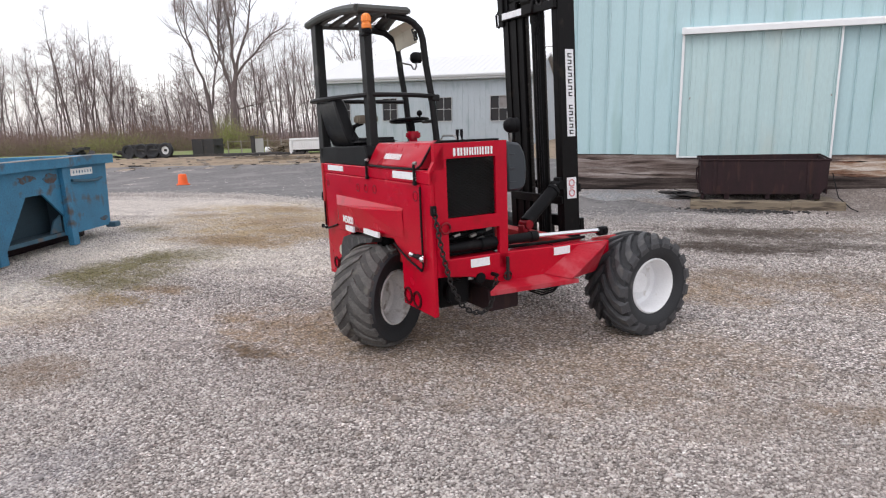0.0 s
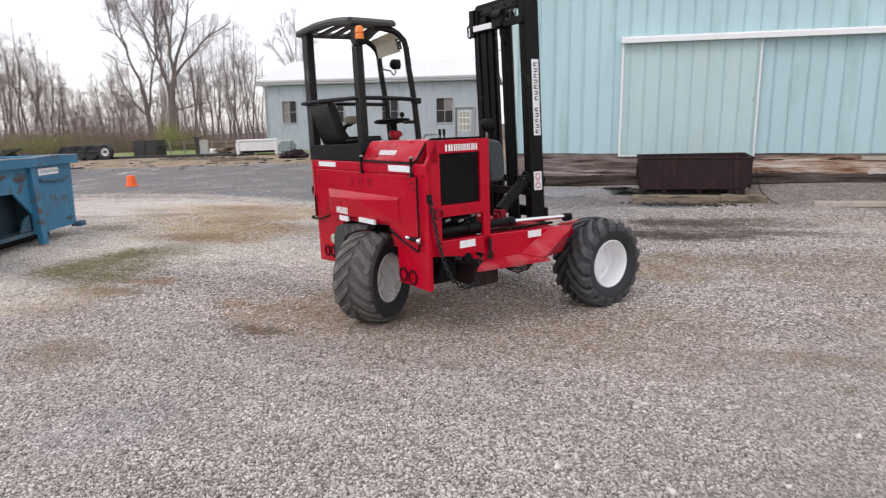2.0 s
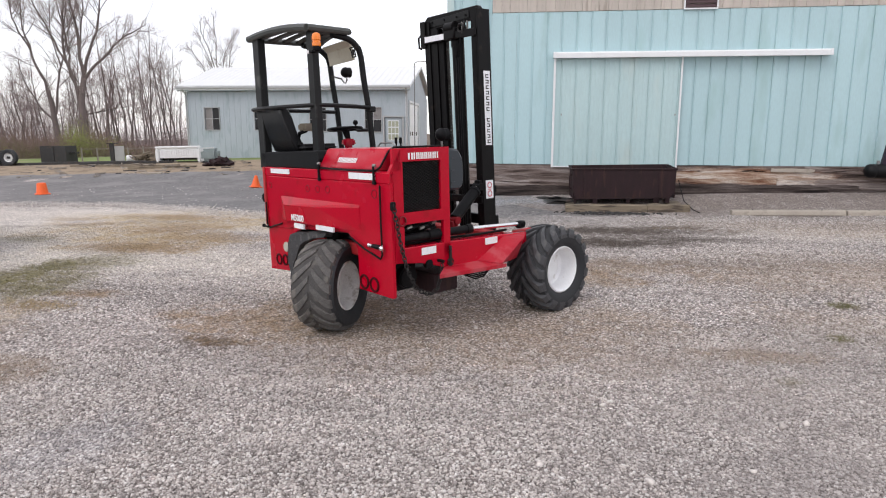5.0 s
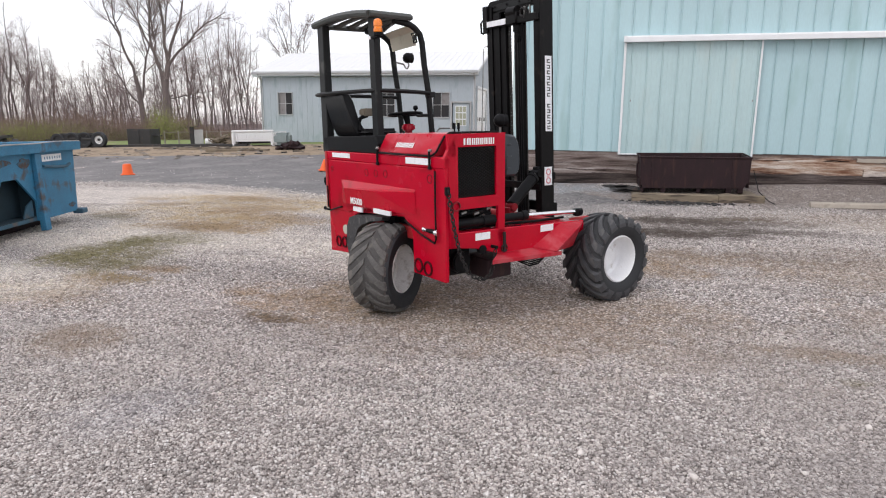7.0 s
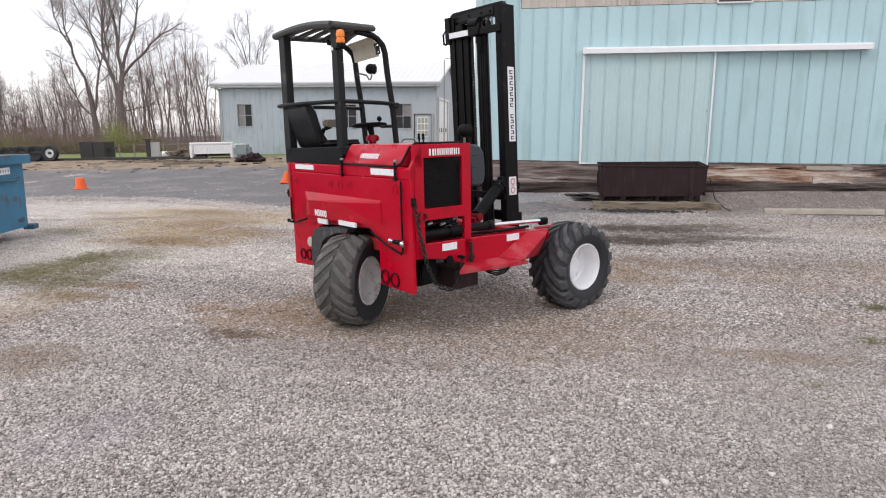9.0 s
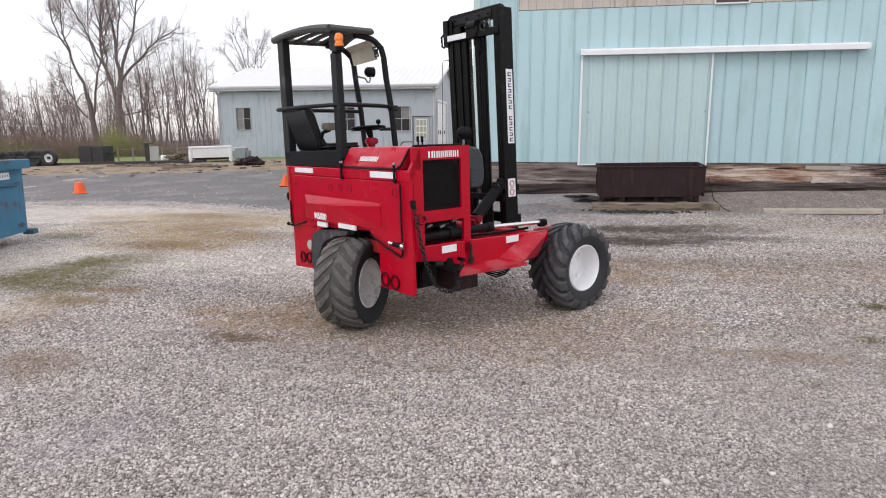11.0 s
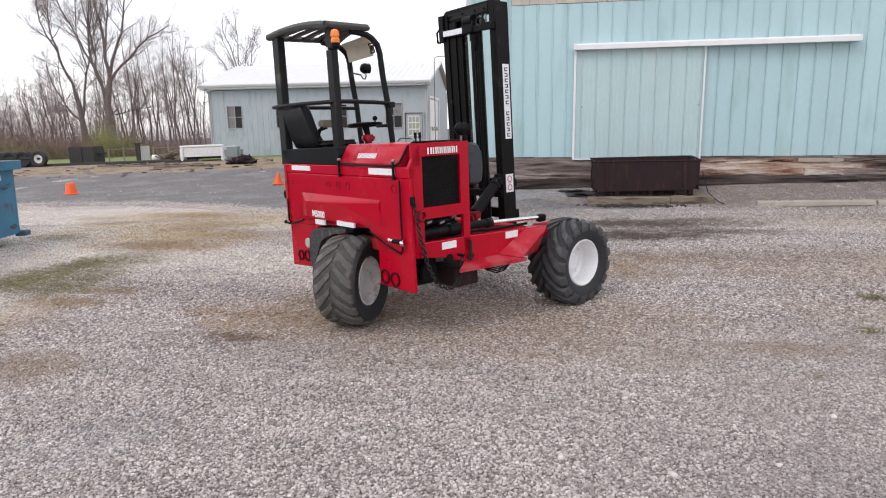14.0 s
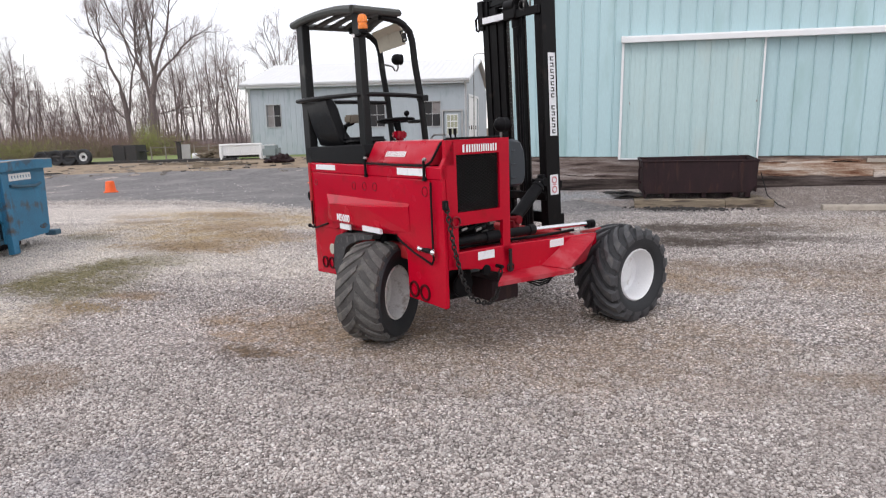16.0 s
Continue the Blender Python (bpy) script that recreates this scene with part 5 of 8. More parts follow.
# ---- wheels ----
def wheel(m, r, width, rim_r, rim_mat, steer_label, lug_mat, n_lug=17, sweep=1.0, wide=1.0, deep=0.030, reach=1.0):
    """A lugged tyre on a dished rim; x is the axle, the dish faces +x."""
    h = width / 2
    t = r - 0.028
    prof = [(rim_r, -h * 0.72), (rim_r + 0.02, -h * 0.86), (rim_r + 0.07, -h * 0.98), (t - 0.035, -h * 0.97), (t - 0.006, -h * 0.80), (t + 0.004, -h * 0.4), (t + 0.006, 0), (t + 0.004, h * 0.4), (t - 0.006, h * 0.80), (t - 0.035, h * 0.97), (rim_r + 0.07, h * 0.98), (rim_r + 0.02, h * 0.86), (rim_r, h * 0.72)]
    w = part("wheel", lathe(prof, 48), RUBBER, truck, steer_label, m, smooth=True)
    rp = [(rim_r + 0.004, h * 0.74), (rim_r + 0.012, h * 0.82), (rim_r + 0.002, h * 0.86), (rim_r - 0.008, h * 0.80), (rim_r - 0.02, h * 0.55), (rim_r - 0.03, h * 0.10), (rim_r - 0.055, h * 0.02), (0.085, h * 0.10), (0.075, h * 0.16), (0.0, h * 0.17)]
    back = [(0.0, -h * 0.2), (rim_r - 0.03, -h * 0.3), (rim_r - 0.02, -h * 0.7), (rim_r + 0.004, -h * 0.74)]
    part("rim", lathe(rp + back, 40, closed=False), rim_mat, w, smooth=True)
    if lug_mat is LUG_DUSTY:
        part("tread_band", lathe([(t - 0.012, -h * 0.84), (t + 0.001, -h * 0.79), (t + 0.008, -h * 0.4), (t + 0.010, 0), (t + 0.008, h * 0.4), (t + 0.001, h * 0.79), (t - 0.012, h * 0.84)], 48, closed=False), DUST_BAND, w, smooth=True)
    # chevron lugs: a bent bar from the middle of the tread to the shoulder
    def lug(sgn):
        bm = bmesh.new()
        rows = []
        for f, skew in ((0.06, 0.0), (0.35, -0.085), (0.68, -0.165), (0.93, -0.205), (1.0, -0.21)):
            xx, skew = sgn * h * f * reach, skew * sweep
            top = t + deep - (0.006 if f > 0.6 else 0) - (0.016 if f > 0.9 else 0) - (0.04 if f > 0.97 else 0)
            bot = t - 0.02 - (0.012 if f > 0.9 else 0) - (0.03 if f > 0.97 else 0)
            half = (0.024 + 0.014 * f) * wide
            row = []
            for rr, ww in ((bot, half * 1.3), (top, half * 0.85)):
                for q in (-1, 1):
                    ang = skew / t + q * ww / t
                    row.append(bm.verts.new((xx, rr * math.sin(ang), rr * math.cos(ang))))
            rows.append(row)
        for a, c in zip(rows, rows[1:]):
            for i, j in ((0, 2), (2, 3), (3, 1)):
                bm.faces.new((a[i], a[j], c[j], c[i]))
        bm.faces.new((rows[0][0], rows[0][1], rows[0][3], rows[0][2]))
        bm.faces.new((rows[-1][0], rows[-1][2], rows[-1][3], rows[-1][1]))
        bmesh.ops.recalc_face_normals(bm, faces=bm.faces[:])
        return bm
    for sgn in (1, -1):
        first = part("tread_lug", lug(sgn), lug_mat, w, m=Matrix.Rotation(0.0 if sgn > 0 else math.pi / n_lug, 4, "X"))
        for k in range(1, n_lug):
            shared("tread_lug", first.data, w, Matrix.Rotation(2 * math.pi * k / n_lug + (0.0 if sgn > 0 else math.pi / n_lug), 4, "X"))
    return w


WR = 0.375
wheel(pose(-0.74, -0.095, WR - 0.045, 0, 0, 30.0), WR, 0.375, 0.188, RIM_DUSTY, "worn dusty lugged tyre on a dusty white rim, steered aside", LUG_DUSTY, 18, 0.66, 1.05, 0.022, 0.93)
wheel(pose(0.115, 1.61, WR - 0.045, 12, 0, 0), WR, 0.375, 0.192, RIM, "lugged black tyre on a clean white rim", LUG)
wheel(pose(-1.80, 1.61, WR - 0.045, 40, 0, 180), WR, 0.375, 0.205, RIM, "lugged black tyre on a clean white rim", LUG)
part("steer_fork", join(box(-1.06, -1.00, -0.12, 0.16, 0.30, 0.60, 0.01), rod((-0.86, 0.04, 0.60), (-0.86, 0.04, 0.74), 0.07), rod((-1.02, -0.02, 0.33), (-0.80, -0.09, 0.33), 0.04)), BLACK, truck)
flap = prism([(-1.36, 0.29), (-1.37, 0.43), (-1.37, 0.57), (-1.33, 0.68), (-1.2, 0.72), (-1.05, 0.735), (-0.9, 0.745), (-0.75, 0.75), (-0.78, 0.712), (-0.95, 0.69), (-1.08, 0.65), (-1.17, 0.60), (-1.24, 0.51), (-1.30, 0.40), (-1.33, 0.29)], 0.08, "y", -0.125)
bmesh.ops.subdivide_edges(flap, edges=flap.edges[:], cuts=2)
for v in flap.verts:
    d = noise.noise(v.co * 14.0)
    v.co += Vector((0.012 * d, 0.022 * noise.noise(v.co * 11.0 + Vector((5, 0, 0))), 0.010 * noise.noise(v.co * 13.0 + Vector((0, 7, 0)))))
part("mud_flap", flap, FLAP, truck, "crumpled grey rubber mud flap", smooth=True)
part("wheel_arch", prism([(-1.38, 0.66), (-1.28, 0.76), (-0.46, 0.80), (-0.40, 0.74), (-0.40, 0.70), (-0.47, 0.765), (-1.27, 0.725), (-1.36, 0.64)], 0.55, "y", YR + 0.032), BLACK, truck)
part("motor_shroud", box(-1.40, -0.42, 0.30, 0.36, 0.35, 0.72), BLACK, truck)
part("axle", rod((-0.02, 1.60, 0.33), (0.10, 1.60, 0.33), 0.06), BLACK, truck)
part("axle", rod((-1.80, 1.60, 0.33), (-1.60, 1.60, 0.33), 0.06), BLACK, truck)
part("wheel_hub_plate", box(-0.05, -0.01, 1.30, 1.75, 0.22, 0.68, 0.01), RED_DULL, truck)

# ---- operator's place ----
part("seat_base", prism([(XL + 0.02, 1.253), (XL - 0.03, 1.255), (XL - 0.045, 1.38), (-0.90, 1.40), (-0.86, 1.33), (-0.885, 1.253)], 0.60, "y", YR - 0.005, 0.008), BLACK, truck, "black steel seat box")
part("floor_pan", box(XL, -0.88, 0.55, 0.98, 0.62, 0.66, 0.006), BLACK, truck)
seat = part("seat", box(-1.70, -1.22, 0.0, 0.36, 1.385, 1.45, 0.03, 3), VINYL, truck, "black vinyl seat", smooth=True)
bk = [(-0.01, 1.385), (-0.05, 1.50), (-0.075, 1.62), (-0.085, 1.72), (-0.075, 1.76), (-0.045, 1.772), (0.0, 1.755), (0.02, 1.69), (0.025, 1.60), (0.035, 1.53), (0.06, 1.47), (0.08, 1.44), (0.08, 1.385)]
back_bm = prism(bk, 0.40, "x", -1.79, 0.012)
for v in back_bm.verts:
    if v.co.x > -1.5:
        v.co.x -= 0.07 * max(0.0, (v.co.z - 1.42) / 0.35) ** 2
    v.co.x += 0.07 * (1.0 - (v.co.z - 1.385) / 0.39)
part("backrest", back_bm, VINYL, seat, "worn black backrest", smooth=True)
part("armrest", box(-1.39, -1.28, 0.05, 0.22, 1.56, 1.625, 0.012, 2), ARM_PAD, seat, "tan armrest pad")
part("armrest_post", tube([(-1.33, 0.02, 1.44), (-1.33, 0.03, 1.54), (-1.33, 0.10, 1.565)], 0.018, 8), BLACK, seat, smooth=True)

# overhead guard: two flat rear posts, two bent front tubes, a slatted roof
GL, GR = -1.82, -1.12
def flat_post(x0, x1, y0, y1, z0, z1, lean=0.0):
    bm = box(x0, x1, y0, y1, z0, z1, 0.006)
    for v in bm.verts:
        v.co.y += lean * (v.co.z - z0) / (z1 - z0)
    return bm


part("guard_post", flat_post(-1.885, -1.775, -0.075, -0.005, 1.24, 2.362), GUARD, truck, "dark steel rear guard post")
part("guard_post", flat_post(-1.162, -1.066, 0.055, 0.115, 1.38, 2.362, -0.01), GUARD, truck, "dark steel rear guard post")


def front_tube(x, y_top, y_bend, y_foot):
    pts = [(x, y_top - 0.16, 2.345), (x, y_top - 0.1, 2.34), (x, y_top, 2.325), (x, y_top + 0.05, 2.30), (x, y_bend - 0.01, 2.25), (x, y_bend + 0.012, 2.18), (x, y_bend + 0.03, 2.0), (x, (y_bend + y_foot) / 2 + 0.02, 1.75), (x, y_foot, 1.42), (x, y_foot + 0.03, 1.20)]
    return part("guard_tube", tube(pts, 0.026, 12), GUARD, truck, "bent steel front tube of the guard", smooth=True)


front_tube(GR, 0.43, 0.545, 0.645)
front_tube(GL, 0.555, 0.67, 0.765)
C_RL, C_RR, C_FR, C_FL = (-1.925, -0.085), (-1.06, 0.0), (-1.075, 0.41), (-1.86, 0.60)


def lerp2(a, c, t):
    return (a[0] + (c[0] - a[0]) * t, a[1] + (c[1] - a[1]) * t)


def rim_bar(a, c, z, h, w, crown=0.0, drop_a=0.0):
    """A folded steel rim between two corners, bowed up a little."""
    pts = []
    for i in range(9):
        t = i / 8
        p = lerp2(a, c, t)
        zz = z + crown * 4 * t * (1 - t) - drop_a * max(0, 1 - t * 3.2) ** 2
        pts.append((p[0], p[1], zz))
    return tube(pts, w, 8, flat=h / w)


roof = part("roof_rim", rim_bar(C_RL, C_RR, 2.372, 0.03, 0.03, 0.032, 0.0), ROOF_GREY, truck, "weathered grey guard roof rim", smooth=True)
part("roof_rim", rim_bar(C_RR, C_FR, 2.375, 0.028, 0.03), ROOF_GREY, truck, smooth=True)
part("roof_rim", rim_bar(C_FR, C_FL, 2.372, 0.024, 0.028, 0.032), ROOF_GREY, truck, smooth=True)
part("roof_rim", rim_bar(C_RL, C_FL, 2.372, 0.026, 0.028), ROOF_GREY, truck, smooth=True)
for k in range(5):
    t = (k + 0.6) / 5.2
    a, c = lerp2(C_RL, C_FL, t), lerp2(C_RR, C_FR, t)
    part("roof_slat", tube([(a[0], a[1], 2.372), (a[0] + (c[0] - a[0]) * 0.25, a[1] + (c[1] - a[1]) * 0.25, 2.39), ((a[0] + c[0]) / 2, (a[1] + c[1]) / 2, 2.40), (a[0] + (c[0] - a[0]) * 0.75, a[1] + (c[1] - a[1]) * 0.75, 2.392), (c[0], c[1], 2.374)], 0.043, 6, flat=0.3), GUARD, roof)
part("roof_bar", tube([(-1.5, -0.04, 2.41), (-1.48, 0.5, 2.40)], 0.014, 6), GUARD, roof)
rail_pts = [(-1.80, 0.70, 1.74), (-1.86, 0.45, 1.75), (-1.90, 0.15, 1.755), (-1.90, -0.04, 1.757), (-1.87, -0.11, 1.758), (-1.75, -0.125, 1.76), (-1.45, -0.07, 1.765), (-1.15, 0.03, 1.768), (-1.08, 0.10, 1.768), (-1.06, 0.22, 1.766), (-1.07, 0.45, 1.76), (-1.10, 0.60, 1.752), (-1.12, 0.64, 1.75)]
part("back_rail", tube(rail_pts, 0.024, 8, flat=0.75), GUARD, truck, "bent steel rail behind the seat", smooth=True)
part("rail_block", box(-1.16, -1.08, 0.60, 0.67, 1.715, 1.765, 0.008), GUARD, truck)
part("grab_bar", rod((GR, 0.645, 1.56), (-1.40, 0.68, 1.56), 0.015), GUARD, truck)
visor = part("visor", join(*[prism([(0.585 + 0.0, 2.335), (0.64, 2.29), (0.665, 2.17), (0.655, 2.17), (0.63, 2.283), (0.58, 2.326)], 0.56, "x", -1.78)]), CREAM, truck, "cream plastic visor at the guard's front")
for v in visor.data.vertices:
    v.co.y -= 0.12 * (v.co.x + 1.78) / 0.66
part("visor_mark", join(tube([(-1.25, 0.535, 2.27), (-1.23, 0.545, 2.19), (-1.17, 0.535, 2.19), (-1.165, 0.525, 2.27)], 0.009, 6, closed=True), box(-1.225, -1.185, 0.528, 0.54, 2.205, 2.255, 0.006)), BLACK_MARK, visor)
beacon = part("beacon", moved(lathe([(0.0, 0.0), (0.030, 0.0), (0.036, 0.006), (0.036, 0.030), (0.031, 0.036), (0.031, 0.046), (0.036, 0.052), (0.035, 0.080), (0.028, 0.098), (0.014, 0.106), (0.0, 0.107)], 20, closed=False), Matrix.Translation((-0.955, 0.02, 2.215)) @ Matrix.Rotation(radians(-90), 4, "Y")), AMBER, truck, "orange warning beacon", smooth=True)
part("beacon_base", join(rod((-0.955, 0.02, 2.19), (-0.955, 0.02, 2.215), 0.036, None, 18), box(-1.08, -0.95, 0.0, 0.06, 2.178, 2.19)), BLACK, beacon)
part("beacon_plate", box(-1.05, -1.01, -0.025, -0.02, 2.165, 2.19), WHITE_MARK, beacon)


def work_light(c, r, aim, name="work_light"):
    """A round lamp on a bent stalk."""
    c = Vector(c)
    w = part(name, join(ball(c, r, 1, 1, 1, 18), rod(c, c + Vector(aim) * r * 1.02, r * 0.93, r * 0.96, 18, 0.004)), BLACK, truck, "round black work light", smooth=True)
    return w


lamp1 = work_light((-1.78, 0.83, 2.12), 0.050, (0.2, 0.95, 0.0))
part("lamp_stalk", tube([(-1.77, 0.83, 2.075), (-1.765, 0.83, 2.045), (-1.78, 0.825, 2.02), (-1.805, 0.82, 2.025), (-1.81, 0.80, 2.06), (-1.82, 0.70, 2.08)], 0.008, 6), STEEL, lamp1, smooth=True)
lamp2 = work_light((-0.53, 0.95, 1.505), 0.057, (0.2, 0.95, 0.0))
part("lamp_stalk", tube([(-0.53, 0.95, 1.45), (-0.53, 0.95, 1.415), (-0.55, 0.95, 1.36), (-0.58, 0.95, 1.2)], 0.011, 6), STEEL, lamp2, smooth=True)

# steering
part("dash", box(-1.62, -1.28, 0.54, 0.70, 0.66, 1.40, 0.02), BLACK, truck, "dark dash console")
part("column_cap", join(rod((-1.44, 0.60, 1.385), (-1.44, 0.60, 1.425), 0.035), rod((-1.44, 0.60, 1.425), (-1.44, 0.60, 1.485), 0.066, 0.06, 18, 0.012)), RED, truck, "red column cap", smooth=True)
col = part("steering_column", rod((-1.44, 0.60, 1.47), (-1.455, 0.585, 1.56), 0.022, 0.035), BLACK, truck, smooth=True)
sw = Matrix.Translation((-1.46, 0.58, 1.575)) @ Matrix.Rotation(radians(-4), 4, "Y")
part("steering_wheel", moved(join(ring((0, 0, 0), 0.155, 0.014, "z", 30, 8), rod((-0.15, 0, 0), (0.15, 0, 0), 0.010), rod((0, 0, 0), (0, -0.15, 0), 0.010), rod((0, 0, -0.02), (0, 0, 0.012), 0.04)), sw), BLACK, truck, "black steering wheel with a spinner knob", smooth=True)
part("spinner_knob", moved(join(rod((0.135, 0.03, 0.0), (0.135, 0.03, 0.03), 0.008), ball((0.135, 0.03, 0.045), 0.024, n=10)), sw), BLACK, truck, smooth=True)
for k, x in enumerate((-0.72, -0.66)):
    part("control_lever", join(rod((x, 0.62, 1.2), (x - 0.0, 0.60, 1.46), 0.007), rod((x, 0.60, 1.44), (x, 0.60, 1.49), 0.012)), BLACK, truck)
part("grab_rail", tube([(-1.0, 0.62, 1.2), (-1.0, 0.62, 1.42), (-0.96, 0.62, 1.445), (-0.80, 0.62, 1.445), (-0.76, 0.62, 1.42), (-0.76, 0.62, 1.2)], 0.008, 6), STEEL, truck, smooth=True)

# ---- mast, leaning back ----
def lean(bm, z0=0.3, per=0.038):
    for v in bm.verts:
        v.co.y -= (v.co.z - z0) * per
        v.co.x += 0.045
    return bm


def channel(x0, x1, y0, y1, z0, z1, mouth):
    """A C section upright; mouth: the side on which it is open."""
    t = 0.022
    web = box(x0, x0 + t, y0, y1, z0, z1, 0.003) if mouth > 0 else box(x1 - t, x1, y0, y1, z0, z1, 0.003)
    return lean(join(web, box(x0 + (t if mouth > 0 else 0), x1 - (0 if mouth > 0 else t), y0, y0 + t, z0, z1), box(x0 + (t if mouth > 0 else 0), x1 - (0 if mouth > 0 else t), y1 - t, y1, z0, z1)))


MY = 1.50
part("mast", channel(-0.675, -0.595, MY, MY + 0.16, 0.28, 2.60, -1), MAST, truck, "black outer mast upright")
part("mast_upright", channel(-1.32, -1.245, MY, MY + 0.13, 0.28, 2.56, 1), MAST, truck)
part("mast_upright", channel(-1.24, -1.15, MY + 0.01, MY + 0.11, 0.30, 2.50, 1), MAST, truck)
part("mast_upright", channel(-1.145, -1.075, MY + 0.02, MY + 0.07, 0.32, 2.44, 1), MAST, truck)
part("mast_upright", channel(-0.905, -0.845, MY + 0.01, MY + 0.06, 0.32, 2.44, -1), MAST, truck)
part("mast_crosshead", lean(prism([(-1.335, 2.49), (-1.335, 2.59), (-1.30, 2.618), (-0.62, 2.628), (-0.60, 2.605), (-0.60, 2.54), (-0.70, 2.515)], 0.05, "y", MY + 0.03, 0.006)), MAST, truck, "black mast crosshead")
part("crosshead_panel", lean(prism([(-1.25, 2.515), (-1.25, 2.575), (-0.72, 2.60), (-0.72, 2.535)], 0.006, "y", MY + 0.022, 0.002)), GUARD, truck)
for x in (-1.22, -1.05, -0.88, -0.76):
    part("bolt", lean(rod((x, MY + 0.022, 2.56), (x, MY + 0.012, 2.56), 0.011, None, 6)), MAST, truck)
part("mast_crossbar", lean(box(-1.335, -0.60, MY - 0.035, MY - 0.005, 2.365, 2.43, 0.006)), MAST, truck)
part("mast_crossbar", lean(box(-1.25, -0.60, MY + 0.162, MY + 0.19, 0.95, 1.02, 0.006)), MAST, truck)
part("mast_crossbar", lean(box(-1.25, -0.60, MY - 0.02, MY - 0.002, 0.86, 0.93, 0.006)), MAST, truck)
part("mast_label", lean(box(-1.27, -1.00, MY - 0.042, MY - 0.037, 2.374, 2.424)), REFLECT, truck, "white strip on the crossbar")
part("upright_head", lean(box(-1.36, -1.29, MY - 0.02, MY + 0.028, 2.33, 2.575, 0.006)), MAST, truck)
part("sheave_housing", lean(join(box(-1.0, -0.85, MY - 0.05, MY + 0.02, 2.36, 2.47, 0.012), rod((-0.99, MY - 0.01, 2.47), (-0.86, MY - 0.01, 2.47), 0.05, None, 20, 0.006))), MAST, truck, "black chain sheave housing", smooth=True)
part("hose_clip", lean(join(ring((-0.78, MY - 0.03, 2.45), 0.035, 0.009, "y", 16, 6), rod((-0.76, MY - 0.03, 2.40), (-0.72, MY - 0.03, 2.50), 0.010))), BLACK_CHAIN, truck, smooth=True)
part("side_loop", lean(tube([(-1.36, MY - 0.01, 2.33), (-1.39, MY - 0.01, 2.34), (-1.395, MY - 0.01, 2.43), (-1.36, MY - 0.01, 2.45)], 0.011, 8)), MAST, truck, smooth=True)
part("lift_cylinder", lean(join(rod((-0.915, MY + 0.03, 0.35), (-0.915, MY + 0.03, 2.40), 0.034, None, 18), rod((-0.915, MY + 0.03, 2.30), (-0.915, MY + 0.03, 2.40), 0.042, None, 18))), MAST, truck, "black lift cylinder", smooth=True)
for x in (-1.066, -1.046, -0.842):
    links = [box(x - 0.006, x + 0.006, MY + 0.05, MY + 0.068, 0.5 + k * 0.03, 0.5 + k * 0.03 + 0.024, 0.003) for k in range(63)]
    part("leaf_chain", lean(join(box(x - 0.004, x + 0.004, MY + 0.054, MY + 0.064, 0.5, 2.45), *links)), CHAIN, truck, "greased leaf chain with painted link glints")
for x in (-1.03, -0.92, -0.86):
    part("chain_sheave", lean(join(rod((x - 0.02, MY + 0.06, 2.47), (x + 0.02, MY + 0.06, 2.47), 0.045, None, 18), rod((x - 0.035, MY + 0.06, 2.47), (x + 0.035, MY + 0.06, 2.47), 0.015))), MAST, truck, smooth=True)
for x in (-1.06, -1.03, -0.83, -0.76):
    part("chain_anchor", lean(rod((x, MY + 0.04, 2.40), (x, MY + 0.04, 2.52), 0.009)), STEEL, truck)
for k, x in enumerate((-0.865, -0.835)):
    part("hydraulic_hose", lean(tube([(x, MY + 0.0, 0.6), (x, MY - 0.01, 1.4), (x, MY - 0.01, 2.2), (x + 0.02, MY + 0.02, 2.42), (x + 0.06, MY + 0.05, 2.45)], 0.011, 8)), BLACK, truck, smooth=True)
part("carriage", lean(join(box(-1.30, -0.66, MY + 0.22, MY + 0.27, 0.30, 0.40, 0.006), box(-1.30, -0.66, MY + 0.22, MY + 0.27, 0.62, 0.72, 0.006), box(-1.12, -1.04, MY + 0.21, MY + 0.26, 0.3, 0.72), box(-0.78, -0.70, MY + 0.21, MY + 0.26, 0.3, 0.72))), MAST, truck)
part("mast_decal", lean(box(-0.5935, -0.5905, MY + 0.055, MY + 0.135, 1.40, 2.065)), REFLECT, truck, "long white decal on the mast")
for k in range(13):
    if k == 7:
        continue
    z = 2.035 - k * 0.0487
    bits = [box(-0.5905, -0.589, MY + 0.076, MY + 0.114, z - 0.033, z - 0.024), box(-0.5905, -0.589, MY + 0.076, MY + 0.114, z - 0.009, z), box(-0.5905, -0.589, MY + 0.076 + 0.027 * (k % 2), MY + 0.087 + 0.027 * (k % 2), z - 0.024, z - 0.009)]
    part("decal_stroke", lean(join(*bits)), BLACK_MARK, truck)
part("warning_decal", lean(box(-0.5935, -0.5905, MY + 0.035, MY + 0.13, 0.905, 1.075)), REFLECT, truck, "faded red and white warning decal")
part("decal_field", lean(join(ring((-0.5905, MY + 0.0825, 1.03), 0.026, 0.006, "x", 16, 5), ring((-0.5905, MY + 0.0825, 0.95), 0.026, 0.006, "x", 16, 5), box(-0.5905, -0.5895, MY + 0.06, MY + 0.105, 0.986, 0.994))), PINK_MARK, truck)
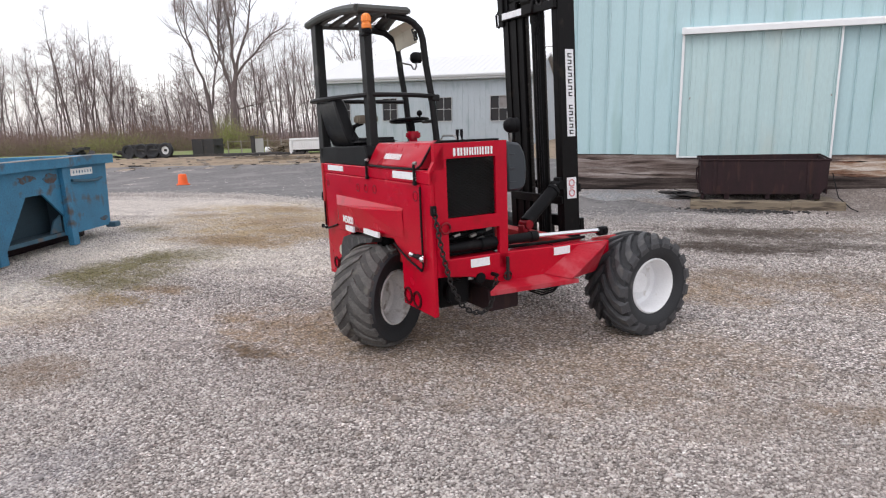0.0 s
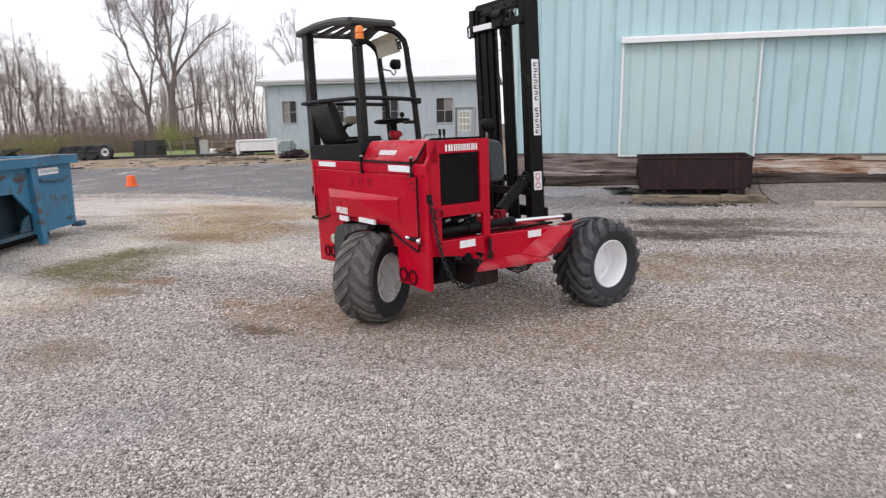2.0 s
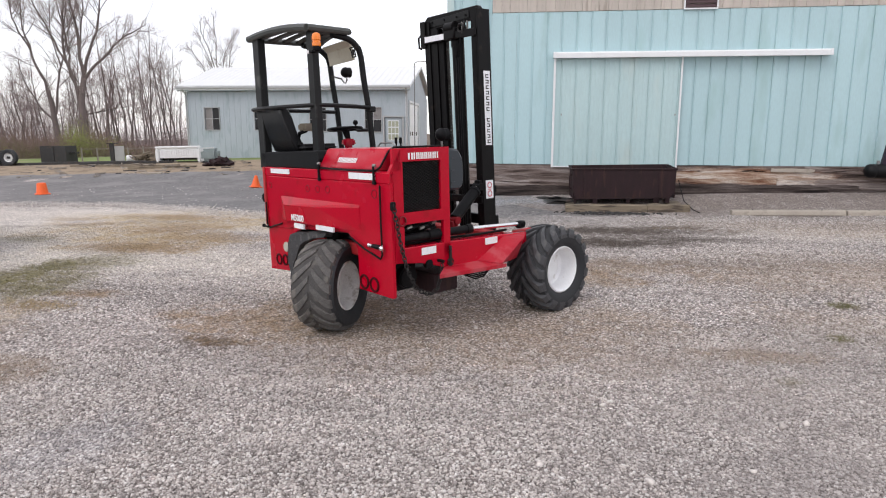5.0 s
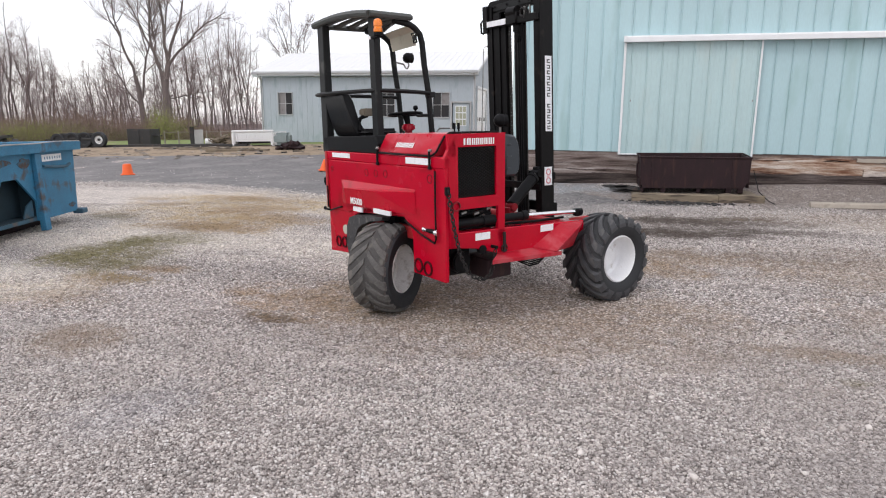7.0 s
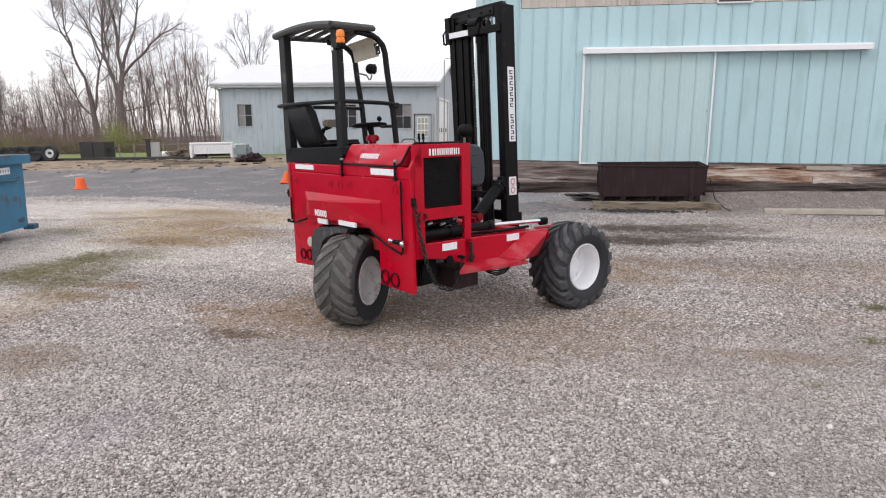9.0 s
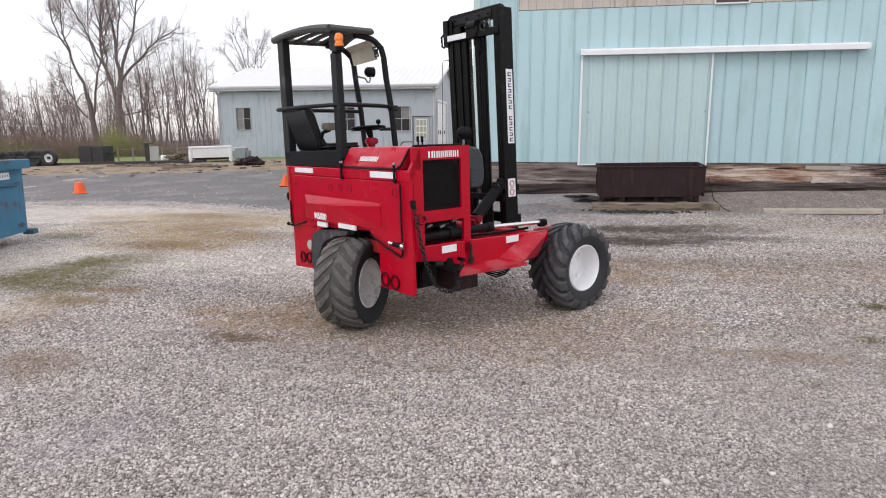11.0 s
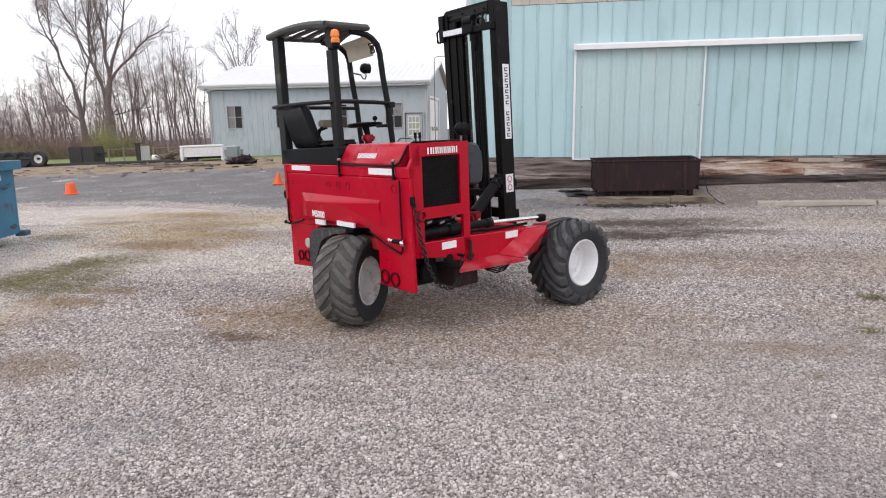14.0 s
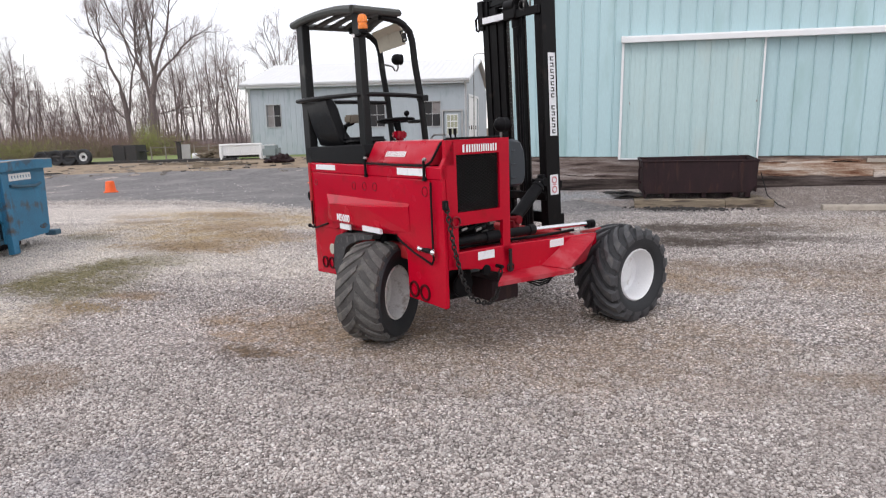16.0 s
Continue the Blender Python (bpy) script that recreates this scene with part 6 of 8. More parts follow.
# tilt cylinder from the frame up to the mast
ta, tb = Vector((-0.52, 1.07, 0.76)), Vector((-0.60, 1.46, 1.02))
tilt = part("tilt_cylinder", join(rod(ta, ta.lerp(tb, 0.86), 0.050, None, 16, 0.005), rod(ta.lerp(tb, 0.80), ta.lerp(tb, 0.88), 0.056, None, 16, 0.005)), BLACK, truck, "black tilt cylinder", smooth=True)
part("piston_rod", rod(ta.lerp(tb, 0.86), tb, 0.024, None, 12), STEEL, tilt, smooth=True)
part("clevis", join(rod(tb + Vector((-0.05, 0, 0)), tb + Vector((0.05, 0, 0)), 0.035, None, 12), box(tb.x - 0.04, tb.x + 0.04, tb.y - 0.02, tb.y + 0.06, tb.z - 0.03, tb.z + 0.06, 0.008)), BLACK, tilt, smooth=True)
part("clevis", join(rod(ta + Vector((-0.05, 0, -0.01)), ta + Vector((0.055, 0, -0.01)), 0.036, None, 14, 0.004), box(ta.x - 0.045, ta.x + 0.035, ta.y - 0.045, ta.y + 0.02, ta.z - 0.12, ta.z - 0.012, 0.008)), RED_OILY, tilt, smooth=True)
part("mast_carriage_beam", box(-1.52, -0.05, 1.12, 1.22, 0.55, 0.68, 0.01), RED_DULL, truck)
part("mast_carriage_beam", box(-1.52, -0.05, 0.62, 0.74, 0.60, 0.70, 0.01), RED_DULL, truck)
part("mast_foot", box(-1.30, -0.60, 1.24, MY + 0.06, 0.30, 0.52, 0.012), MAST, truck)


# ---- skip container ----
skip = thing("skip_container", "open blue steel roll-off container, dented and rust-scuffed, on gravel", "container", on_ground(-9.41, 6.465, -65.0))
SK_L, SK_W, SK_T = 5.6, 2.2, 1.27
zb = 0.17
pts = [(0.02, zb), (1.14, zb), (1.14, 0.45), (1.54, 0.80), (1.88, 0.80), (2.38, 0.14), (2.41, zb), (SK_L, zb), (SK_L, SK_T - 0.1), (-0.06, SK_T - 0.1)]
part("side_wall", prism(pts, -0.03, "y", 0.0), BLUE, skip, "dented blue side with a cut-out for the lifting hook")
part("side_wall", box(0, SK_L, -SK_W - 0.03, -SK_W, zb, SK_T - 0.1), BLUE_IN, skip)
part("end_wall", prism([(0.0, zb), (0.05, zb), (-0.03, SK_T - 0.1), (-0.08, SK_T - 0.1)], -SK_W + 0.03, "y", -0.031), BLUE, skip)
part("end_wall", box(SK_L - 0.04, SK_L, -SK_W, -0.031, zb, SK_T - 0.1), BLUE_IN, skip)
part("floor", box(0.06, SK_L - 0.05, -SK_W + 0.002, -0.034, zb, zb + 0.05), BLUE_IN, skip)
rim_line = [(-0.12 + (SK_L + 0.15) * i / 24, 0.0) for i in range(25)]
bm = bmesh.new()
rows = []
for x, _ in rim_line:
    dent = 0.03 * noise.noise(Vector((x * 1.6, 0.3, 0.0))) - 0.02 * math.exp(-((x - 1.7) / 0.5) ** 2)
    tilt = 0.02 * noise.noise(Vector((x * 1.1, 5.0, 0.0)))
    rows.append([bm.verts.new(c) for c in ((x, 0.10 + dent, SK_T - 0.13 + tilt), (x, 0.11 + dent, SK_T + tilt), (x, -0.05, SK_T + 0.01 + tilt), (x, -0.05, SK_T - 0.13 + tilt))])
for a, c in zip(rows, rows[1:]):
    for i in range(4):
        bm.faces.new((a[i], a[(i + 1) % 4], c[(i + 1) % 4], c[i]))
bm.faces.new(rows[0][::-1]), bm.faces.new(rows[-1])
bmesh.ops.recalc_face_normals(bm, faces=bm.faces[:])
part("top_rail", bm, BLUE, skip, "bent blue top rail with bare scraped edge")
part("top_rail", box(-0.1, SK_L, -SK_W - 0.1, -SK_W + 0.03, SK_T - 0.12, SK_T, 0.01), BLUE, skip)
part("top_rail", box(-0.16, 0.0, -SK_W + 0.032, -0.052, SK_T - 0.12, SK_T + 0.005, 0.01), BLUE, skip)
for x, w in ((1.0, 0.14), (2.46, 0.14), (3.5, 0.12), (4.6, 0.12)):
    part("side_post", prism([(0.002, 0.02), (0.085, 0.02), (0.06, SK_T - 0.14), (0.002, SK_T - 0.14)], w, "x", x, 0.006), BLUE, skip, "upright channel post")
part("hook_gusset", prism([(1.145, zb + 0.064), (1.40, zb + 0.064), (1.30, 0.40), (1.145, 0.47)], -0.02, "y", -0.06), BLUE_IN, skip, "scuffed gusset plate, its blue darkened for the shade inside the pocket")
# Pocket walls are painted dark to stand for the shade within.
part("hook_pocket", box(1.08, 1.11, -0.30, -0.035, zb + 0.065, 0.85), POCKET, skip)
part("hook_pocket", box(1.1, 2.5, -0.30, -0.26, 0.12, 0.95), POCKET, skip, "hook pocket with its inner shade put into the dark colour")
part("hook_pocket", box(1.1, 2.5, -0.258, -0.032, 0.83, 0.85), POCKET, skip)
part("hook_pocket", box(1.1, 2.5, -0.258, -0.035, zb + 0.053, zb + 0.062), POCKET, skip)
part("hook_pocket", box(2.5, 2.53, -0.30, -0.035, zb + 0.065, 0.85), POCKET, skip)
part("latch_bar", tube([(0.15, 0.03, 0.93), (0.3, 0.045, 0.90), (0.6, 0.045, 0.91), (0.9, 0.03, 0.94)], 0.022, 8), BLUE_IN, skip, "bent latch bar", smooth=True)
part("latch_bar", tube([(2.4, 0.03, 0.80), (2.6, 0.045, 0.78), (3.0, 0.045, 0.79)], 0.022, 8), BLUE_IN, skip, smooth=True)
for x0, x1, z0, z1 in ((1.17, 1.50, 0.93, 1.09), (1.62, 1.98, 0.96, 1.10), (0.06, 0.3, 0.25, 0.33), (2.3, 2.8, 0.9, 1.05)):
    edge = [((x0 + x1) / 2 + (x1 - x0) / 2 * math.cos(q) * random.uniform(0.6, 1.15), (z0 + z1) / 2 + (z1 - z0) / 2 * math.sin(q) * random.uniform(0.5, 1.1)) for q in (2 * math.pi * i / 13 for i in range(13))]
    part("rust_scab", prism(edge, 0.004, "y", 0.0005), SCAB, skip, "scraped rusty dent")
part("bare_edge", tube([(-0.10 + (SK_L + 0.1) * i / 30, 0.095 + 0.03 * noise.noise(Vector((i * 0.3, 0.3, 0.0))), SK_T + 0.004 + 0.02 * noise.noise(Vector(((-0.1 + (SK_L + 0.1) * i / 30) * 1.1, 5.0, 0.0)))) for i in range(31)], 0.010, 5), PALE_BOARD, skip, "pale scraped edge of the rail")
part("bare_edge", box(-0.12, SK_L, -SK_W - 0.02, -SK_W + 0.02, SK_T + 0.0005, SK_T + 0.012), PALE_BOARD, skip)
part("figure_field", box(0.33, 0.87, 0.002, 0.006, 1.00, 1.10), WHITE_MARK, skip, "white painted figures, worn past reading")
for k in range(7):
    part("painted_bar", box(0.365 + k * 0.07, 0.385 + k * 0.07, 0.006, 0.008, 1.032, 1.068), BLUE, skip)
part("ground_skid", box(0.1, SK_L, -0.55, -0.40, 0.0, zb, 0.01), RUST, skip)
part("ground_skid", box(0.1, SK_L, -SK_W + 0.40, -SK_W + 0.55, 0.0, zb, 0.01), RUST, skip)
part("door_foot", box(-0.10, 0.06, -0.06, 0.10, 0.12, 0.20, 0.01), BLUE_IN, skip)


# ---- traffic cones ----
def cone(m, h, label, wide, top, tilt=0.0):
    c = thing("traffic_cone", label, "cone", m, "cones on the drive")
    rot = pose(0, 0, 0.02 * (tilt != 0), 0, tilt, 30)
    prof = [(wide * 0.92, 0.03), (wide * 0.88, 0.05), (top, h * 0.9), (top * 0.9, h * 0.965), (top * 0.6, h), (0.0, h)]
    body = moved(lathe([(0.0, 0.025)] + prof, 24, closed=False), Matrix.Rotation(radians(-90), 4, "Y"))
    part("cone_body", moved(body, rot), ORANGE, c, smooth=True)
    part("cone_base", moved(box(-wide * 1.12, wide * 1.12, -wide * 1.12, wide * 1.12, 0.0, 0.03, 0.01), rot), ORANGE, c)
    return c


cone(on_ground(-16.45, 13.945, 20), 0.34, "faded orange traffic cone with a cut-off top", 0.175, 0.122)
cone(on_ground(-10.85, 16.3, 10), 0.36, "small orange traffic cone leaning a little on asphalt", 0.155, 0.05, 5.0)

# ---- steel trough on its timbers ----
TB = on_ground(-0.03, 11.25, BARN_TURN)
for i, (x0, x1, y0, y1, z1) in enumerate(((-1.12, 0.35, -0.06, 0.14, 0.145), (0.355, 1.12, -0.05, 0.15, 0.14), (-1.10, -0.90, 0.16, 0.95, 0.14), (0.80, 1.02, 0.17, 0.95, 0.14))):
    t = thing("timber_sleeper", "old squared timber bedded in gravel under the trough", "timber", TB, "timbers under the trough")
    bm = box(x0, x1, y0, y1, -0.05, z1, 0.012)
    bmesh.ops.subdivide_edges(bm, edges=[e for e in bm.edges if e.calc_length() > 0.3], cuts=12, use_grid_fill=True)
    for v in bm.verts:
        v.co += Vector((0.0, 0.014 * noise.noise(v.co * 5.0 + Vector((3, 0, 0))), 0.022 * noise.noise(v.co * 4.0)))
    part("timber", bm, TIMBER, t)
trough = thing("steel_trough", "rust-brown steel trough standing on timbers by the barn", "trough", TB @ pose(0.02, 0.22, 0.145))
T0, T1, TD, TH = -1.00, 0.89, 0.80, 0.665
part("front_plate", prism([(T0 + 0.06, 0.09), (T1 - 0.10, 0.09), (T1 - 0.02, 0.22), (T1, TH - 0.05), (T0, TH - 0.02), (T0 + 0.02, 0.2)], 0.02, "y", 0.0), RUST, trough)
part("back_plate", box(T0, T1, TD - 0.02, TD, 0.09, TH), RUST, trough)
part("end_plate", prism([(0.022, 0.09), (TD - 0.022, 0.09), (TD - 0.022, TH), (0.022, TH - 0.03)], 0.02, "x", T0 + 0.01), RUST, trough)
part("end_plate", prism([(0.022, 0.09), (TD - 0.022, 0.09), (TD - 0.022, TH), (0.022, TH - 0.06)], 0.02, "x", T1 - 0.03), RUST, trough)
part("bottom_plate", box(T0 + 0.06, T1 - 0.10, 0.022, TD - 0.022, 0.08, 0.10), RUST, trough)
part("rim_bar", tube([(T0 - 0.02, 0.0, TH - 0.01), (T1 + 0.01, 0.0, TH - 0.04), (T1 + 0.01, TD, TH), (T0 - 0.02, TD, TH + 0.01)], 0.018, 6, closed=True), RUST, trough)
for x, w in ((T0 + 0.03, 0.05), (-0.62, 0.09), (0.0, 0.07), (0.50, 0.10), (0.70, 0.09)):
    part("foot", box(x, x + w, 0.03, 0.12, 0.0, 0.09, 0.006), RUST, trough)
part("foot_rail", box(T0 + 0.2, T1 - 0.25, TD - 0.15, TD - 0.05, 0.0, 0.078, 0.006), RUST, trough)
part("handle", tube([(T0 - 0.01, 0.10, 0.55), (T0 - 0.05, 0.10, 0.52), (T0 - 0.05, 0.10, 0.30), (T0 - 0.01, 0.10, 0.27)], 0.013, 6), RUST, trough, smooth=True)
part("stiffener", box(-0.80, -0.74, -0.012, -0.002, 0.12, TH - 0.06, 0.002), RUST, trough)
part("stiffener", box(0.58, 0.64, -0.012, -0.002, 0.12, TH - 0.07, 0.002), RUST, trough)
cable = thing("cable", "thin dark cable trailing from the trough to the gravel", "cable", TB)
part("line", tube([(0.97, 0.3, 0.56), (0.99, 0.18, 0.40), (1.02, 0.05, 0.20), (1.16, -0.10, 0.05), (1.24, -0.2, 0.012)], 0.008, 6), HOSE, cable, smooth=True)
scrap_heap = thing("tar_scrap", "black torn roofing scrap lying beside the trough", "scrap", on_ground(-1.42, 11.62, 12))
for k in range(9):
    a, ln = random.uniform(-0.25, 0.3), random.uniform(0.14, 0.30)
    edge = [(ln * math.cos(q) * random.uniform(0.6, 1.2), 0.5 * ln * math.sin(q) * random.uniform(0.5, 1.2)) for q in (2 * math.pi * i / 9 for i in range(9))]
    part("torn_piece", moved(prism(edge, 0.012, "z", 0.0), pose(a, random.uniform(-0.05, 0.4), 0.01 + 0.012 * k, random.uniform(-9, 9), random.uniform(-9, 9), random.uniform(-40, 40))), SCRAP, scrap_heap)

# ---- parking kerbs ----
def kerb(m):
    k = thing("parking_kerb", "weathered tan parking kerb lying on gravel", "kerb", m, "kerbs before the barn")
    bm = prism([(-0.09, 0.0), (0.09, 0.0), (0.075, 0.07), (0.05, 0.088), (-0.05, 0.088), (-0.075, 0.07)], 1.80, "x", 0.0, 0.006)
    part("kerb_block", bm, KERB, k)
    for x in (0.35, 1.45):
        part("pin", rod((x, 0, 0.085), (x, 0, 0.095), 0.014, None, 8), RUST, k)
    return k


kd = Vector((math.cos(radians(4)), math.sin(radians(4))))
k0 = kerb(on_ground(1.72, 11.04, 4))
for i, t in enumerate((2.5, 5.0)):
    px_, py_ = 1.72 + kd.x * 1.84 * (i + 1), 11.04 + kd.y * 1.84 * (i + 1) + 0.04
    copy_thing(k0, on_ground(px_, py_, 4))

# ---- clutter along the edge of the far lawn ----
def view(px, away):
    """Ground place by a bearing and a distance ahead."""
    r = (px - 784) / 1122 * away
    return -0.187 + r * 0.953 - 0.302 * away, -0.916 + r * 0.302 + 0.953 * away


x, y = view(374, 28.6)
bed = thing("truck_bed", "white pickup truck bed set down on the ground", "truck bed", on_ground(x, y, 17.6))
part("front_panel", box(-0.82, 0.82, 0.0, 0.05, 0.20, 0.62, 0.012), BED_WHITE, bed)
for k in range(15):
    part("stamped_rib", box(-0.76 + k * 0.105, -0.705 + k * 0.105, -0.022, -0.002, 0.3, 0.54, 0.006), BED_WHITE, bed)
part("top_rail", box(-0.98, 0.98, -0.06, 0.06, 0.62, 0.72, 0.03, 3), BED_WHITE, bed, smooth=True)
part("side_panel", box(-0.98, -0.822, -0.07, 2.0, 0.0, 0.618, 0.04, 2), BED_WHITE, bed, smooth=True)
part("side_panel", box(0.822, 0.98, -0.07, 2.0, 0.0, 0.618, 0.04, 2), BED_WHITE, bed, smooth=True)
part("bed_floor", box(-0.858, 0.858, 0.052, 2.0, 0.30, 0.36), BED_WHITE, bed)
part("cross_member", box(-0.85, 0.85, 0.3, 0.4, 0.10, 0.298), SCRAP, bed)

x, y = view(428, 28.2)
tank = thing("steel_tank", "small grey-green rounded tank beside the truck bed", "tank", on_ground(x, y, 17.6))
part("tank_body", box(-0.36, 0.36, -0.25, 0.35, 0.06, 0.60, 0.12, 4), GREY_TANK, tank, smooth=True)
part("tank_foot", box(-0.3, -0.2, -0.2, 0.3, 0.0, 0.06), SCRAP, tank)
part("tank_foot", box(0.2, 0.3, -0.2, 0.3, 0.0, 0.06), SCRAP, tank)


def heap(name, label, category, px, away, width, depth, height, n, mat_, seed_, long=0.6):
    """A heap of bent bars and plates lying on one another."""
    rng = random.Random(seed_)
    x, y = view(px, away)
    h = thing(name, label, category, on_ground(x, y, 17.6))
    for i in range(n):
        t = i / max(1, n - 1)
        ln = rng.uniform(0.35, 1.0) * long
        fall = 1 - 0.7 * t
        bm = box(-ln / 2, ln / 2, -rng.uniform(0.03, 0.25), rng.uniform(0.03, 0.25), -0.03, rng.uniform(0.02, 0.14), 0.008)
        part("piece", moved(bm, pose(rng.uniform(-1, 1) * width / 2 * fall, rng.uniform(-1, 1) * depth / 2 * fall, 0.03 + height * t, rng.uniform(-25, 25), rng.uniform(-25, 25), rng.uniform(0, 180))), mat_, h)
    return h


heap("scrap_pile", "low pile of rusty bent scrap on gravel", "scrap pile", 442, 26.6, 1.2, 0.5, 0.16, 24, RUST, 4, 0.5)
heap("brush_pile", "low pile of brown boards and sticks beside the truck bed", "scrap pile", 318, 30.5, 1.4, 0.6, 0.26, 16, TIMBER, 5, 0.7)
heap("scrap_pile", "dark heap of machine scrap at the lawn's edge", "scrap pile", 12, 31.0, 1.6, 0.7, 0.28, 14, SCRAP, 6, 0.7)
heap("scrap_pile", "dark heap of machine scrap at the lawn's edge", "scrap pile", -95, 33.0, 2.2, 0.8, 0.42, 20, SCRAP, 7, 0.8)

x, y = view(174, 31.0)
crate = thing("steel_bin", "low black steel bin standing on grass", "bin", on_ground(x, y, 17.6))
part("bin_wall", box(-0.58, 0.58, -0.5, -0.46, 0.06, 0.82, 0.006), SCRAP, crate)
part("bin_wall", box(-0.58, 0.58, 0.46, 0.5, 0.06, 0.82, 0.006), SCRAP, crate)
part("bin_wall", box(-0.58, -0.54, -0.46, 0.46, 0.06, 0.84, 0.006), SCRAP, crate)
part("bin_wall", box(0.54, 0.58, -0.46, 0.46, 0.06, 0.80, 0.006), SCRAP, crate)
part("bin_floor", box(-0.54, 0.54, -0.46, 0.46, 0.06, 0.1), SCRAP, crate)
for k in (0.0,):
    part("bin_rib", box(k - 0.04, k + 0.04, -0.54, -0.502, 0.06, 0.80, 0.006), SCRAP, crate)
part("bin_foot", box(-0.6, -0.45, -0.45, 0.45, 0.0, 0.058), SCRAP, crate)
part("bin_foot", box(0.45, 0.6, -0.45, 0.45, 0.0, 0.058), SCRAP, crate)
part("bin_lip", box(0.58, 0.85, -0.2, 0.2, 0.45, 0.52, 0.01), SCRAP, crate)

x, y = view(272, 31.0)
post = thing("cabinet_shell", "dark post with a pale grey panel leaning on it", "cabinet", on_ground(x, y, 25))
part("post", box(-0.32, -0.14, -0.08, 0.08, 0.0, 0.86, 0.01), SCRAP, post)
part("panel", moved(box(-0.12, 0.30, -0.06, 0.0, 0.02, 0.74, 0.01), pose(0, 0, 0, -4, 0, 0)), PALE_BOARD, post)
part("cap", box(-0.42, 0.05, -0.1, 0.1, 0.862, 0.89, 0.006), SCRAP, post)

x, y = view(299, 30.6)
drum = thing("plastic_drum", "crushed white plastic drum lying by the cabinet shell", "drum", on_ground(x, y, 30))
shell = lathe([(0.0, -0.32), (0.15, -0.32), (0.18, -0.29), (0.18, -0.12), (0.17, -0.10), (0.18, -0.08), (0.18, 0.10), (0.17, 0.12), (0.18, 0.14), (0.175, 0.29), (0.14, 0.32), (0.0, 0.32)], 20, closed=False)
for v in shell.verts:
    v.co.z *= 0.8 + 0.5 * abs(v.co.x)
part("drum_body", moved(shell, pose(0, 0, 0.165, 0, 0, 8)), BED_WHITE, drum, smooth=True)
part("bung", rod((0.31, 0.05, 0.2), (0.345, 0.055, 0.2), 0.03), SCRAP, drum)

# a trailer axle with its white wheel
x, y = view(90, 29.5)
axle = thing("trailer_axle", "old dark trailer axle with a white steel wheel", "axle", on_ground(x, y, -50))
tw = part("wheel", lathe([(0.20, -0.09), (0.26, -0.12), (0.34, -0.11), (0.37, -0.05), (0.37, 0.05), (0.34, 0.11), (0.26, 0.12), (0.20, 0.09)], 32), RUBBER, axle, "black tyre", pose(0, 0, 0.36, 0, 0, -20), smooth=True)
part("rim", lathe([(0.21, 0.09), (0.20, 0.05), (0.17, 0.02), (0.10, 0.05), (0.09, 0.0), (0.0, 0.0), (0.0, -0.05), (0.20, -0.06)], 28, closed=False), BED_WHITE, tw, "white steel rim", smooth=True)
part("hub", rod((0.0, 0, 0), (0.10, 0, 0), 0.06, 0.05), SCRAP, tw)
for dx, dy, r in ((-0.36, -0.70, 0.36), (-0.60, -1.25, 0.36), (-0.95, -0.6, 0.34), (-0.9, -1.9, 0.33)):
    part("loose_tyre", moved(join(rod((-0.05, 0, 0), (0.05, 0, 0), 0.21, None, 20), lathe([(0.20, -0.09), (0.26, -0.12), (0.34, -0.11), (r, -0.05), (r, 0.05), (0.34, 0.11), (0.26, 0.12), (0.20, 0.09)], 28)), pose(dx, dy, r, 0, 0, 25 * dx)), RUBBER, axle, smooth=True)
part("axle_beam", rod((-0.75, -1.7, 0.42), (-0.05, -0.02, 0.38), 0.06), SCRAP, axle)
part("frame_rail", moved(box(-1.7, 0.1, -0.05, 0.05, 0.56, 0.68, 0.01), pose(-0.25, -0.2, 0, 0, 0, 66)), SCRAP, axle)
part("frame_rail", moved(box(-1.7, 0.1, -0.05, 0.05, 0.56, 0.68, 0.01), pose(-0.85, 0.0, 0, 0, 0, 66)), SCRAP, axle)

# long dark beams and pale planks along the lawn's edge
for px_, away, ln, turn, h, mat_, nm, lab in ((180, 29.6, 7.5, 15.0, 0.10, SCRAP, "steel_beam", "long dark steel beam lying on the ground"), (285, 28.6, 4.0, 19.0, 0.10, SCRAP, "steel_beam", "dark steel beam lying on the ground"),
                                              (250, 27.4, 3.2, 8.0, 0.07, TIMBER, "plank", "weathered plank on dry grass"), (345, 26.2, 2.6, 26.0, 0.07, TIMBER, "plank", "weathered plank on dry grass"), (305, 26.9, 3.4, 13.0, 0.06, TIMBER, "plank", "weathered plank on dry grass"), (325, 24.6, 0.8, 10.0, 0.05, KERB, "plank", "short pale board on gravel")):
    x, y = view(px_, away)
    t = thing(nm, lab, "beam" if nm == "steel_beam" else "plank", on_ground(x, y, turn))
    part("length", box(-ln / 2, ln / 2, -0.09, 0.09, -0.03, h, 0.008), mat_, t)
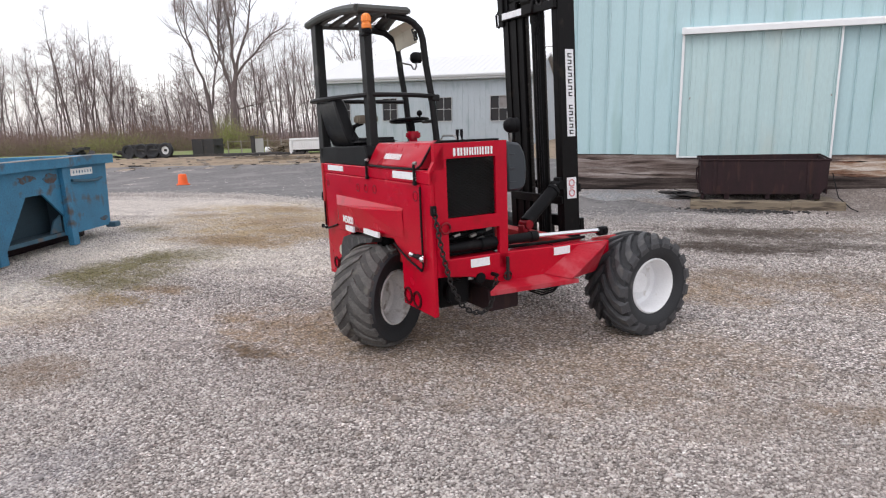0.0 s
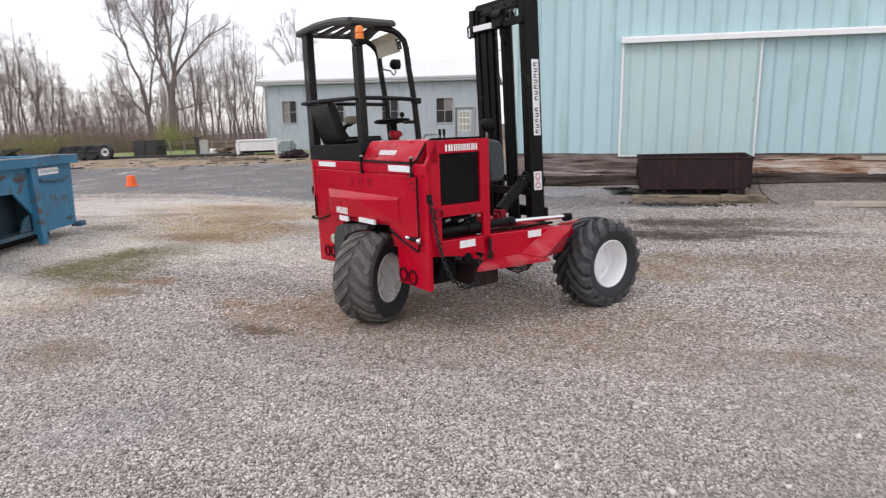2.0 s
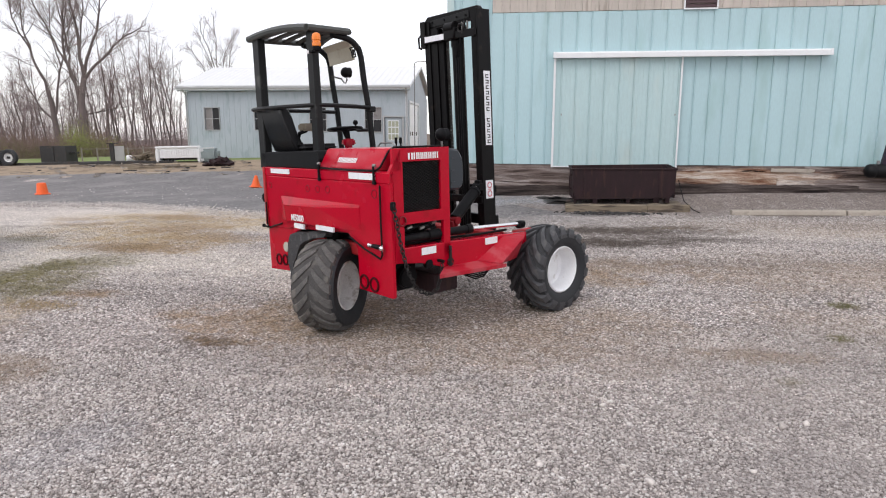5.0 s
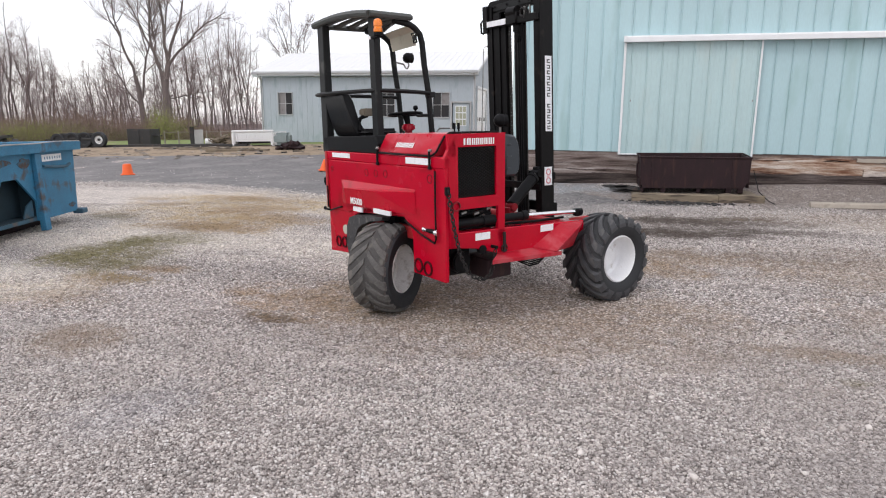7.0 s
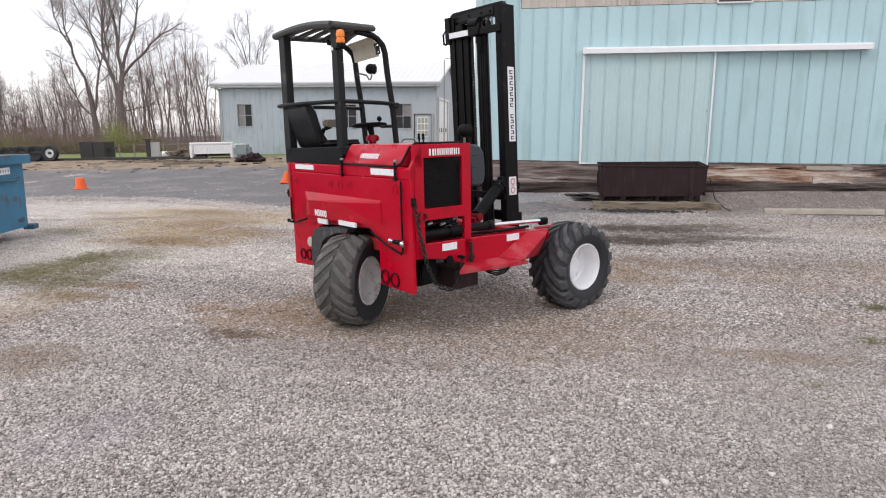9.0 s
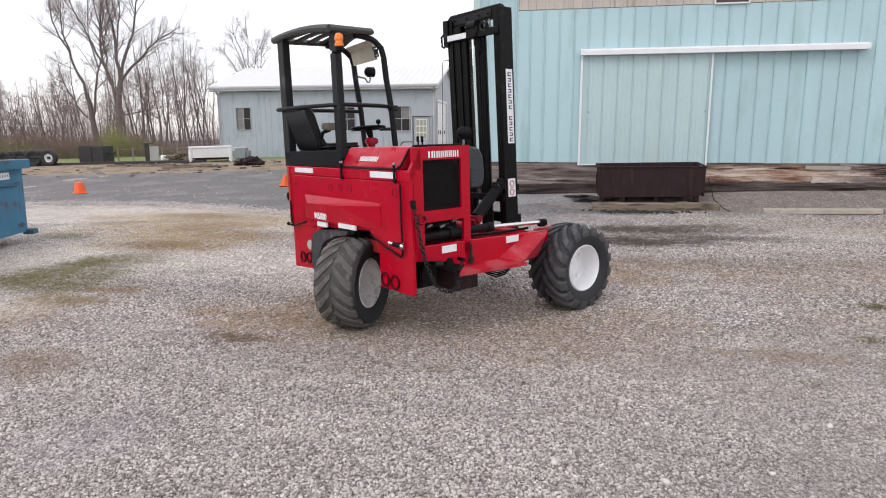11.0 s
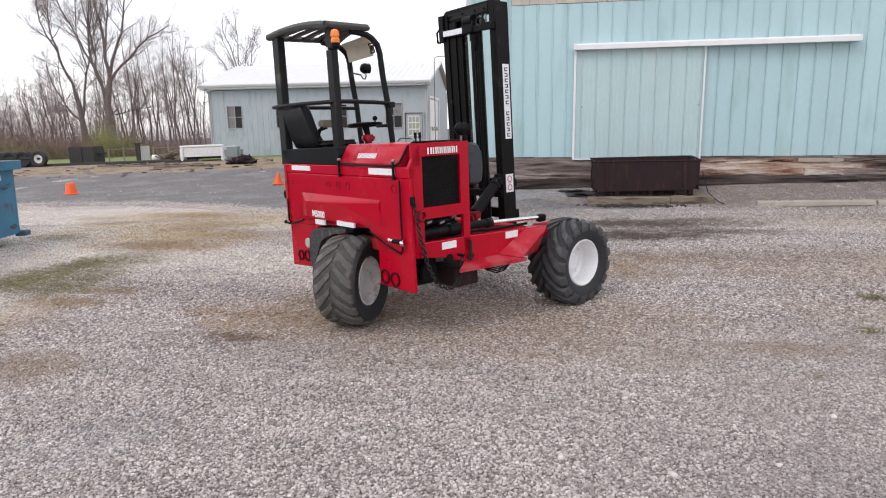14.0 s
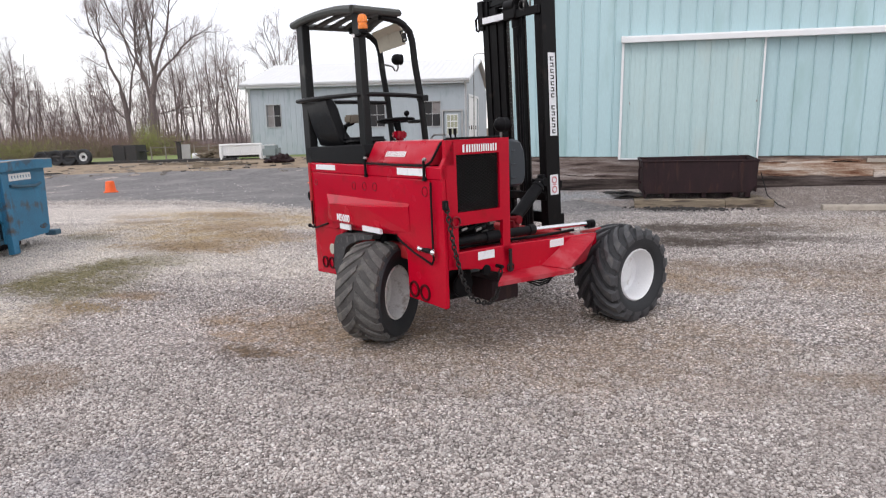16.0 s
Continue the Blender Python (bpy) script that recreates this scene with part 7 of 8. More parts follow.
# bits of board, stick and sheet strewn over the dirt between the drive and the lawn
litter_rng = random.Random(12)
for name, mat_, label, many in (("wood_litter", OLD_RAIL, "broken bits of grey board strewn on dirt", 70), ("dark_litter", SCRAP, "dark sticks and scrap strewn on dirt", 36), ("pale_litter", KERB, "pale scraps of board strewn on dirt", 26)):
    bits = []
    for k in range(many):
        x, y = view(litter_rng.uniform(-60, 500), litter_rng.uniform(23.8, 29.0))
        ln = litter_rng.uniform(0.08, 0.5) if mat_ is not KERB else litter_rng.uniform(0.06, 0.3)
        wd = litter_rng.uniform(0.012, 0.045)
        bits.append(moved(box(-ln / 2, ln / 2, -wd, wd, 0.0, litter_rng.uniform(0.02, 0.06)), pose(x, y, gz(x, y) - 0.004, litter_rng.uniform(-4, 4), litter_rng.uniform(-3, 3), 17 + litter_rng.gauss(0, 35))))
    heap_ob = part(name, join(*bits), mat_)
    heap_ob.matrix_world = SLOPE
    tagged(heap_ob, label, "litter", kind="stuff")
# a rail fence far behind
for k in range(5):
    x, y = view(212 + k * 26, 33.0)
    f = thing("fence_post", "grey wooden fence post in grass", "fence post", on_ground(x, y, 17.6), "old fence")
    part("stake", prism([(-0.03, -0.1), (0.03, -0.1), (0.022, 0.66), (-0.02, 0.70)], 0.05, "y", -0.025), OLD_RAIL, f)
    part("rail", box(0.03, 0.75, -0.012, 0.012, 0.60, 0.632), OLD_RAIL, f)


# ---- bare trees ----
SIDE, DEEP, UP = Vector((0.953, 0.302, 0)), Vector((-0.302, 0.953, 0)), Vector((0, 0, 1))


def leaning(angle, turn=0.0):
    """A direction that leans from the upright by an angle, along the wood's edge and, by turn, out of it."""
    a, t = radians(angle), radians(turn)
    return (SIDE * math.cos(t) + DEEP * math.sin(t)) * math.sin(a) + UP * math.cos(a)


def limb_line(rng, p, way0, way1, length, r0, r1, steps, wander):
    """Nodes (place, radius) of a limb that bends from one direction to another and wanders a little."""
    pos, nodes, drift = Vector(p), [(Vector(p), r0)], Vector((0, 0, 0))
    for i in range(steps):
        t = (i + 0.5) / steps
        drift = drift * 0.6 + Vector((rng.gauss(0, 1), rng.gauss(0, 1), rng.gauss(0, 0.4))) * wander
        pos = pos + (way0.lerp(way1, t) + drift).normalized() * (length / steps)
        nodes.append((pos.copy(), r0 + (r1 - r0) * (i + 1) / steps))
    return nodes


def along(nodes, t):
    """Place, radius and direction at a share of a limb's length."""
    k = len(nodes) - 1
    i = min(int(t * k), k - 1)
    (a, ra), (c, rc) = nodes[i], nodes[i + 1]
    f = t * k - i
    return a.lerp(c, f), ra + (rc - ra) * f, (c - a).normalized()


def bars_of(nodes):
    return [(a, c, ra, rc) for (a, ra), (c, rc) in zip(nodes, nodes[1:])]


def boughs(rng, nodes, level, counts, reach, caps, wood, twigs, low=0.25, open_=(24, 52)):
    """Side shoots along a limb, each with finer ones, curling upward and shorter towards the tip."""
    for k in range(counts[level]):
        t = low + (1 - low) * rng.random() ** 0.85
        q, rq, d = along(nodes, t)
        across = d.orthogonal().normalized()
        across.rotate(Matrix.Rotation(rng.uniform(0, 2 * math.pi), 3, d))
        a = radians(rng.uniform(*open_))
        way = d * math.cos(a) + across * math.sin(a)
        length = reach[level] * rng.uniform(0.55, 1.2) * (1.2 - 0.7 * t)
        r = min(rq * 0.6, caps[level])
        line = limb_line(rng, q, way, (way + UP * rng.uniform(0.0, 0.7)).normalized(), length, r, r * 0.35, 4 if level == 0 else 3 if level == 1 else 2, 0.17 + 0.03 * level)
        (wood if level == 0 else twigs).extend(bars_of(line))
        if level + 1 < len(counts):
            boughs(rng, line, level + 1, counts, reach, caps, wood, twigs, 0.2, open_)


def bars_mesh(name, bars, sides, mat_, thick=1.0):
    """Tapered bars as one mesh."""
    a = np.array([tuple(s[0]) for s in bars])
    c = np.array([tuple(s[1]) for s in bars])
    r0, r1 = np.array([s[2] for s in bars]) * thick, np.array([s[3] for s in bars]) * thick
    d = c - a
    d /= np.maximum(np.linalg.norm(d, axis=1, keepdims=True), 1e-6)
    ref = np.where(np.abs(d[:, 2:3]) < 0.9, np.array([[0, 0, 1.0]]), np.array([[1.0, 0, 0]]))
    s = np.cross(d, ref)
    s /= np.linalg.norm(s, axis=1, keepdims=True)
    u = np.cross(s, d)
    verts = []
    for base, r in ((a, r0), (c, r1)):
        for k in range(sides):
            t = 2 * math.pi * k / sides
            verts.append(base + (s * math.cos(t) + u * math.sin(t)) * r[:, None])
    V = np.stack(verts, 1)
    n = len(bars)
    off = (np.arange(n) * 2 * sides)[:, None]
    F = np.concatenate([off + np.array([[k, (k + 1) % sides, sides + (k + 1) % sides, sides + k]]) for k in range(sides)])
    return from_arrays(name, V.reshape(-1, 3), F, mat_)


def tree_thing(wood, twigs, label):
    t = thing("tree", label, "tree", None, "bare trees behind the yard")
    shared("trunk", bars_mesh("trunk", wood, 6, BARK), t, Matrix.Identity(4))
    shared("crown", bars_mesh("crown", twigs, 3, TWIG), t, Matrix.Identity(4))
    return t


def at_view(px, away, turn=0.0, size=1.0):
    x, y = view(px, away)
    return SLOPE @ pose(x, y, gz(x, y), 0, 0, turn) @ Matrix.Scale(size, 4)


def limbed_tree(seed_, trunk, stems_, label, counts=(12, 10, 7), reach=(2.7, 1.25, 0.65), caps=(0.030, 0.0110, 0.0056)):
    """A large bare tree. trunk: length, lean at foot and top, radius; stems: parent (-1: trunk), share of its length, lean at start and end, length, radius."""
    rng = random.Random(seed_)
    wood, twigs, lines = [], [], []
    bole = limb_line(rng, (0, 0, -0.3), leaning(trunk[1]), leaning(trunk[2]), trunk[0], trunk[3] * 1.25, trunk[3] * 0.72, 6, 0.05)
    wood += bars_of(bole)
    for parent, share, lean0, lean1, length, r in stems_:
        q, _, _ = along(bole if parent < 0 else lines[parent], share)
        deep = rng.uniform(-14, 14)
        line = limb_line(rng, q, leaning(lean0, deep), leaning(lean1, deep * 0.5), length, r, 0.022, 11, 0.13)
        lines.append(line)
        wood += bars_of(line)
        boughs(rng, line, 0, counts, [v * min(1.0, 0.45 + length / 11) for v in reach], caps, wood, twigs, 0.22)
    boughs(rng, bole, 0, (6, 5, 3), (1.3, 0.6, 0.3), caps, wood, twigs, 0.35, (50, 85))
    return tree_thing(wood, twigs, label)


def slim_tree(seed_, height, r, counts, reach, wander, label, forks=0):
    """A slender bare tree: one leader, now and then forked, with short rising shoots."""
    rng = random.Random(seed_)
    wood, twigs = [], []
    leader = limb_line(rng, (0, 0, -0.2), leaning(rng.uniform(-7, 7), rng.uniform(0, 180)), leaning(rng.uniform(-6, 6), rng.uniform(0, 180)), height, r, 0.016, 9, wander)
    wood += bars_of(leader)
    caps = (0.022, 0.009, 0.0048)
    boughs(rng, leader, 0, counts, reach, caps, wood, twigs, 0.2, (28, 68))
    for k in range(forks):
        q, rq, _ = along(leader, rng.uniform(0.25, 0.5))
        way = leaning(rng.uniform(14, 26) * (-1) ** k, rng.uniform(-40, 40))
        line = limb_line(rng, q, way, leaning(rng.uniform(-4, 8) * (-1) ** k), height * rng.uniform(0.4, 0.55), rq * 0.7, 0.014, 7, wander)
        wood += bars_of(line)
        boughs(rng, line, 0, [max(4, c // 2) if i == 0 else c for i, c in enumerate(counts)], reach, caps, wood, twigs, 0.15, (28, 68))
    return tree_thing(wood, twigs, label)


big = limbed_tree(11, (5.4, 3, 6, 0.235), ((-1, 0.93, 36, 68, 5.8, 0.105), (-1, 1.0, 2, 8, 6.8, 0.13), (-1, 1.0, 15, 18, 6.8, 0.115), (-1, 0.6, -20, 3, 8.8, 0.12), (3, 0.33, -24, -16, 6.2, 0.08), (1, 0.25, 18, 10, 5.0, 0.06), (3, 0.45, 20, 6, 5.0, 0.06), (-1, 0.8, -12, 0, 7.0, 0.08)), "tall broad bare tree with upswept limbs")
big.matrix_world = at_view(219, 48, 0, 1.1)
big2 = limbed_tree(23, (4.6, 0, -8, 0.19), ((-1, 1.0, -20, -3, 6.6, 0.10), (0, 0.42, -20, -6, 4.6, 0.065), (-1, 0.6, 20, 4, 7.0, 0.09), (-1, 0.55, -44, -18, 4.6, 0.065), (2, 0.5, -12, -2, 4.4, 0.05)), "tall bare tree with crooked limbs")
big2.matrix_world = at_view(178, 49, 0, 1.1)
lone = limbed_tree(41, (6.2, 1, -2, 0.17), ((-1, 0.8, -16, -9, 6.0, 0.045), (-1, 0.95, -6, -2, 6.4, 0.05), (-1, 0.97, 4, 6, 6.2, 0.045), (-1, 0.85, 15, 9, 6.0, 0.045), (-1, 0.9, 25, 18, 5.2, 0.038), (-1, 0.85, -27, -19, 5.0, 0.038)), "slim bare tree rising behind the shed roof", (14, 10, 6), (2.2, 1.1, 0.6), (0.018, 0.0080, 0.0048))
lone.matrix_world = at_view(457, 62, 0)
bough_low = limbed_tree(57, (3.5, 1, 2, 0.10), ((-1, 0.95, 80, 88, 3.2, 0.05), (-1, 1.0, -6, 4, 4.5, 0.06)), "slim bare tree with one long level bough")
bough_low.matrix_world = at_view(224, 50, 0)
KINDS = ((0.095, (19, 9, 6), (2.2, 1.1, 0.6), 0.07, 0), (0.075, (17, 9, 6), (2.6, 1.2, 0.6), 0.12, 1), (0.105, (19, 9, 6), (2.1, 1.0, 0.6), 0.06, 1), (0.075, (17, 9, 6), (2.0, 1.0, 0.6), 0.07, 0), (0.085, (17, 9, 6), (2.8, 1.3, 0.6), 0.13, 2))
kinds = [slim_tree(31 + 7 * k, 11.0, r, counts, reach, wander, "slender bare tree at the wood's edge", forks) for k, (r, counts, reach, wander, forks) in enumerate(KINDS)]
# stretches of the wood: bearings, how many trees, their heights
STRETCHES = ((-340, -130, 16, 8.5, 11.5), (-130, -28, 16, 10.4, 13.4), (-28, -8, 4, 8.0, 10.0), (-8, 36, 11, 5.6, 8.2), (36, 84, 14, 3.6, 5.8), (84, 138, 14, 5.4, 8.8), (138, 242, 17, 5.4, 9.6), (242, 384, 24, 7.4, 11.4))
place_rng, placed = random.Random(8), 0
for a, c, many, h0, h1 in STRETCHES:
    for i in range(many):
        m = at_view(a + (c - a) * (i + place_rng.uniform(0.1, 0.9)) / many, place_rng.uniform(54, 68), place_rng.uniform(0, 360), place_rng.uniform(h0, h1) / 11.0)
        if placed < len(kinds):
            kinds[placed].matrix_world = m
        else:
            copy_thing(kinds[placed % len(kinds)], m).matrix_world = m
        placed += 1

# undergrowth before and among the trunks, and the far wood behind
rng = np.random.default_rng(5)


def stems(name, n, px0, px1, a0, a1, h0, h1, r, lean_, mat_, label, category):
    px_ = rng.uniform(px0, px1, n)
    away = rng.uniform(a0, a1, n)
    rr = (px_ - 784) / 1122 * away
    x, y = -0.187 + rr * 0.953 - 0.302 * away, -0.916 + rr * 0.302 + 0.953 * away
    clump = np.array([0.6 + 0.9 * (noise.noise(Vector((p * 0.02, q * 0.25, 1.0))) + 0.5) for p, q in zip(px_, away)])
    h = rng.uniform(h0, h1, n) * np.clip(clump, 0.35, 1.6)
    z = ground_height(x, y) - 0.05
    base = np.stack([x, y, z], 1)
    way = np.stack([rng.normal(0, lean_, n), rng.normal(0, lean_, n), np.ones(n)], 1)
    mid = base + way * (h * 0.5)[:, None]
    tip = mid + (way + np.stack([rng.normal(0, lean_ * 1.5, n), rng.normal(0, lean_ * 1.5, n), np.zeros(n)], 1)) * (h * 0.5)[:, None]
    rad = np.full(n, r) * rng.uniform(0.6, 1.4, n)
    V, F = [], []
    for k, (p, f) in enumerate(((base, 1.0), (mid, 0.7))):
        for j in range(3):
            t = 2 * math.pi * j / 3
            V.append(p + np.stack([np.cos(t) * rad * f, np.sin(t) * rad * f, np.zeros(n)], 1))
    V.append(tip)
    V = np.stack(V, 1).reshape(-1, 3)
    off = (np.arange(n) * 7)[:, None]
    F = np.concatenate([off + np.array([q]) for q in ((0, 1, 4), (0, 4, 3), (1, 2, 5), (1, 5, 4), (2, 0, 3), (2, 3, 5), (3, 4, 6), (4, 5, 6), (5, 3, 6))])
    ob = new(name, from_arrays(name, V, F, mat_))
    ob.matrix_world = SLOPE
    return tagged(ob, label, category, kind="stuff")


def open_wood(px_):
    """How high the undergrowth stands: low where the wood opens beside the shed."""
    return 1.0 - 0.62 / (1.0 + np.exp((258.0 - px_) / 14.0))


def tangle(name, n, px0, px1, a0, a1, top, mat_, label):
    """A fuzzy mass of thin crossing twigs, thick near the ground and thinning upward."""
    px_ = rng.uniform(px0, px1, n)
    away = rng.uniform(a0, a1, n)
    rr = (px_ - 784) / 1122 * away
    x, y = -0.187 + rr * 0.953 - 0.302 * away, -0.916 + rr * 0.302 + 0.953 * away
    clump = np.array([0.75 + 0.8 * noise.noise(Vector((p * 0.012, q * 0.15, 1.0))) + 0.5 * noise.noise(Vector((p * 0.05, q * 0.3, 6.0))) for p, q in zip(px_, away)])
    z = ground_height(x, y) + top * open_wood(px_) * np.clip(clump, 0.25, 1.5) * rng.uniform(0, 1, n) ** 2.0
    base = np.stack([x, y, z], 1)
    way = np.stack([rng.normal(0, 0.55, n), rng.normal(0, 0.55, n), rng.uniform(0.0, 1.2, n)], 1)
    way /= np.linalg.norm(way, axis=1, keepdims=True)
    ln = (rng.uniform(0.3, 1.1, n) * open_wood(px_))[:, None]
    side = np.cross(way, rng.normal(0, 1, (n, 3)))
    side /= np.linalg.norm(side, axis=1, keepdims=True)
    w = rng.uniform(0.004, 0.010, n)[:, None]
    V = np.stack([base - side * w, base + side * w, base + way * ln], 1).reshape(-1, 3)
    ob = new(name, from_arrays(name, V, np.arange(n * 3).reshape(-1, 3), mat_))
    ob.matrix_world = SLOPE
    return tagged(ob, label, "undergrowth", kind="stuff")


tangle("undergrowth", 52000, -330, 400, 42, 54, 1.6, BRUSH, "tangled brown undergrowth along the wood's edge")
tangle("undergrowth", 16000, -330, 400, 41.5, 50, 0.9, BRUSH_GREEN, "low olive brambles among the undergrowth")
tangle("brushwood", 42000, -330, 400, 55, 70, 5.0, TWIG, "hazy brown brushwood among the tree trunks")
stems("tall_stems", 2000, -330, 262, 42, 58, 1.0, 3.0, 0.008, 0.16, BRUSH, "thin brown stems standing in the undergrowth", "undergrowth")
stems("far_wood", 5600, -420, 560, 68, 115, 1.6, 5.2, 0.015, 0.2, TWIG, "hazy mass of thin bare trees far behind", "wood")
stems("saplings", 130, -330, 395, 50, 66, 3.0, 7.5, 0.022, 0.09, BARK, "thin bare saplings among the trees", "saplings")


def leafy(name, n, px_, away, w, h, mat_, label):
    x0, y0 = view(px_, away)
    g = rng.normal(0, 1, (n, 3)) * np.array([w * 0.4, w * 0.3, h * 0.25])
    P = np.array([x0, y0, gz(x0, y0) + h * 0.45]) + g
    P[:, 2] = np.maximum(P[:, 2], gz(x0, y0) + 0.05)
    a = rng.normal(0, 1, (n, 3))
    a /= np.linalg.norm(a, axis=1, keepdims=True)
    c = np.cross(a, rng.normal(0, 1, (n, 3)))
    c /= np.linalg.norm(c, axis=1, keepdims=True)
    s = rng.uniform(0.02, 0.045, n)[:, None]
    V = np.stack([P - a * s, P + c * s * 0.5, P + a * s, P - c * s * 0.5], 1).reshape(-1, 3)
    F = (np.arange(n) * 4)[:, None] + np.array([[0, 1, 2, 3]])
    ob = new(name, from_arrays(name, V, F, mat_))
    ob.matrix_world = SLOPE
    return tagged(ob, label, "shrub", kind="stuff")


leafy("shrub", 3600, 208, 42, 1.3, 2.3, SPRING, "shrub breaking into yellow-green leaf")
leafy("shrub", 2200, 240, 43, 2.2, 1.5, SPRING, "shrub breaking into yellow-green leaf")
leafy("shrub", 5000, -40, 42, 6.0, 1.5, SPRING, "thin shrubs breaking into yellow-green leaf")


# ---- loose stones and dry grass on the yard ----
def stones(name, n, inside, size_lo, size_hi, label, seed_, mat_=None):
    """Angular crushed stones, each an eight-cornered chip, half bedded in the ground."""
    rg = np.random.default_rng(seed_)
    x, y = inside(rg, n)
    n = len(x)
    size = rg.uniform(0, 1, n) ** 2.2 * (size_hi - size_lo) + size_lo
    corner = np.array([(-1, -1, -1), (1, -1, -1), (1, 1, -1), (-1, 1, -1), (-1, -1, 1), (1, -1, 1), (1, 1, 1), (-1, 1, 1)], float)
    V = corner[None] * rg.uniform(0.5, 1.0, (n, 8, 3)) * np.array([1.0, 0.82, 0.68]) * size[:, None, None]
    t, tilt = rg.uniform(0, 2 * math.pi, n), rg.normal(0, 0.45, n)
    ct, st, cl, sl = np.cos(t), np.sin(t), np.cos(tilt), np.sin(tilt)
    X, Y, Z = V[..., 0], V[..., 1], V[..., 2]
    Y, Z = Y * cl[:, None] - Z * sl[:, None], Y * sl[:, None] + Z * cl[:, None]
    X, Y = X * ct[:, None] - Y * st[:, None], X * st[:, None] + Y * ct[:, None]
    z = ground_height(x, y) + size * 0.42
    V = np.stack([X + x[:, None], Y + y[:, None], Z + z[:, None]], -1).reshape(-1, 3)
    F = (np.arange(n) * 8)[:, None, None] + np.array([(0, 3, 2, 1), (4, 5, 6, 7), (0, 1, 5, 4), (1, 2, 6, 5), (2, 3, 7, 6), (3, 0, 4, 7)])[None]
    ob = new(name, from_arrays(name, V, F.reshape(-1, 4), mat_ or PEBBLE))
    ob.matrix_world = SLOPE
    return tagged(ob, label, "gravel", kind="stuff")


BARE = ((-7.6, 8.7, 1.4, 0.8), (-9.0, 9.5, 1.2, 0.5), (-7.0, 7.4, 1.0, 0.5), (-2.0, 11.45, 1.1, 0.5), (-6.5, 6.6, 0.8, 0.35), (-6.83, 4.75, 0.5, 0.7), (-3.24, 3.11, 0.2, 0.13), (-1.5, 3.8, 1.9, 1.1), (-0.3, 5.7, 0.5, 0.35), (0.2, 9.05, 1.3, 0.42), (0.1, 8.05, 1.0, 0.25), (1.3, 11.9, 1.6, 0.85), (3.4, 12.15, 1.8, 1.0), (5.4, 12.45, 1.8, 1.0), (-1.4, 11.2, 1.0, 0.5))


def fan(a0, a1, half, power=1.0):
    """Places within a fan before the standing point, thicker where it is near."""
    def pick(rg, n):
        away = a0 + (a1 - a0) * rg.uniform(0, 1, n) ** power
        side = rg.uniform(-half, half, n) * (away + 0.35)
        x, y = -0.15 + side * 0.953 - 0.302 * away, -0.85 + side * 0.302 + 0.953 * away
        bare = np.array([noise.noise(Vector((a * 0.8, c * 0.8, 4.0))) for a, c in zip(x, y)])
        thin = np.zeros(n)
        for sx, sy, rx, ry in BARE:
            thin = np.maximum(thin, np.exp(-(((x - sx) / rx) ** 2 + ((y - sy) / ry) ** 2) * 0.9))
        keep = rg.uniform(0, 1, n) < np.clip(0.95 - 1.1 * (bare - 0.12), 0.25, 1.0) * (1 - 0.9 * thin)
        return x[keep], y[keep]
    return pick


stones("gravel", 118000, fan(1.7, 4.6, 0.85, 0.85), 0.0045, 0.0106, "loose pale grey crushed stone", 1)
stones("gravel_far", 85000, fan(4.4, 12.0, 0.85, 0.75), 0.006, 0.014, "loose pale grey crushed stone", 2)
def lone_stones(rg, n):
    return np.array([-0.07, 0.38, -0.29, -0.56, 0.74]), np.array([1.76, 1.95, 2.58, 1.82, 2.53])


stones("pale_stones", 5, lone_stones, 0.017, 0.021, "single rounded whitish stones lying on the gravel", 9, WHITE_STONE)
stones("large_stones", 150, fan(1.8, 10.0, 0.85, 0.8), 0.013, 0.026, "larger pale stones scattered over the gravel", 3)


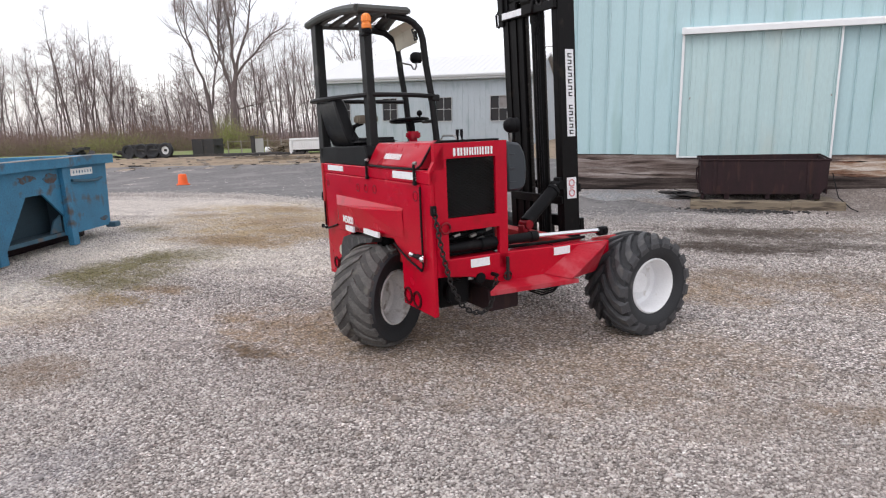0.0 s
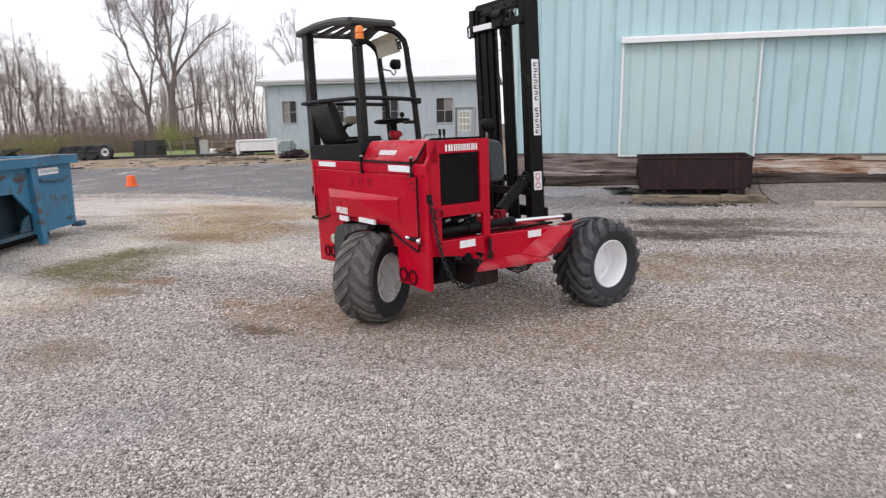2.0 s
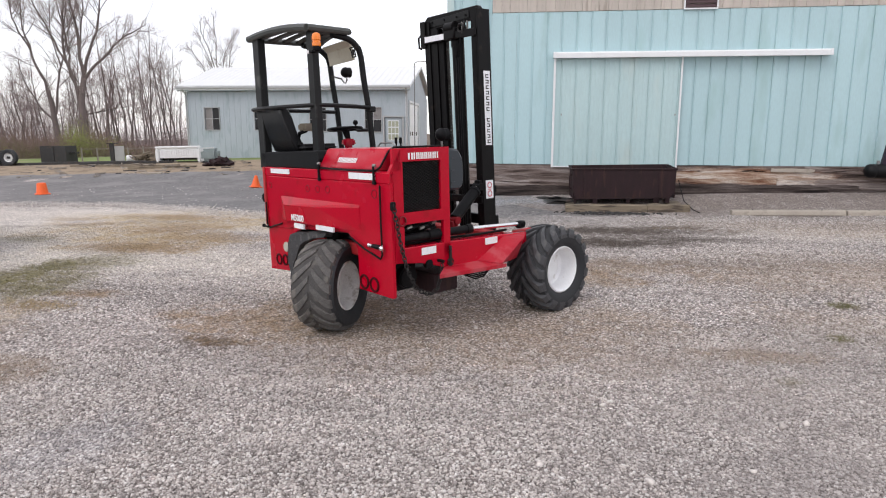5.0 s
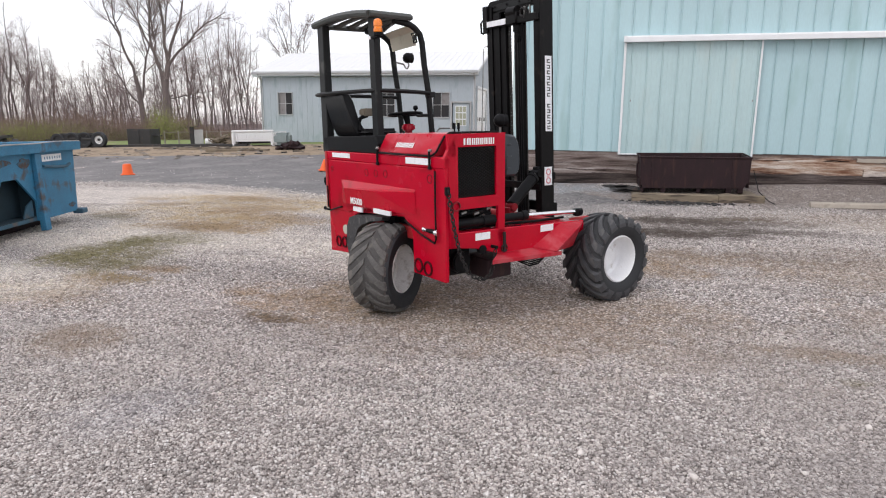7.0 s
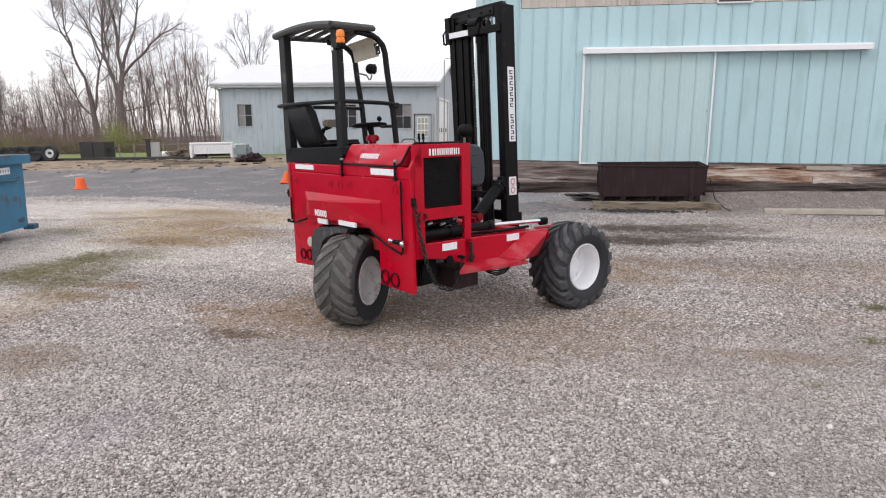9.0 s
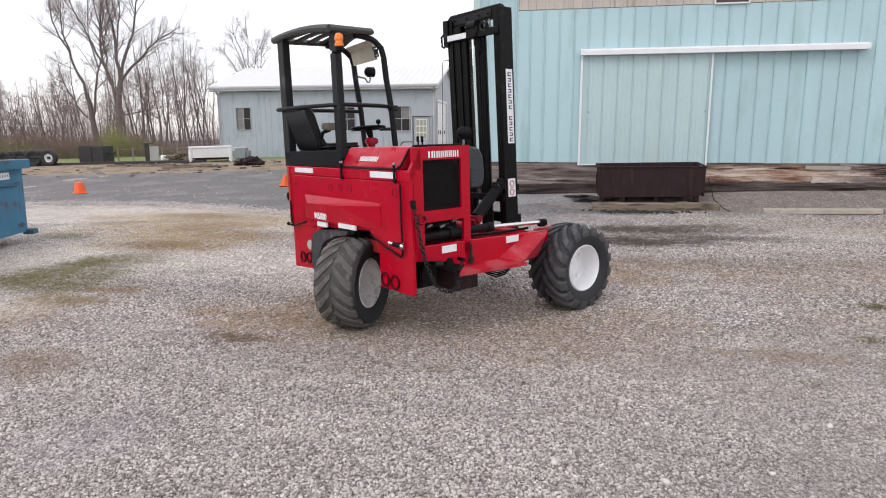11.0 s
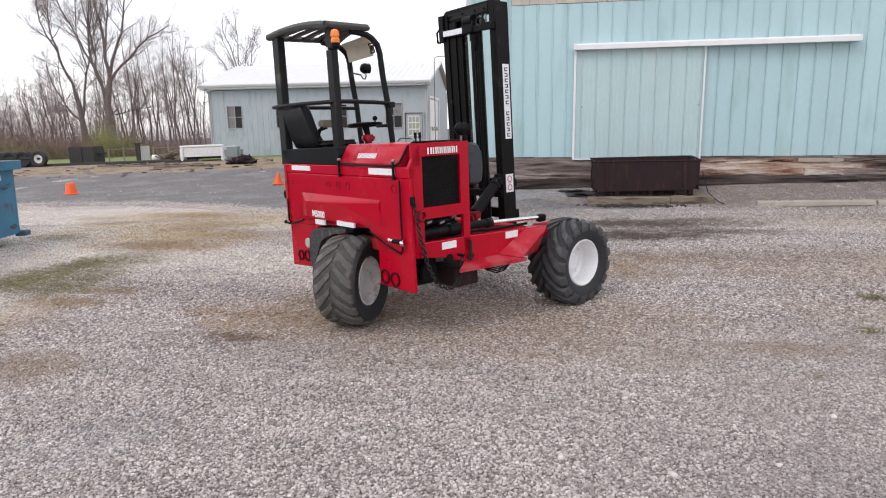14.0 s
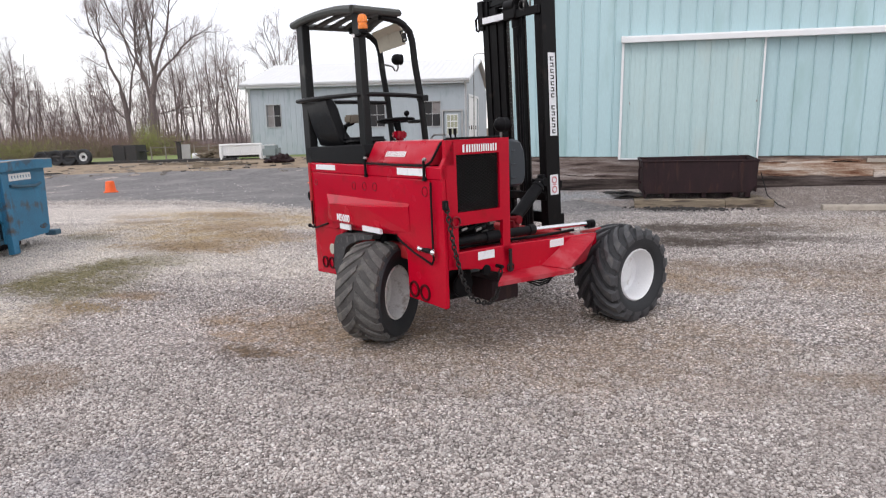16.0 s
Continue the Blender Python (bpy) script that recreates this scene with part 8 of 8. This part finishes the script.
def by_trough(rg, n):
    """A scatter of dark chips before the trough's timbers."""
    return -0.35 + rg.normal(0, 0.38, n), 10.98 + rg.normal(0, 0.10, n)


stones("dark_chips", 420, by_trough, 0.012, 0.03, "dark broken chips of roofing before the trough", 6, SCRAP)


def along_edge(rg, n):
    """Grit strewn to both sides of the asphalt's near edge, and thinly over the asphalt."""
    x = rg.uniform(-20, -2.0, n)
    y = asphalt_near(x) + np.where(rg.uniform(0, 1, n) < 0.95, rg.normal(-0.1, 0.26, n), rg.uniform(0, 5.0, n))
    return x, y


stones("edge_grit", 13000, along_edge, 0.009, 0.021, "grit strewn along the asphalt's edge", 4)


def tufts(name, n, spots, mat_, label, seed_, h=0.07):
    rg = np.random.default_rng(seed_)
    k = rg.integers(0, len(spots), n)
    S = np.array(spots)[k]
    x, y = S[:, 0] + rg.normal(0, 0.45, n) * S[:, 2], S[:, 1] + rg.normal(0, 0.45, n) * S[:, 3]
    z = ground_height(x, y)
    a = rg.uniform(0, 2 * math.pi, n)
    ln = rg.uniform(0.4, 1.0, n) * h
    flat = rg.uniform(0.5, 2.2, n)
    base = np.stack([x, y, z], 1)
    w = np.stack([np.cos(a + 1.57), np.sin(a + 1.57), np.zeros(n)], 1) * 0.0022
    tip = base + np.stack([np.cos(a) * ln * flat, np.sin(a) * ln * flat, ln * 0.45], 1)
    V = np.stack([base - w, base + w, tip], 1).reshape(-1, 3)
    ob = new(name, from_arrays(name, V, np.arange(n * 3).reshape(-1, 3), mat_))
    ob.matrix_world = SLOPE
    return tagged(ob, label, "grass", kind="stuff")


tufts("dry_grass", 8000, ((-7.6, 8.7, 1.7, 0.9), (-9.0, 9.5, 1.6, 0.5), (-6.85, 6.6, 0.9, 0.4), (-7.1, 7.4, 1.3, 0.5), (-5.5, 3.7, 0.5, 0.2)), DRY, "flattened dry grass growing through the gravel", 8, 0.045)
tufts("moss_tufts", 4200, ((-6.8, 4.75, 0.5, 0.7), (-6.9, 5.2, 0.3, 0.4), (1.66, 5.05, 0.12, 0.1), (1.35, 4.06, 0.1, 0.1)), MOSS, "low olive weeds growing through the gravel", 9, 0.02)
